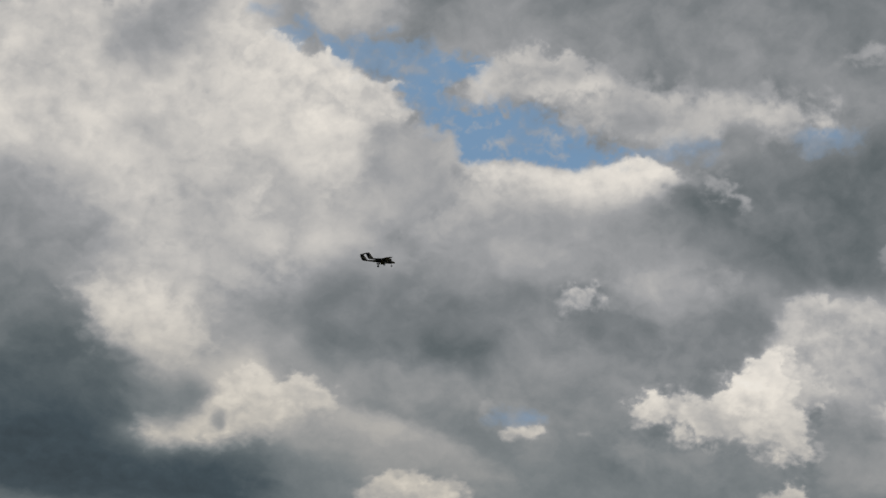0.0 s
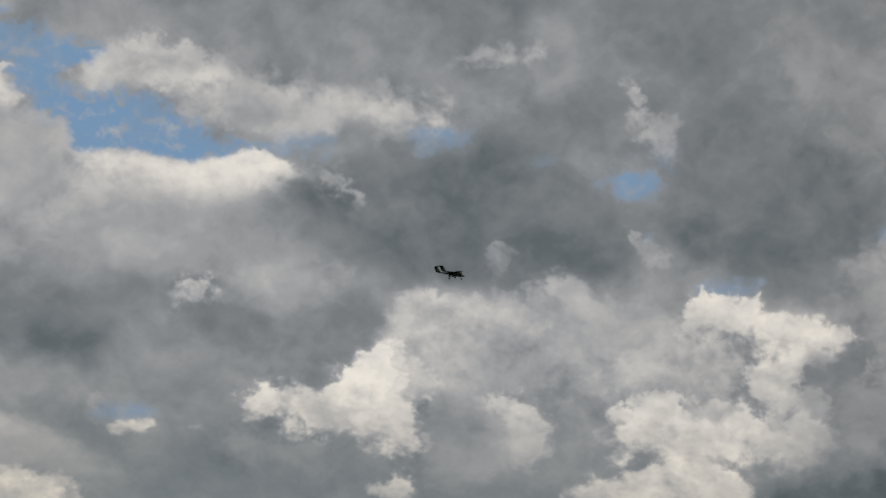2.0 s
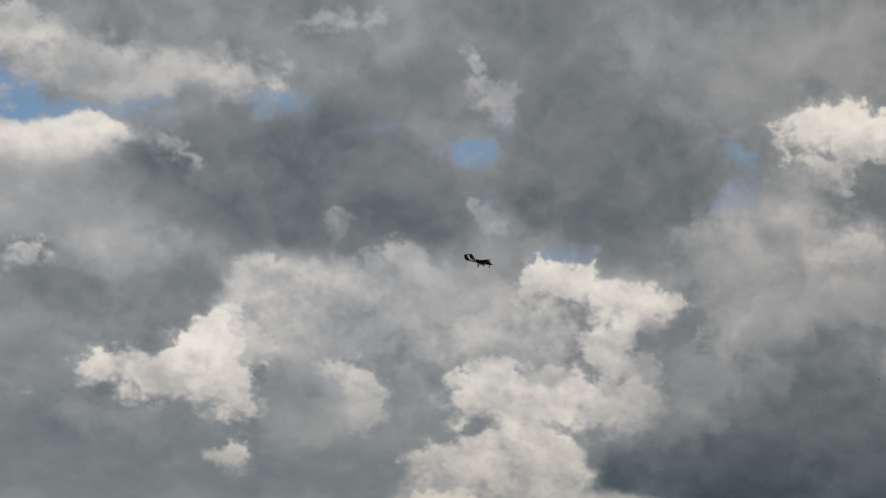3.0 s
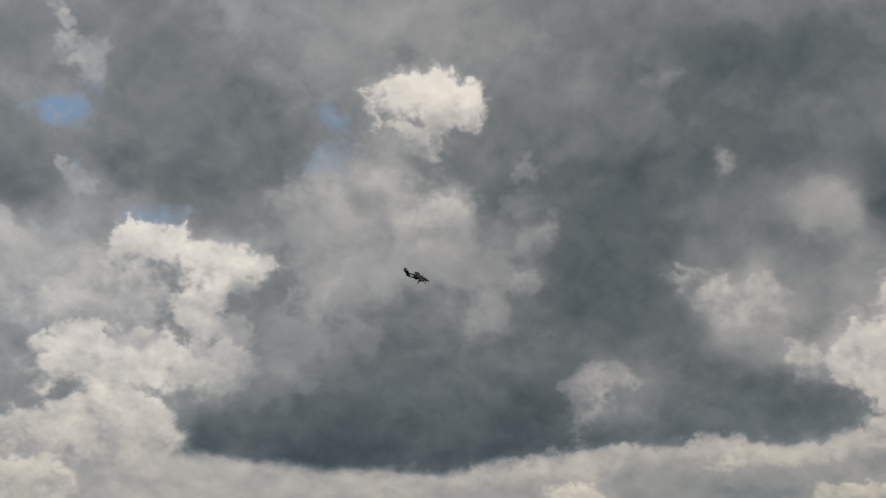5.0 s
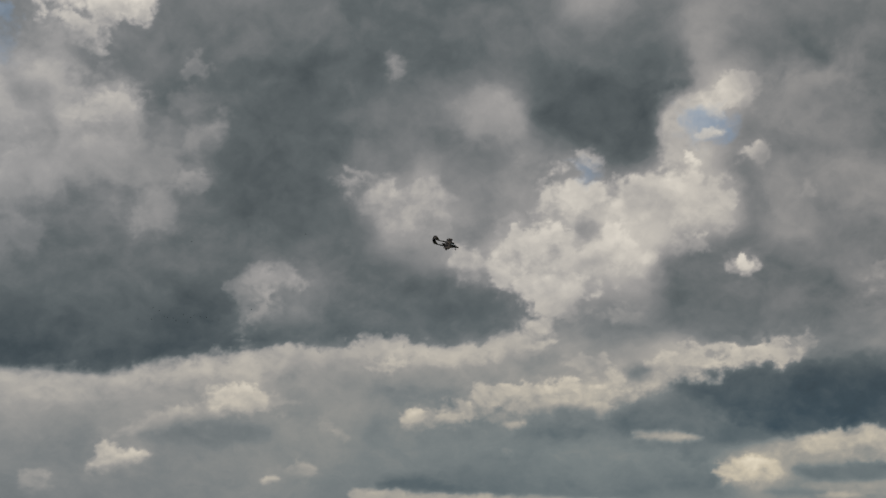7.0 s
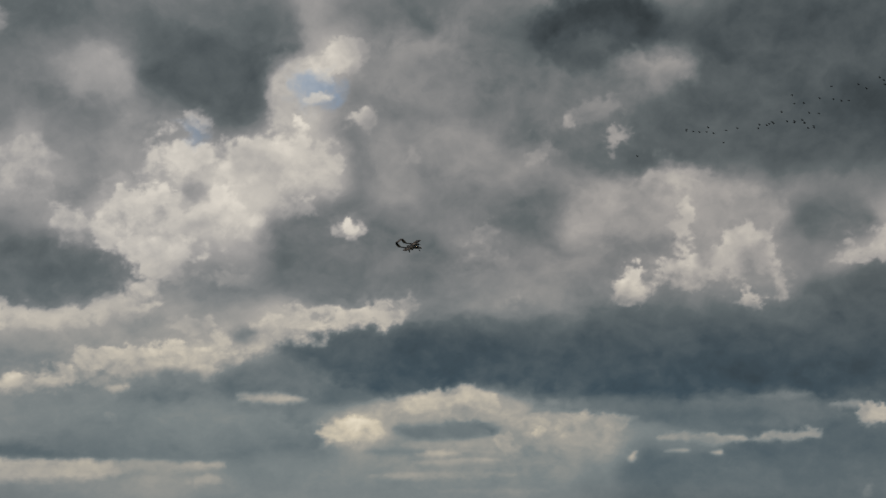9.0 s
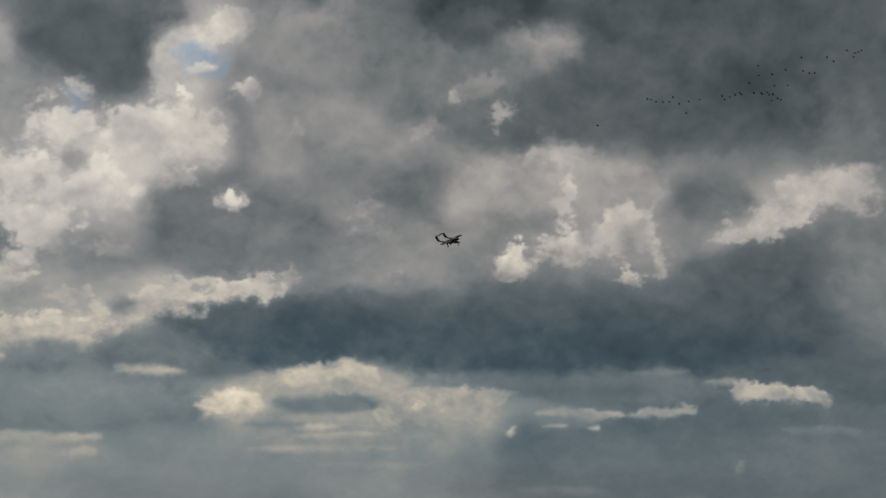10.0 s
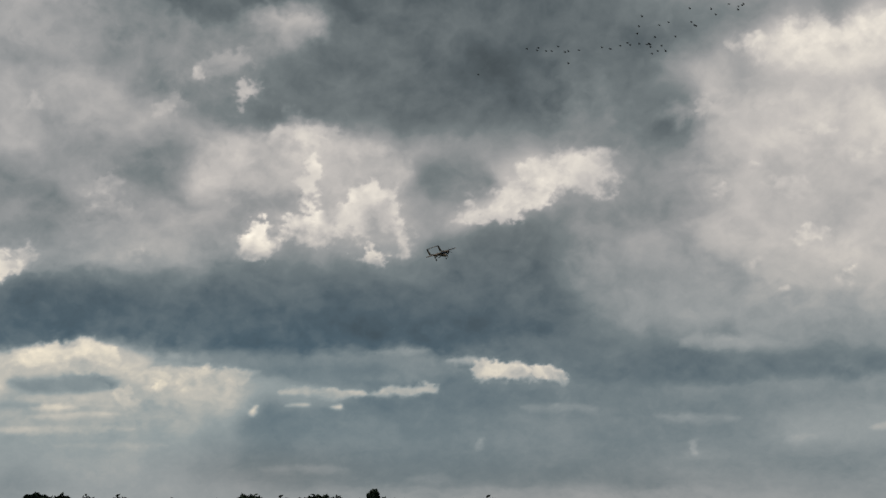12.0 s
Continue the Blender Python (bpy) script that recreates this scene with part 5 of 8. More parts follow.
body(0.592, 0.576, 0.95, 0.95, 0.70, (-17.05, 22.67), (-6.22, 23.68), (-4.77, 21.07), (-7.04, 20.74), (-11.37, 20.20), (-12.95, 19.47), (-16.31, 20.07))
head(0.871, 0.804, 0.17, 0.31, 1.00, (-11.14, 18.96), (-10.71, 19.87), (-9.94, 20.52), (-8.91, 20.70), (-8.07, 20.57), (-6.99, 20.16), (-6.82, 19.20), (-7.93, 18.83), (-8.53, 18.59), (-9.58, 18.80))
head(0.698, 0.627, 0.11, 0.27, 0.85, (-11.22, 18.62), (-10.00, 18.86), (-9.04, 18.55), (-7.93, 18.83), (-8.26, 17.83), (-9.05, 17.47), (-9.62, 18.11), (-10.37, 18.44))
body(0.588, 0.588, 0.23, 0.31, 0.60, (-11.17, 18.17), (-10.14, 18.17), (-9.49, 17.83), (-9.87, 17.41), (-10.90, 17.51))
gap(0.55, 0.15, 0.19, (-12.88, 18.79), (-12.08, 18.97), (-11.41, 18.54), (-11.57, 18.04), (-12.20, 18.18))
gap(0.40, 0.23, 0.27, (-13.29, 16.80), (-12.36, 17.67), (-11.74, 17.63), (-11.44, 16.68), (-12.65, 16.57))
head(0.667, 0.608, 0.67, 0.86, 0.75, (-13.84, 16.25), (-11.86, 16.84), (-9.85, 17.21), (-9.36, 16.27), (-7.73, 16.40), (-6.66, 15.69), (-7.03, 15.27), (-9.22, 14.71), (-10.84, 14.58), (-12.46, 14.63), (-13.72, 15.09))
head(0.706, 0.627, 0.23, 0.34, 0.75, (-9.29, 15.49), (-8.12, 16.17), (-6.90, 16.26), (-7.05, 15.46), (-8.45, 15.16))
body(0.588, 0.576, 0.95, 0.95, 0.60, (-14.08, 14.67), (-10.84, 14.58), (-7.61, 14.83), (-5.52, 14.00), (-4.28, 13.48), (-5.43, 12.63), (-9.53, 13.51), (-13.12, 13.19))
head(0.804, 0.737, 0.11, 0.48, 0.95, (-19.83, 13.05), (-19.27, 13.99), (-18.41, 14.19), (-17.25, 14.42), (-16.58, 13.81), (-15.59, 13.82), (-14.81, 14.00), (-13.95, 13.50), (-13.69, 12.94), (-15.03, 12.42), (-16.44, 12.56), (-17.49, 13.13), (-18.83, 12.88))
head(0.792, 0.714, 0.15, 0.38, 0.80, (-17.25, 11.99), (-16.45, 12.66), (-15.25, 12.59), (-15.32, 11.41), (-14.80, 10.29), (-16.20, 10.54), (-17.07, 11.23))
body(0.647, 0.639, 0.42, 0.48, 0.50, (-22.72, 11.72), (-20.01, 11.48), (-19.18, 11.00), (-21.39, 10.35), (-23.37, 9.73))
head(0.808, 0.725, 0.13, 0.57, 0.95, (-21.80, 9.92), (-21.02, 10.40), (-19.72, 10.74), (-19.08, 10.24), (-18.45, 9.82), (-17.14, 10.16), (-16.50, 9.74), (-16.58, 8.76), (-18.30, 8.59), (-18.61, 7.98), (-19.78, 8.24), (-20.79, 8.70), (-21.58, 8.99))
head(0.753, 0.675, 0.23, 0.42, 0.85, (-16.98, 10.46), (-15.26, 10.83), (-14.41, 10.33), (-13.98, 9.98), (-14.70, 9.33), (-16.27, 9.37))
body(0.510, 0.498, 0.34, 0.42, 0.85, (-15.36, 11.80), (-14.66, 12.65), (-13.46, 12.57), (-13.55, 11.58), (-14.45, 10.72), (-15.06, 10.85))
body(0.576, 0.553, 0.67, 0.67, 0.60, (-13.36, 11.60), (-12.17, 11.71), (-10.50, 10.88), (-11.20, 9.84), (-13.12, 9.29), (-14.22, 10.35))
head(0.635, 0.588, 0.29, 0.42, 0.75, (-13.46, 12.57), (-12.47, 12.67), (-11.38, 11.78), (-11.96, 11.54), (-13.18, 11.82))
head(0.745, 0.686, 0.19, 0.34, 0.85, (-23.00, 7.13), (-21.42, 7.78), (-20.13, 8.01), (-18.23, 8.02), (-17.05, 7.75), (-17.36, 7.15), (-19.64, 7.11), (-21.31, 6.94), (-22.92, 6.58))
head(0.804, 0.765, 0.06, 0.10, 0.90, (-21.29, 8.23), (-20.86, 8.51), (-20.91, 8.18))
body(0.647, 0.647, 0.57, 0.67, 0.60, (-23.97, 13.84), (-20.36, 14.14), (-19.69, 13.45), (-20.28, 12.03), (-22.37, 11.95), (-23.72, 12.16))
body(0.451, 0.420, 1.15, 1.15, 0.70, (-10.66, 12.63), (-9.44, 12.53), (-8.34, 13.80), (-5.48, 13.41), (-3.57, 15.09), (-0.55, 15.04), (0.51, 13.34), (0.41, 11.01), (-2.34, 10.87), (-4.29, 10.36), (-7.28, 10.54), (-9.23, 10.00), (-11.15, 9.26), (-11.27, 10.62))
body(0.373, 0.365, 0.95, 0.95, 0.75, (-6.79, 11.95), (-4.26, 13.09), (-2.75, 14.74), (0.08, 14.29), (0.20, 11.39), (-3.32, 10.81), (-6.29, 10.61))
body(0.380, 0.380, 0.95, 0.95, 0.75, (-7.15, 16.83), (-4.77, 17.96), (-2.74, 18.26), (1.32, 18.21), (0.76, 17.03), (-1.62, 16.36), (-0.55, 14.85), (-3.53, 14.31), (-4.43, 15.83), (-6.69, 16.08))
body(0.443, 0.443, 1.15, 1.15, 0.60, (-3.95, 21.30), (0.21, 20.49), (2.28, 19.38), (1.92, 18.22), (-2.75, 18.45), (-6.85, 18.22), (-5.96, 20.22))
body(0.365, 0.365, 0.95, 0.95, 0.70, (0.14, 22.21), (4.20, 22.62), (8.13, 22.37), (8.14, 20.88), (4.26, 19.97), (2.88, 19.58), (1.21, 21.08))
body(0.561, 0.537, 0.42, 0.48, 0.70, (-1.22, 20.54), (0.18, 21.25), (0.61, 20.69), (-0.81, 20.42))
body(0.553, 0.537, 0.57, 0.57, 0.70, (3.18, 16.13), (4.72, 17.12), (6.08, 17.13), (6.87, 15.99), (5.14, 15.40))
body(0.647, 0.588, 0.34, 0.48, 0.75, (-5.37, 14.79), (-4.43, 15.83), (-3.91, 15.66), (-4.16, 14.86), (-4.95, 14.42))
body(0.420, 0.420, 0.95, 0.95, 0.60, (0.36, 17.02), (8.16, 15.43), (8.17, 13.54), (4.97, 14.44), (1.41, 15.70))
body(0.498, 0.482, 0.57, 0.57, 0.50, (0.43, 15.28), (2.40, 15.73), (4.38, 15.00), (2.45, 14.18))
head(0.659, 0.588, 0.34, 0.57, 0.75, (1.09, 13.56), (2.46, 13.80), (4.01, 14.04), (4.42, 13.09), (4.25, 11.94), (3.09, 12.09), (2.11, 12.63), (1.51, 12.99))
head(0.690, 0.647, 0.38, 0.57, 0.80, (5.77, 12.74), (8.17, 13.17), (8.18, 12.04), (5.96, 12.18))
head(0.769, 0.647, 0.23, 0.76, 0.90, (4.08, 11.36), (4.64, 11.76), (5.41, 11.21), (6.35, 11.81), (8.18, 12.04), (8.19, 10.53), (6.36, 10.48), (5.23, 10.63))
veil(0.722, 0.651, 0.19, 0.57, 0.85, (-22.84, 6.02), (-20.45, 6.08), (-18.61, 6.45), (-16.14, 6.59), (-12.85, 6.50), (-8.94, 6.57), (-6.80, 6.69), (-3.91, 7.44), (-1.60, 7.91), (0.72, 8.18), (4.52, 8.56), (8.19, 9.04), (8.20, 8.29), (2.65, 7.67), (-1.17, 7.07), (-5.02, 6.44), (-10.76, 5.01), (-22.56, 3.97))
body(0.373, 0.325, 0.95, 0.13, 0.95, (-16.36, 6.77), (-16.08, 7.75), (-14.61, 8.47), (-13.09, 9.00), (-11.15, 9.26), (-9.23, 10.00), (-6.28, 10.42), (-4.08, 10.18), (-3.06, 9.66), (-2.80, 8.51), (-0.26, 8.47), (0.68, 9.10), (1.62, 9.91), (3.54, 10.00), (6.37, 10.10), (6.93, 9.56), (5.45, 8.84), (3.57, 8.57), (0.71, 8.23), (-1.60, 8.01), (-3.53, 7.60), (-5.08, 7.39), (-6.99, 6.68), (-8.95, 6.63), (-11.47, 6.43), (-12.46, 6.54), (-14.21, 6.58), (-15.58, 6.70))
body(0.302, 0.302, 0.76, 0.19, 0.75, (-12.91, 7.17), (-10.08, 8.38), (-7.12, 8.41), (-5.11, 7.78), (-7.00, 6.76), (-9.15, 6.67), (-11.68, 6.54))
body(0.498, 0.467, 0.48, 0.57, 0.60, (-1.72, 10.32), (0.22, 10.81), (0.56, 9.67), (-1.26, 8.99))
head(0.620, 0.510, 0.23, 0.57, 0.70, (-3.01, 8.79), (-3.26, 9.64), (-2.52, 10.56), (-1.55, 10.91), (-0.65, 10.67), (-1.31, 9.95), (-2.05, 9.14), (-2.50, 8.43))
veil(0.698, 0.627, 0.19, 0.23, 0.60, (-2.81, 8.70), (-2.27, 9.70), (-1.52, 10.33), (-1.87, 9.53), (-2.42, 8.77))
body(0.482, 0.459, 0.57, 0.48, 0.60, (-2.24, 9.12), (-0.11, 9.54), (0.49, 8.89), (-1.62, 8.39))
head(0.737, 0.675, 0.11, 0.27, 0.90, (-22.77, 5.47), (-21.21, 6.19), (-19.87, 5.95), (-19.59, 5.22), (-20.56, 4.16), (-22.56, 3.97))
head(0.729, 0.647, 0.10, 0.19, 0.90, (-3.85, 6.36), (-3.38, 6.64), (-2.84, 6.43), (-3.03, 5.58), (-3.60, 5.54))
head(0.714, 0.647, 0.11, 0.23, 0.90, (5.30, 7.01), (6.40, 7.38), (8.20, 7.36), (8.20, 6.22), (5.50, 6.08))
head(0.659, 0.608, 0.11, 0.19, 0.80, (1.13, 7.36), (2.26, 7.74), (3.77, 8.29), (4.15, 8.12), (2.65, 7.48))
body(0.569, 0.549, 0.42, 0.48, 0.70, (-1.37, 7.25), (0.73, 7.72), (2.67, 6.91), (0.81, 5.82), (-1.49, 5.68))

body(0.627, 0.595, 0.95, 0.95, 0.70, (-10.95, 13.60), (-8.83, 15.38), (-6.74, 15.99), (-5.83, 14.73), (-5.12, 13.44), (-6.85, 13.08), (-9.49, 12.43), (-10.79, 12.10))
head(0.663, 0.619, 0.29, 0.42, 0.70, (-9.22, 15.33), (-8.31, 15.91), (-7.13, 15.95), (-7.46, 15.33), (-8.81, 15.09))
body(0.356, 0.356, 0.95, 0.95, 0.80, (-3.66, 17.25), (-1.72, 18.19), (0.34, 17.96), (0.83, 16.83), (-0.74, 16.14), (-2.98, 16.35))
body(0.448, 0.436, 0.76, 0.76, 0.65, (2.32, 19.06), (3.91, 19.92), (8.03, 19.90), (12.33, 19.40), (12.56, 18.26), (8.11, 18.17), (4.06, 17.42))
body(0.388, 0.388, 0.76, 0.76, 0.75, (-3.70, 15.31), (-1.92, 15.66), (-0.10, 15.60), (-0.40, 14.21), (0.31, 12.70), (-1.62, 11.78), (-3.23, 12.04), (-3.16, 13.61))
body(0.408, 0.388, 0.76, 0.76, 0.70, (-10.44, 10.61), (-7.46, 11.29), (-3.57, 11.43), (-2.01, 11.75), (-0.39, 11.28), (-3.49, 10.46), (-7.35, 10.14), (-9.99, 9.89))
body(0.332, 0.316, 0.86, 0.15, 0.85, (-11.49, 8.22), (-7.17, 8.23), (-3.51, 8.32), (-3.27, 7.86), (-5.18, 7.52), (-7.40, 6.68), (-8.90, 6.65), (-11.30, 6.54))
veil(0.703, 0.639, 0.11, 0.34, 0.85, (-11.30, 6.50), (-8.90, 6.59), (-7.39, 6.60), (-5.17, 7.39), (-3.26, 7.72), (-0.94, 8.04), (1.40, 8.38), (3.76, 8.52), (6.52, 8.74), (8.10, 8.74), (6.54, 8.31), (2.61, 7.99), (-0.12, 7.59), (-3.22, 7.22), (-6.05, 6.47), (-9.22, 6.11), (-11.24, 5.98))
body(0.595, 0.579, 0.48, 0.48, 0.60, (-11.19, 5.51), (-7.89, 5.87), (-4.13, 6.54), (-0.88, 7.15), (-0.04, 6.42), (-1.60, 6.42), (-5.02, 5.61), (-7.19, 4.50), (-11.01, 3.84))
body(0.420, 0.404, 0.76, 0.27, 0.85, (0.72, 9.59), (2.44, 10.68), (5.24, 10.63), (7.05, 10.13), (7.29, 9.36), (5.53, 8.79), (2.57, 8.63), (0.97, 8.83))
head(0.663, 0.631, 0.34, 0.48, 0.75, (0.01, 14.05), (1.02, 14.12), (2.25, 13.80), (3.23, 14.25), (4.05, 14.10), (4.34, 12.55), (3.16, 12.09), (1.51, 12.78), (1.04, 13.73))
body(0.627, 0.595, 0.53, 0.67, 0.75, (4.71, 16.67), (5.70, 17.30), (6.75, 16.76), (6.59, 15.78), (5.40, 15.34), (4.55, 15.89))
body(0.571, 0.571, 0.76, 0.76, 0.60, (4.25, 14.11), (5.84, 14.58), (7.28, 14.06), (7.54, 12.70), (5.96, 12.24), (4.52, 12.75))
head(0.759, 0.711, 0.19, 0.42, 0.90, (7.47, 14.26), (8.87, 14.50), (9.88, 14.15), (10.87, 14.56), (12.25, 14.98), (13.25, 14.42), (14.04, 14.23), (13.87, 13.07), (12.31, 12.66), (10.72, 12.81), (9.51, 13.36), (8.30, 13.51), (7.31, 13.28))
head(0.787, 0.687, 0.11, 0.57, 0.88, (5.97, 12.04), (7.14, 12.68), (8.34, 12.73), (8.96, 12.17), (9.83, 12.78), (10.54, 12.22), (11.54, 12.05), (11.56, 11.28), (10.39, 10.85), (9.62, 10.43), (8.02, 10.76), (6.42, 10.89))
body(0.528, 0.528, 0.11, 0.15, 0.60, (8.63, 12.94), (9.42, 13.06), (9.54, 12.67), (8.96, 12.13), (8.65, 12.45))
gap(0.30, 0.27, 0.31, (8.45, 14.88), (9.24, 15.20), (9.47, 14.52), (8.77, 14.31))
head(0.743, 0.699, 0.15, 0.23, 0.85, (8.43, 15.27), (9.23, 15.45), (9.70, 14.73), (8.65, 14.93))
head(0.759, 0.699, 0.19, 0.31, 0.90, (11.58, 17.28), (12.58, 17.49), (14.16, 18.07), (15.16, 17.88), (14.77, 17.31), (13.79, 16.92), (13.02, 15.96), (13.04, 14.80), (12.05, 14.98), (11.42, 15.93))
gap(0.50, 0.27, 0.31, (12.40, 16.81), (12.99, 17.11), (14.19, 16.45), (14.11, 15.58), (13.22, 15.57), (12.52, 15.95))
head(0.799, 0.759, 0.08, 0.15, 0.85, (12.72, 16.01), (13.41, 16.23), (14.01, 15.96), (13.22, 15.76))
body(0.607, 0.595, 0.19, 0.27, 0.50, (8.39, 11.36), (9.57, 11.70), (10.00, 10.84), (8.82, 10.60))
body(0.627, 0.619, 0.15, 0.23, 0.50, (11.28, 14.18), (12.27, 13.91), (12.10, 13.04), (11.10, 13.31))
head(0.863, 0.799, 0.10, 0.19, 0.90, (12.33, 15.46), (12.93, 15.53), (13.08, 14.80), (12.55, 14.75))
head(0.815, 0.739, 0.10, 0.15, 0.85, (14.17, 15.43), (14.70, 15.62), (15.09, 15.72), (15.43, 15.36), (15.24, 15.05), (14.90, 15.20), (14.46, 15.08))
body(0.380, 0.364, 0.76, 0.19, 0.90, (6.99, 18.13), (10.12, 18.80), (12.55, 18.64), (12.97, 17.68), (11.59, 16.90), (11.23, 15.54), (10.46, 14.75), (9.44, 15.30), (8.22, 15.65), (7.16, 16.59))
head(0.751, 0.679, 0.19, 0.34, 0.85, (5.82, 11.05), (7.60, 11.33), (9.40, 10.82), (9.63, 10.05), (7.68, 9.38), (8.20, 8.78), (7.11, 8.96), (7.25, 10.14), (6.05, 10.28))
head(0.671, 0.619, 0.23, 0.31, 0.75, (4.19, 11.56), (5.18, 11.81), (5.62, 11.05), (4.83, 10.81))
body(0.500, 0.476, 0.34, 0.38, 0.80, (8.07, 9.59), (9.63, 10.05), (11.00, 10.09), (12.01, 9.16), (10.46, 8.71), (8.49, 8.93))
body(0.412, 0.412, 0.95, 0.95, 0.85, (13.94, 19.40), (16.11, 19.95), (19.97, 20.03), (19.96, 15.74), (17.13, 15.58), (15.57, 16.35), (14.75, 18.26))
body(0.420, 0.420, 0.95, 0.95, 0.80, (14.43, 14.43), (16.17, 14.82), (19.95, 14.23), (19.95, 12.54), (17.16, 12.92), (14.84, 13.28))
body(0.444, 0.420, 0.76, 0.42, 0.88, (11.55, 11.67), (13.70, 11.72), (16.22, 11.18), (17.74, 10.44), (17.93, 9.68), (16.24, 9.18), (13.95, 8.73), (12.59, 9.18), (11.98, 10.13))
head(0.703, 0.659, 0.08, 0.15, 0.80, (13.96, 11.57), (14.28, 11.81), (15.15, 11.65), (15.25, 11.48), (14.64, 11.16))
head(0.847, 0.779, 0.06, 0.10, 0.85, (14.19, 11.65), (14.51, 11.93), (14.71, 11.68), (15.02, 11.59), (14.58, 11.35))
body(0.528, 0.516, 0.57, 0.57, 0.60, (17.73, 11.77), (19.95, 12.16), (19.94, 10.65), (18.12, 10.45))
head(0.687, 0.599, 0.13, 0.27, 0.90, (12.43, 7.91), (13.38, 8.33), (14.34, 8.55), (15.67, 8.91), (17.00, 9.10), (16.81, 8.52), (15.30, 8.10), (13.78, 7.96))
body(0.587, 0.579, 0.53, 0.57, 0.65, (-1.30, 7.51), (1.42, 7.97), (5.59, 7.72), (5.44, 6.74), (2.68, 6.78), (-0.06, 6.62))
head(0.759, 0.679, 0.11, 0.23, 0.90, (5.43, 6.89), (6.59, 7.38), (7.78, 7.05), (8.35, 7.46), (9.73, 7.33), (8.57, 6.79), (6.23, 6.68))
head(0.703, 0.639, 0.11, 0.15, 0.85, (1.07, 7.31), (2.42, 7.90), (3.40, 7.95), (2.45, 7.35))
head(0.703, 0.631, 0.15, 0.27, 0.85, (3.21, 6.13), (4.28, 6.29), (5.26, 6.44), (5.38, 5.86), (4.32, 5.61), (3.34, 5.56))
head(0.727, 0.659, 0.10, 0.15, 0.85, (6.37, 5.77), (7.43, 6.06), (6.96, 5.55))
head(0.687, 0.631, 0.15, 0.27, 0.80, (8.59, 6.40), (10.32, 6.96), (9.86, 6.17), (8.99, 6.04))
head(0.671, 0.619, 0.19, 0.31, 0.80, (10.11, 7.58), (12.23, 8.20), (13.39, 8.04), (12.06, 7.23), (10.70, 7.17))
body(0.316, 0.284, 0.48, 0.15, 0.95, (12.05, 7.52), (13.97, 8.10), (16.25, 7.93), (19.94, 8.39), (19.93, 6.42), (17.76, 6.18), (15.90, 5.64), (13.44, 5.84), (14.37, 6.64), (13.22, 7.17))
body(0.444, 0.428, 0.29, 0.19, 0.70, (10.34, 6.39), (12.45, 7.05), (14.19, 6.34), (13.44, 5.74), (11.13, 5.99))
head(0.663, 0.619, 0.15, 0.27, 0.80, (-6.83, 4.62), (-6.13, 5.24), (-5.02, 5.70), (-3.72, 6.18), (-1.81, 6.50), (-0.42, 6.21), (-1.17, 5.77), (-3.08, 5.45), (-5.32, 4.73))
head(0.759, 0.679, 0.10, 0.23, 0.90, (-3.70, 5.95), (-3.46, 6.58), (-2.59, 6.55), (-1.79, 6.31), (-1.84, 5.73), (-2.89, 5.47), (-3.48, 5.62))
body(0.468, 0.452, 0.27, 0.19, 0.85, (-6.44, 4.55), (-4.61, 5.31), (-2.70, 5.54), (-1.32, 5.18), (-1.47, 4.69), (-3.96, 4.49))
head(0.727, 0.647, 0.10, 0.17, 0.90, (-7.43, 4.01), (-7.00, 4.51), (-6.59, 4.10), (-5.85, 4.31), (-5.63, 3.94), (-6.72, 3.49), (-7.73, 3.23))
body(0.508, 0.488, 0.34, 0.34, 0.75, (-6.73, 3.64), (-5.25, 3.93), (-4.64, 3.44), (-5.53, 2.81), (-6.67, 2.93))
head(0.751, 0.719, 0.06, 0.08, 0.90, (-1.86, 3.38), (-1.39, 3.64), (-1.05, 3.47), (-1.56, 3.28))
head(0.711, 0.659, 0.06, 0.10, 0.90, (6.41, 4.85), (6.89, 4.97), (7.01, 4.57), (6.62, 4.57))
body(0.516, 0.476, 0.76, 0.34, 0.70, (7.09, 4.88), (9.59, 5.77), (12.50, 5.13), (13.09, 4.20), (9.66, 3.82), (7.53, 3.75))
body(0.388, 0.356, 0.42, 0.11, 0.85, (1.72, 3.40), (3.63, 4.03), (5.96, 4.05), (7.14, 3.73), (6.77, 3.48), (4.05, 3.34))
veil(0.703, 0.659, 0.08, 0.15, 0.80, (1.33, 3.42), (4.06, 3.30), (6.77, 3.42), (7.38, 2.75), (1.40, 2.42))
veil(0.687, 0.659, 0.08, 0.15, 0.75, (10.56, 5.59), (12.48, 5.80), (13.63, 5.62), (12.11, 5.46))
head(0.767, 0.659, 0.11, 0.19, 0.90, (13.66, 4.51), (14.22, 4.92), (14.97, 4.94), (16.01, 4.80), (15.73, 4.31), (14.80, 4.09), (14.04, 4.24))
veil(0.735, 0.659, 0.11, 0.23, 0.85, (16.28, 5.43), (17.76, 5.93), (19.93, 6.14), (19.93, 5.40), (17.40, 5.28))
body(0.368, 0.348, 0.23, 0.10, 0.85, (16.10, 4.80), (17.77, 4.99), (19.93, 5.03), (19.93, 4.47), (17.40, 4.28))

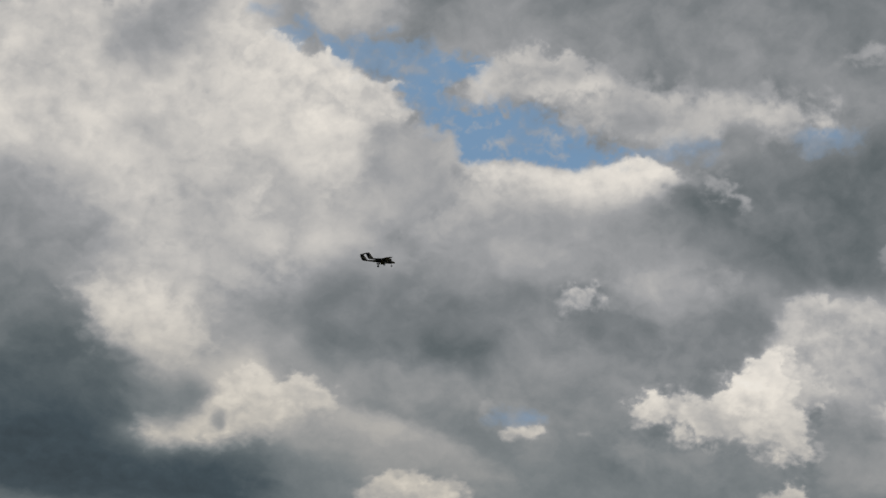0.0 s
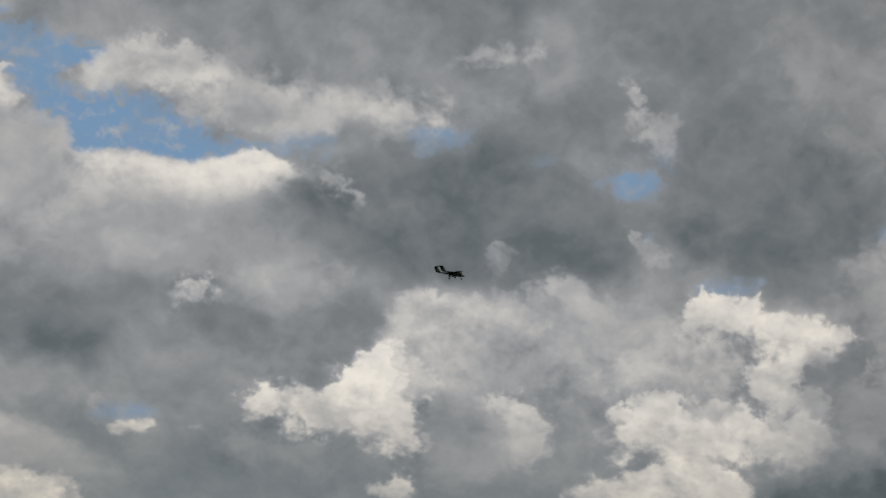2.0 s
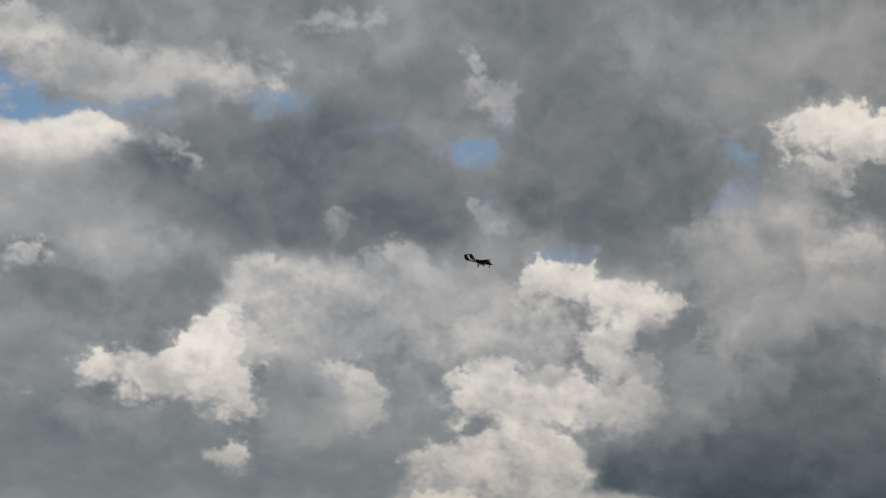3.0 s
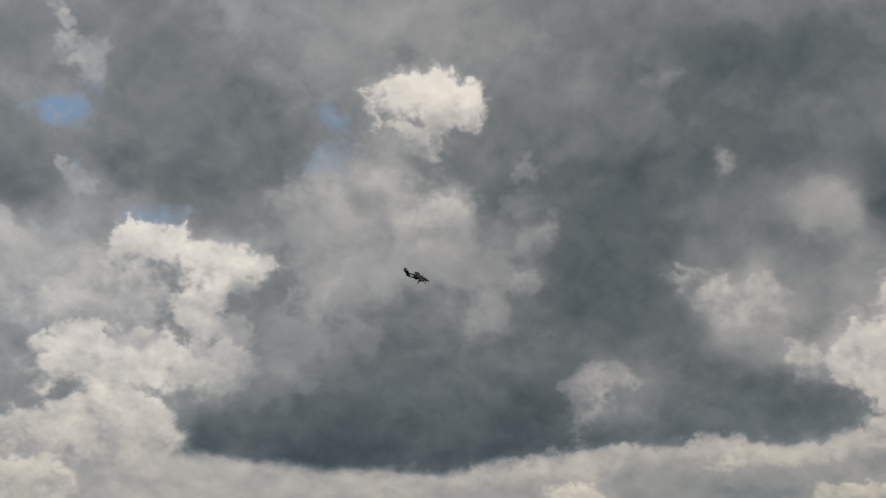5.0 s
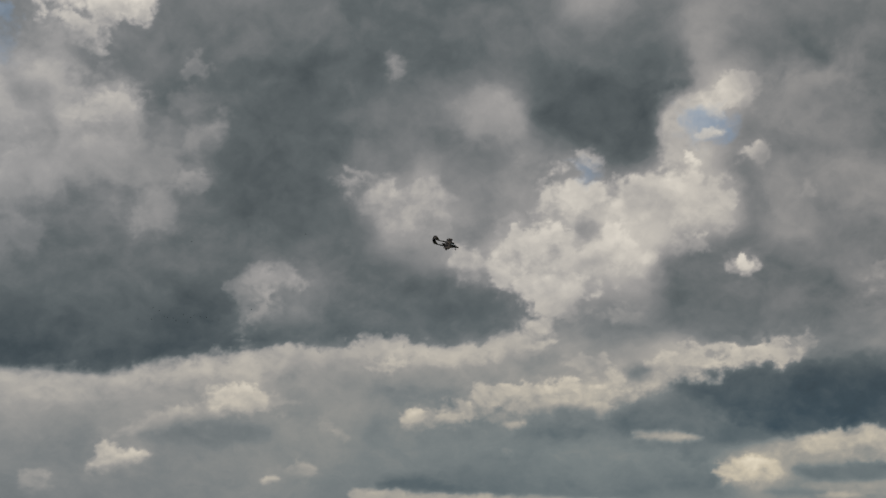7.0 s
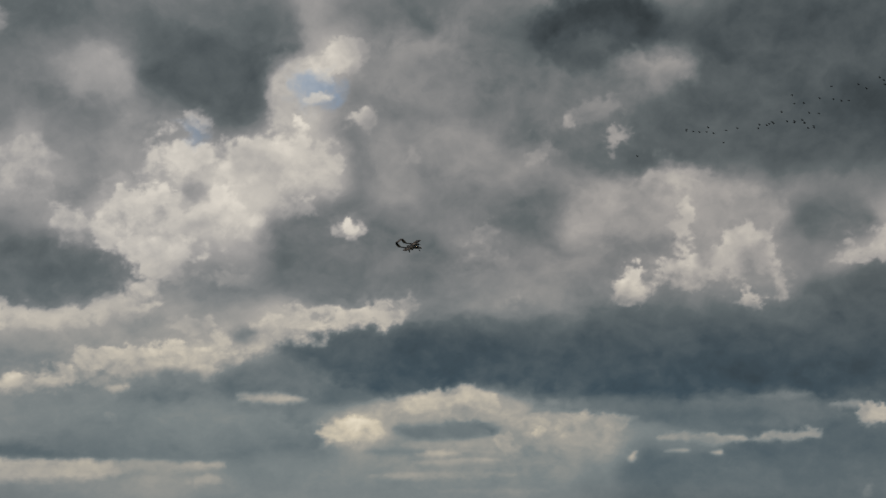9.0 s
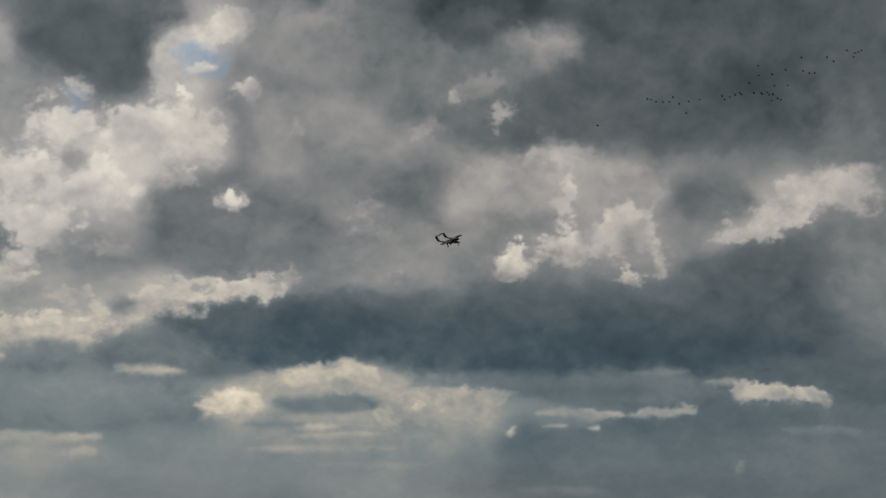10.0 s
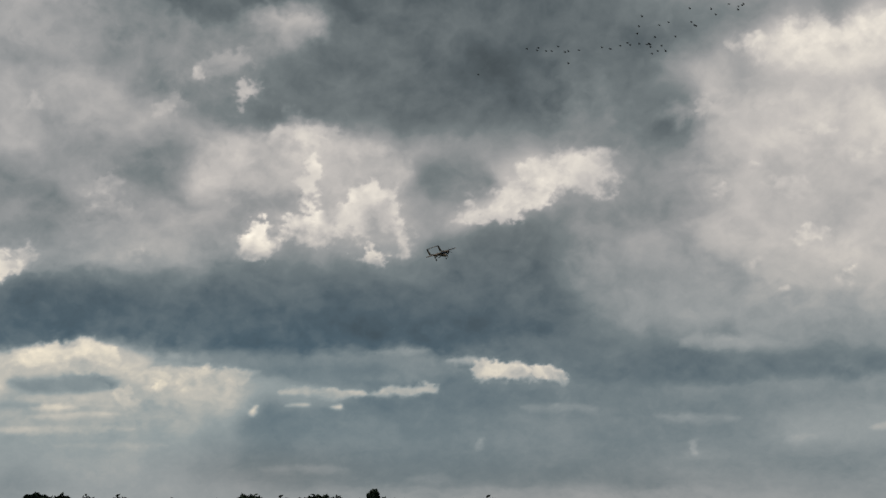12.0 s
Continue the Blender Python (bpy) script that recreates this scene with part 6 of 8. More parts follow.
body(0.567, 0.559, 1.15, 1.15, 0.65, (14.78, 17.39), (17.40, 18.44), (19.46, 17.53), (19.09, 15.58), (16.27, 15.12), (15.63, 16.26))
body(0.232, 0.240, 0.48, 0.48, 0.80, (21.06, 19.66), (25.14, 19.65), (24.13, 18.13), (22.31, 17.75))
body(0.240, 0.280, 0.48, 0.34, 1.00, (20.46, 18.70), (22.49, 19.67), (25.96, 19.64), (25.15, 18.12), (23.73, 17.66), (22.52, 17.17), (21.09, 17.74))
body(0.328, 0.344, 0.95, 0.86, 0.85, (27.16, 18.28), (29.56, 18.59), (35.37, 19.22), (35.26, 15.88), (32.99, 14.48), (30.08, 14.00), (28.33, 14.81), (26.55, 15.41), (27.55, 16.74))
body(0.264, 0.280, 0.95, 0.95, 0.80, (31.13, 18.15), (35.34, 18.30), (35.27, 16.06), (32.45, 16.02))
body(0.464, 0.460, 0.76, 0.76, 0.70, (19.89, 16.38), (22.52, 16.98), (24.54, 16.59), (23.54, 15.82), (21.52, 15.62))
body(0.384, 0.376, 0.67, 0.57, 0.85, (21.53, 15.23), (23.54, 15.43), (25.55, 15.23), (27.54, 15.01), (29.50, 14.20), (27.53, 13.47), (24.55, 13.88), (22.35, 13.68))
body(0.583, 0.559, 0.76, 0.76, 0.70, (23.73, 17.56), (25.55, 17.93), (27.16, 17.52), (26.35, 16.57), (24.75, 16.40))
head(0.607, 0.559, 0.10, 0.15, 0.85, (22.03, 15.18), (22.43, 15.63), (22.58, 15.34), (22.24, 15.10))
head(0.619, 0.559, 0.10, 0.19, 0.85, (23.55, 14.46), (23.75, 15.14), (24.35, 15.05), (23.99, 14.56))
body(0.567, 0.559, 0.95, 0.95, 0.60, (14.68, 14.68), (18.70, 15.19), (22.14, 14.26), (21.95, 13.29), (18.54, 13.43), (15.55, 12.56))
body(0.559, 0.552, 0.95, 0.95, 0.70, (18.20, 10.88), (21.58, 11.13), (23.97, 10.96), (23.78, 9.00), (20.62, 8.58), (18.03, 9.31))
body(0.448, 0.448, 0.76, 0.76, 0.70, (18.55, 13.04), (20.55, 13.47), (22.16, 12.70), (21.58, 11.33), (20.18, 11.50), (18.97, 12.07))
body(0.639, 0.619, 0.67, 0.76, 0.75, (22.16, 12.90), (24.55, 13.30), (29.49, 13.24), (29.86, 12.08), (27.52, 11.73), (23.57, 11.35), (22.18, 11.34))
head(0.743, 0.679, 0.23, 0.48, 0.85, (24.65, 13.49), (25.55, 13.78), (26.54, 13.67), (27.53, 13.47), (26.14, 13.10), (24.75, 13.10))
body(0.472, 0.464, 0.57, 0.57, 0.75, (30.25, 12.07), (32.37, 12.60), (33.30, 11.81), (31.77, 11.47))
body(0.352, 0.296, 0.86, 0.27, 0.93, (13.37, 7.42), (14.90, 8.25), (17.67, 8.13), (20.63, 8.18), (23.59, 8.61), (26.53, 8.82), (29.43, 9.10), (32.32, 10.21), (35.10, 10.80), (34.96, 6.28), (31.30, 6.50), (28.44, 6.21), (25.55, 6.10), (21.65, 5.67), (19.68, 6.22), (15.77, 5.74), (14.18, 6.47))
body(0.264, 0.256, 0.67, 0.48, 0.80, (21.63, 7.42), (24.57, 7.65), (29.41, 7.46), (35.02, 8.16), (34.98, 6.66), (29.40, 6.50), (24.57, 6.67))
body(0.296, 0.296, 0.34, 0.19, 0.75, (17.70, 6.76), (19.66, 7.39), (20.66, 6.62), (19.29, 6.31))
head(0.783, 0.687, 0.10, 0.23, 0.82, (26.04, 10.96), (25.98, 11.74), (26.34, 12.51), (26.74, 12.86), (26.58, 11.73), (26.73, 10.76), (26.14, 10.18))
head(0.735, 0.631, 0.15, 0.31, 0.85, (25.25, 10.34), (25.94, 10.76), (27.12, 10.76), (27.51, 9.98), (26.53, 9.60), (25.55, 9.75))
head(0.807, 0.679, 0.10, 0.25, 0.88, (23.98, 9.49), (24.17, 10.18), (24.76, 10.47), (25.16, 9.99), (25.25, 9.50), (24.57, 9.20))
head(0.751, 0.631, 0.11, 0.27, 0.85, (27.32, 11.34), (28.30, 12.11), (28.79, 12.10), (29.27, 11.32), (29.65, 10.74), (29.73, 9.77), (29.44, 9.39), (28.87, 10.55), (28.09, 9.79), (27.51, 10.37))
body(0.512, 0.504, 0.19, 0.27, 0.65, (28.14, 11.04), (29.17, 10.84), (29.25, 9.58), (28.28, 9.75))
body(0.536, 0.528, 0.15, 0.19, 0.75, (26.83, 11.44), (27.42, 11.19), (27.35, 10.33), (26.84, 10.33))
head(0.727, 0.659, 0.10, 0.17, 0.90, (28.08, 9.30), (28.48, 9.94), (29.05, 9.39), (28.85, 8.91), (28.37, 9.11))
head(0.687, 0.659, 0.29, 0.34, 0.75, (33.31, 12.38), (35.16, 12.69), (35.14, 11.93), (33.68, 11.89))
head(0.751, 0.679, 0.34, 0.11, 0.90, (31.37, 10.52), (32.15, 11.07), (33.29, 11.33), (35.14, 12.12), (35.11, 11.09), (33.46, 10.66), (31.94, 10.31))
head(0.727, 0.647, 0.15, 0.27, 0.90, (9.90, 7.00), (11.40, 7.93), (12.93, 8.57), (14.68, 8.92), (16.45, 9.27), (16.96, 8.89), (16.48, 8.39), (14.90, 8.25), (13.34, 8.00), (11.81, 7.36), (10.30, 6.53))
head(0.727, 0.659, 0.15, 0.27, 0.85, (5.27, 6.89), (6.08, 7.40), (7.59, 7.38), (7.80, 7.01), (9.13, 7.07), (9.87, 7.64), (10.83, 7.71), (9.91, 6.71), (8.41, 6.27), (7.62, 6.77))
head(0.703, 0.659, 0.08, 0.11, 0.85, (3.76, 6.02), (5.04, 6.12), (5.43, 5.85), (4.52, 5.68))
head(0.663, 0.631, 0.08, 0.10, 0.80, (6.27, 5.83), (7.11, 5.91), (7.03, 5.68))
head(0.711, 0.659, 0.06, 0.11, 0.90, (6.38, 4.93), (6.87, 5.06), (6.94, 4.59), (6.56, 4.63))
head(0.615, 0.579, 0.10, 0.11, 0.80, (20.02, 9.21), (20.61, 9.46), (20.73, 9.26), (20.32, 9.06))
body(0.432, 0.408, 0.38, 0.15, 0.85, (10.51, 6.25), (12.80, 6.97), (14.58, 6.29), (16.16, 5.75), (15.00, 5.52), (12.85, 5.71))
body(0.496, 0.432, 0.67, 0.11, 0.85, (3.83, 5.03), (7.14, 5.36), (9.98, 5.33), (13.08, 4.89), (13.69, 4.14), (11.97, 3.74), (8.18, 3.50), (3.94, 3.48))
veil(0.719, 0.659, 0.19, 0.29, 0.80, (15.78, 5.45), (17.33, 6.01), (18.50, 6.15), (19.49, 5.98), (19.69, 5.59), (20.87, 5.42), (20.09, 5.12), (17.74, 5.26), (16.37, 5.13))
body(0.368, 0.352, 0.23, 0.19, 0.85, (20.28, 5.60), (23.60, 5.81), (29.39, 5.70), (31.65, 5.32), (29.38, 4.78), (25.55, 5.19))
head(0.759, 0.639, 0.11, 0.23, 0.78, (13.67, 4.48), (14.43, 5.12), (15.01, 5.04), (15.99, 4.78), (16.20, 4.39), (15.23, 4.27), (14.27, 4.15), (13.88, 4.03))
veil(0.663, 0.631, 0.15, 0.19, 0.75, (16.21, 4.16), (19.71, 4.62), (20.89, 4.10), (17.77, 4.00))
veil(0.727, 0.687, 0.06, 0.10, 0.80, (16.61, 3.61), (19.34, 3.78), (20.51, 3.71), (17.78, 3.50))
body(0.488, 0.464, 0.19, 0.15, 0.75, (16.39, 4.75), (17.75, 5.01), (19.31, 4.95), (19.71, 4.66), (18.15, 4.34), (16.59, 4.36))
veil(0.671, 0.631, 0.15, 0.23, 0.75, (19.70, 5.11), (22.63, 5.37), (24.58, 5.20), (23.61, 4.73), (20.68, 4.74))
veil(0.711, 0.659, 0.08, 0.11, 0.85, (24.39, 3.87), (24.78, 4.20), (24.62, 3.68))
body(0.368, 0.352, 0.48, 0.42, 0.85, (23.62, 3.57), (27.47, 3.87), (31.26, 4.31), (34.92, 4.88), (34.87, 3.11), (29.36, 3.26), (25.55, 3.02))
veil(0.639, 0.599, 0.11, 0.15, 0.75, (3.94, 3.35), (7.81, 3.37), (11.02, 3.45), (10.09, 3.08), (3.98, 2.85))
head(0.631, 0.591, 0.10, 0.13, 0.80, (9.07, 2.63), (9.91, 2.98), (10.67, 2.90), (10.12, 2.58))
body(0.512, 0.504, 0.42, 0.48, 0.60, (11.21, 3.59), (13.50, 3.84), (13.91, 3.37), (17.79, 3.42), (19.74, 2.92), (15.87, 2.61), (12.00, 2.90))

body(0.333, 0.346, 0.29, 0.29, 0.85, (20.81, 18.38), (24.00, 18.55), (23.63, 17.39), (22.24, 17.13))
body(0.333, 0.326, 0.95, 0.57, 0.85, (27.27, 16.95), (30.50, 17.77), (33.35, 18.74), (39.42, 18.61), (40.38, 16.87), (38.37, 15.59), (35.37, 14.87), (33.36, 14.69), (31.35, 13.52), (28.94, 13.49), (27.71, 15.03))
body(0.286, 0.293, 0.76, 0.76, 0.75, (31.32, 17.01), (33.35, 17.40), (34.57, 16.24), (32.95, 15.08), (31.74, 15.66))
body(0.373, 0.373, 0.67, 0.57, 0.80, (19.75, 15.47), (22.29, 15.80), (23.73, 14.32), (27.31, 14.63), (28.13, 13.67), (24.34, 13.77), (21.37, 14.03), (19.97, 14.72))
head(0.586, 0.533, 0.10, 0.15, 0.85, (22.07, 15.25), (22.39, 15.71), (22.65, 15.20))
head(0.599, 0.549, 0.10, 0.15, 0.90, (23.52, 14.51), (23.70, 15.29), (24.20, 15.21), (24.50, 14.93), (23.92, 14.50))
body(0.423, 0.423, 0.57, 0.57, 0.70, (34.56, 14.30), (37.18, 15.62), (37.35, 13.49), (36.55, 12.92), (34.96, 13.33))
body(0.373, 0.366, 0.48, 0.38, 0.88, (37.36, 13.88), (37.57, 14.84), (38.56, 15.11), (40.14, 14.58), (41.30, 13.78), (39.32, 13.16), (37.55, 13.39))
body(0.533, 0.526, 1.15, 1.15, 0.55, (14.92, 16.25), (17.38, 16.45), (19.39, 14.69), (21.39, 13.45), (19.51, 12.02), (16.61, 12.81), (15.06, 13.64))
body(0.413, 0.413, 0.76, 0.76, 0.70, (19.47, 12.78), (21.38, 13.64), (22.21, 12.33), (21.46, 11.53), (19.90, 11.84))
body(0.393, 0.393, 0.67, 0.67, 0.75, (15.21, 11.01), (17.44, 11.33), (18.24, 10.42), (16.96, 9.60), (15.30, 9.32))
head(0.606, 0.549, 0.48, 0.76, 0.70, (22.22, 12.14), (23.75, 13.55), (25.33, 13.90), (26.73, 13.64), (27.74, 13.08), (29.35, 12.92), (29.76, 11.75), (27.37, 11.91), (26.56, 12.28), (24.99, 11.65), (23.43, 11.21))
body(0.413, 0.413, 0.48, 0.48, 0.80, (30.16, 11.95), (31.36, 12.55), (32.96, 12.36), (33.16, 11.58), (31.96, 11.18), (30.57, 11.37))
body(0.633, 0.613, 1.15, 1.15, 0.80, (39.35, 14.60), (47.05, 15.20), (46.90, 11.45), (41.26, 12.05), (39.72, 13.25))
head(0.726, 0.666, 0.38, 0.57, 0.90, (41.36, 16.45), (42.93, 16.85), (45.26, 17.00), (47.12, 17.06), (47.08, 15.95), (43.68, 15.87), (41.93, 15.82))
body(0.593, 0.579, 1.15, 1.15, 0.75, (40.28, 11.69), (46.90, 11.45), (46.74, 7.31), (43.06, 7.58), (40.23, 9.37))
body(0.513, 0.513, 1.15, 1.15, 0.65, (35.35, 10.40), (40.25, 10.33), (42.11, 7.22), (39.22, 6.87), (36.31, 7.27))
head(0.686, 0.616, 0.42, 0.13, 0.93, (31.37, 10.40), (31.97, 10.99), (33.16, 11.19), (33.36, 12.16), (34.96, 12.74), (36.55, 12.63), (37.34, 12.33), (36.94, 11.55), (35.35, 11.47), (34.16, 11.09), (33.16, 10.50))
head(0.639, 0.599, 0.15, 0.27, 0.80, (43.03, 9.79), (43.90, 10.30), (44.65, 10.18), (44.26, 9.65), (43.31, 9.55))
head(0.639, 0.599, 0.10, 0.13, 0.85, (40.51, 11.58), (40.77, 11.87), (41.00, 11.57), (40.60, 11.29))
head(0.659, 0.599, 0.08, 0.11, 0.90, (44.60, 8.46), (45.08, 8.96), (45.25, 8.48), (44.96, 8.19))
head(0.626, 0.599, 0.08, 0.10, 0.85, (42.51, 8.13), (43.08, 8.25), (42.92, 8.02))
head(0.616, 0.573, 0.11, 0.17, 0.80, (41.38, 9.06), (42.16, 9.23), (41.99, 8.81))
head(0.599, 0.559, 0.11, 0.23, 0.85, (15.32, 8.94), (16.41, 9.28), (17.01, 9.22), (16.92, 8.55), (16.08, 8.60))
head(0.573, 0.549, 0.08, 0.11, 0.85, (20.05, 9.20), (20.67, 9.45), (20.81, 9.26), (20.40, 9.05))
body(0.340, 0.306, 0.95, 0.42, 0.85, (15.39, 7.53), (19.67, 8.09), (25.07, 8.54), (29.40, 8.81), (34.35, 8.94), (35.34, 8.06), (35.13, 7.08), (32.38, 6.49), (29.44, 6.27), (25.51, 6.41), (21.64, 6.51), (17.86, 6.30), (15.47, 6.12))
body(0.280, 0.273, 0.67, 0.48, 0.75, (25.50, 7.09), (29.42, 7.34), (33.37, 7.47), (32.97, 6.69), (29.43, 6.46), (25.90, 6.57))
body(0.366, 0.346, 0.34, 0.19, 0.88, (31.01, 5.99), (33.37, 6.45), (35.33, 6.65), (37.28, 6.45), (41.13, 6.04), (46.70, 6.14), (46.66, 5.09), (43.00, 5.19), (40.15, 4.93), (37.26, 4.94), (35.91, 5.43), (32.39, 5.81))
body(0.549, 0.499, 0.23, 0.23, 0.75, (39.22, 6.42), (40.37, 6.66), (43.03, 6.32), (42.08, 6.06), (39.79, 6.09))
body(0.459, 0.446, 0.27, 0.19, 0.75, (20.73, 5.43), (23.59, 5.75), (27.48, 6.01), (30.22, 6.24), (32.00, 5.51), (31.41, 5.08), (27.89, 4.89), (25.16, 5.20), (21.68, 5.36))
veil(0.546, 0.519, 0.23, 0.42, 0.55, (15.56, 4.43), (18.32, 4.51), (20.94, 4.76), (24.00, 4.83), (24.51, 4.16), (23.28, 3.37), (20.82, 3.08), (18.01, 3.06), (15.64, 2.94))
head(0.679, 0.599, 0.23, 0.19, 0.90, (15.52, 5.18), (17.14, 5.80), (18.62, 6.19), (19.57, 5.88), (20.54, 5.33), (19.80, 5.02), (17.55, 4.96), (15.54, 4.77))
head(0.639, 0.593, 0.15, 0.23, 0.85, (20.55, 5.10), (22.06, 5.46), (23.60, 5.40), (24.38, 5.18), (24.01, 4.63), (22.28, 4.60), (20.76, 4.57))
body(0.439, 0.433, 0.15, 0.11, 0.85, (16.46, 4.61), (17.93, 4.92), (19.62, 4.73), (19.26, 4.44), (17.21, 4.33))
head(0.639, 0.586, 0.08, 0.13, 0.88, (25.17, 4.56), (25.94, 4.78), (26.72, 4.68), (27.50, 4.77), (28.48, 4.62), (29.45, 4.87), (30.82, 4.92), (30.98, 4.69), (29.85, 4.44), (28.68, 4.51), (27.51, 4.38), (26.34, 4.48))
head(0.719, 0.649, 0.10, 0.13, 0.95, (31.90, 5.47), (32.39, 5.81), (33.76, 5.62), (34.93, 5.52), (35.81, 5.14), (34.15, 5.03), (32.59, 5.01))
veil(0.686, 0.666, 0.06, 0.06, 0.90, (27.08, 4.08), (27.65, 4.21), (27.61, 3.99))
veil(0.626, 0.599, 0.06, 0.06, 0.85, (25.38, 4.10), (26.54, 4.25), (26.50, 4.07))
veil(0.626, 0.583, 0.06, 0.10, 0.85, (24.38, 3.72), (24.70, 4.11), (24.65, 3.68))
veil(0.606, 0.573, 0.06, 0.08, 0.80, (17.25, 3.61), (19.84, 3.82), (18.92, 3.56))
veil(0.559, 0.533, 0.08, 0.08, 0.80, (15.59, 3.93), (18.71, 4.10), (20.78, 3.96), (17.24, 3.80))
body(0.466, 0.459, 0.76, 0.76, 0.42, (22.34, 2.88), (24.62, 3.39), (27.52, 3.82), (31.42, 4.11), (34.35, 4.45), (37.26, 4.46), (36.28, 2.63), (33.37, 2.42), (29.48, 2.58), (25.60, 2.73))
body(0.433, 0.426, 0.23, 0.15, 0.80, (39.16, 2.54), (42.94, 2.78), (46.57, 2.62), (46.54, 1.97), (41.04, 1.95), (38.96, 2.14))
head(0.506, 0.486, 0.08, 0.10, 0.80, (39.44, 2.58), (39.74, 3.11), (39.94, 2.92), (39.67, 2.52))
head(0.539, 0.516, 0.08, 0.10, 0.80, (45.18, 3.42), (46.61, 3.68), (46.59, 3.33))
head(0.499, 0.483, 0.08, 0.11, 0.75, (32.17, 2.70), (32.55, 3.15), (32.52, 2.68))
head(0.652, 0.626, 0.11, 0.17, 0.60, (42.22, 11.79), (43.18, 11.98), (43.94, 11.58), (43.16, 11.28))
head(0.652, 0.626, 0.11, 0.17, 0.60, (43.23, 13.47), (44.38, 13.75), (44.79, 13.25), (43.60, 13.08))
head(0.646, 0.619, 0.11, 0.17, 0.60, (45.11, 12.82), (46.96, 12.96), (46.94, 12.39), (45.29, 12.34))
head(0.633, 0.599, 0.15, 0.23, 0.60, (39.74, 14.36), (40.53, 14.76), (41.34, 14.16), (40.32, 13.96))
head(0.633, 0.599, 0.10, 0.13, 0.60, (41.36, 12.33), (42.04, 12.45), (41.94, 12.18))
head(0.566, 0.533, 0.19, 0.27, 0.60, (18.05, 10.41), (18.98, 10.94), (20.13, 10.80), (19.77, 10.20), (18.64, 10.06))
head(0.573, 0.539, 0.19, 0.27, 0.60, (18.58, 11.20), (19.51, 12.02), (20.11, 11.47), (19.36, 10.86))
head(0.559, 0.533, 0.15, 0.23, 0.60, (20.58, 14.18), (21.35, 14.60), (22.05, 14.25), (21.76, 13.95), (20.98, 13.91))
body(0.549, 0.533, 0.57, 0.57, 0.50, (21.48, 10.95), (23.42, 11.41), (24.63, 10.47), (23.46, 10.05), (21.90, 10.19))

body(0.616, 0.592, 0.38, 0.48, 0.60, (-7.28, 11.82), (-6.66, 12.94), (-5.64, 12.81), (-5.38, 11.85), (-6.34, 11.35))
body(0.600, 0.569, 0.48, 0.48, 0.50, (-6.09, 16.31), (-4.88, 16.58), (-4.24, 16.03), (-5.21, 15.39))
body(0.569, 0.553, 0.48, 0.48, 0.50, (-12.10, 10.94), (-10.59, 11.85), (-9.34, 11.36), (-10.45, 10.30))
head(0.698, 0.651, 0.27, 0.42, 0.60, (-20.89, 12.33), (-18.43, 12.82), (-17.35, 11.98), (-17.19, 10.64), (-18.68, 10.09), (-20.67, 10.63), (-22.50, 10.22), (-22.50, 11.55))

head(0.687, 0.639, 0.15, 0.27, 0.70, (11.92, 12.45), (13.09, 12.87), (13.69, 12.30), (12.72, 11.89))
head(0.727, 0.671, 0.11, 0.23, 0.75, (13.06, 14.03), (14.04, 14.43), (14.25, 13.46), (13.47, 13.26))
head(0.679, 0.639, 0.11, 0.19, 0.60, (8.13, 8.03), (9.30, 8.38), (10.49, 7.94), (9.52, 7.55))
head(0.639, 0.599, 0.11, 0.15, 0.60, (0.00, 5.75), (0.60, 5.59), (0.83, 5.12), (0.43, 5.19))
head(0.659, 0.607, 0.11, 0.19, 0.65, (-9.84, 3.09), (-9.32, 3.41), (-8.64, 3.08), (-9.05, 2.58), (-9.70, 2.63))
head(0.639, 0.599, 0.11, 0.19, 0.60, (-1.02, 3.85), (-0.66, 4.16), (0.12, 4.11), (0.05, 3.73), (-0.61, 3.49))
body(0.500, 0.476, 0.27, 0.27, 0.60, (7.41, 6.45), (8.39, 6.40), (8.23, 5.71), (7.45, 5.58))

veil(0.593, 0.559, 0.10, 0.15, 0.60, (20.96, 4.38), (22.29, 4.50), (24.02, 4.34), (23.65, 3.86), (21.73, 3.92))
veil(0.573, 0.539, 0.08, 0.11, 0.60, (15.63, 3.13), (18.37, 3.34), (21.00, 3.27), (19.50, 3.06), (16.91, 2.97))
veil(0.549, 0.526, 0.08, 0.11, 0.50, (17.30, 2.60), (19.89, 2.80), (22.35, 2.69), (19.90, 2.46))
veil(0.566, 0.533, 0.08, 0.11, 0.60, (23.60, 5.40), (24.96, 5.33), (24.38, 5.07), (23.80, 5.05))
veil(0.499, 0.473, 0.10, 0.13, 0.50, (33.37, 4.16), (35.32, 4.32), (36.87, 4.13), (35.32, 3.88))
veil(0.499, 0.479, 0.11, 0.15, 0.50, (37.83, 3.88), (40.13, 4.01), (41.65, 3.74), (39.74, 3.55))
veil(0.526, 0.499, 0.10, 0.15, 0.60, (42.57, 3.11), (43.69, 3.29), (43.87, 3.01), (42.94, 2.86))
veil(0.513, 0.489, 0.11, 0.17, 0.35, (24.28, 1.95), (26.77, 2.17), (28.33, 1.95), (26.40, 1.74))
veil(0.499, 0.483, 0.10, 0.13, 0.35, (29.49, 1.62), (30.66, 1.86), (31.72, 1.71), (31.24, 1.44))
veil(0.533, 0.499, 0.11, 0.15, 0.50, (27.87, 5.96), (30.22, 6.24), (30.81, 6.05), (29.44, 5.84))

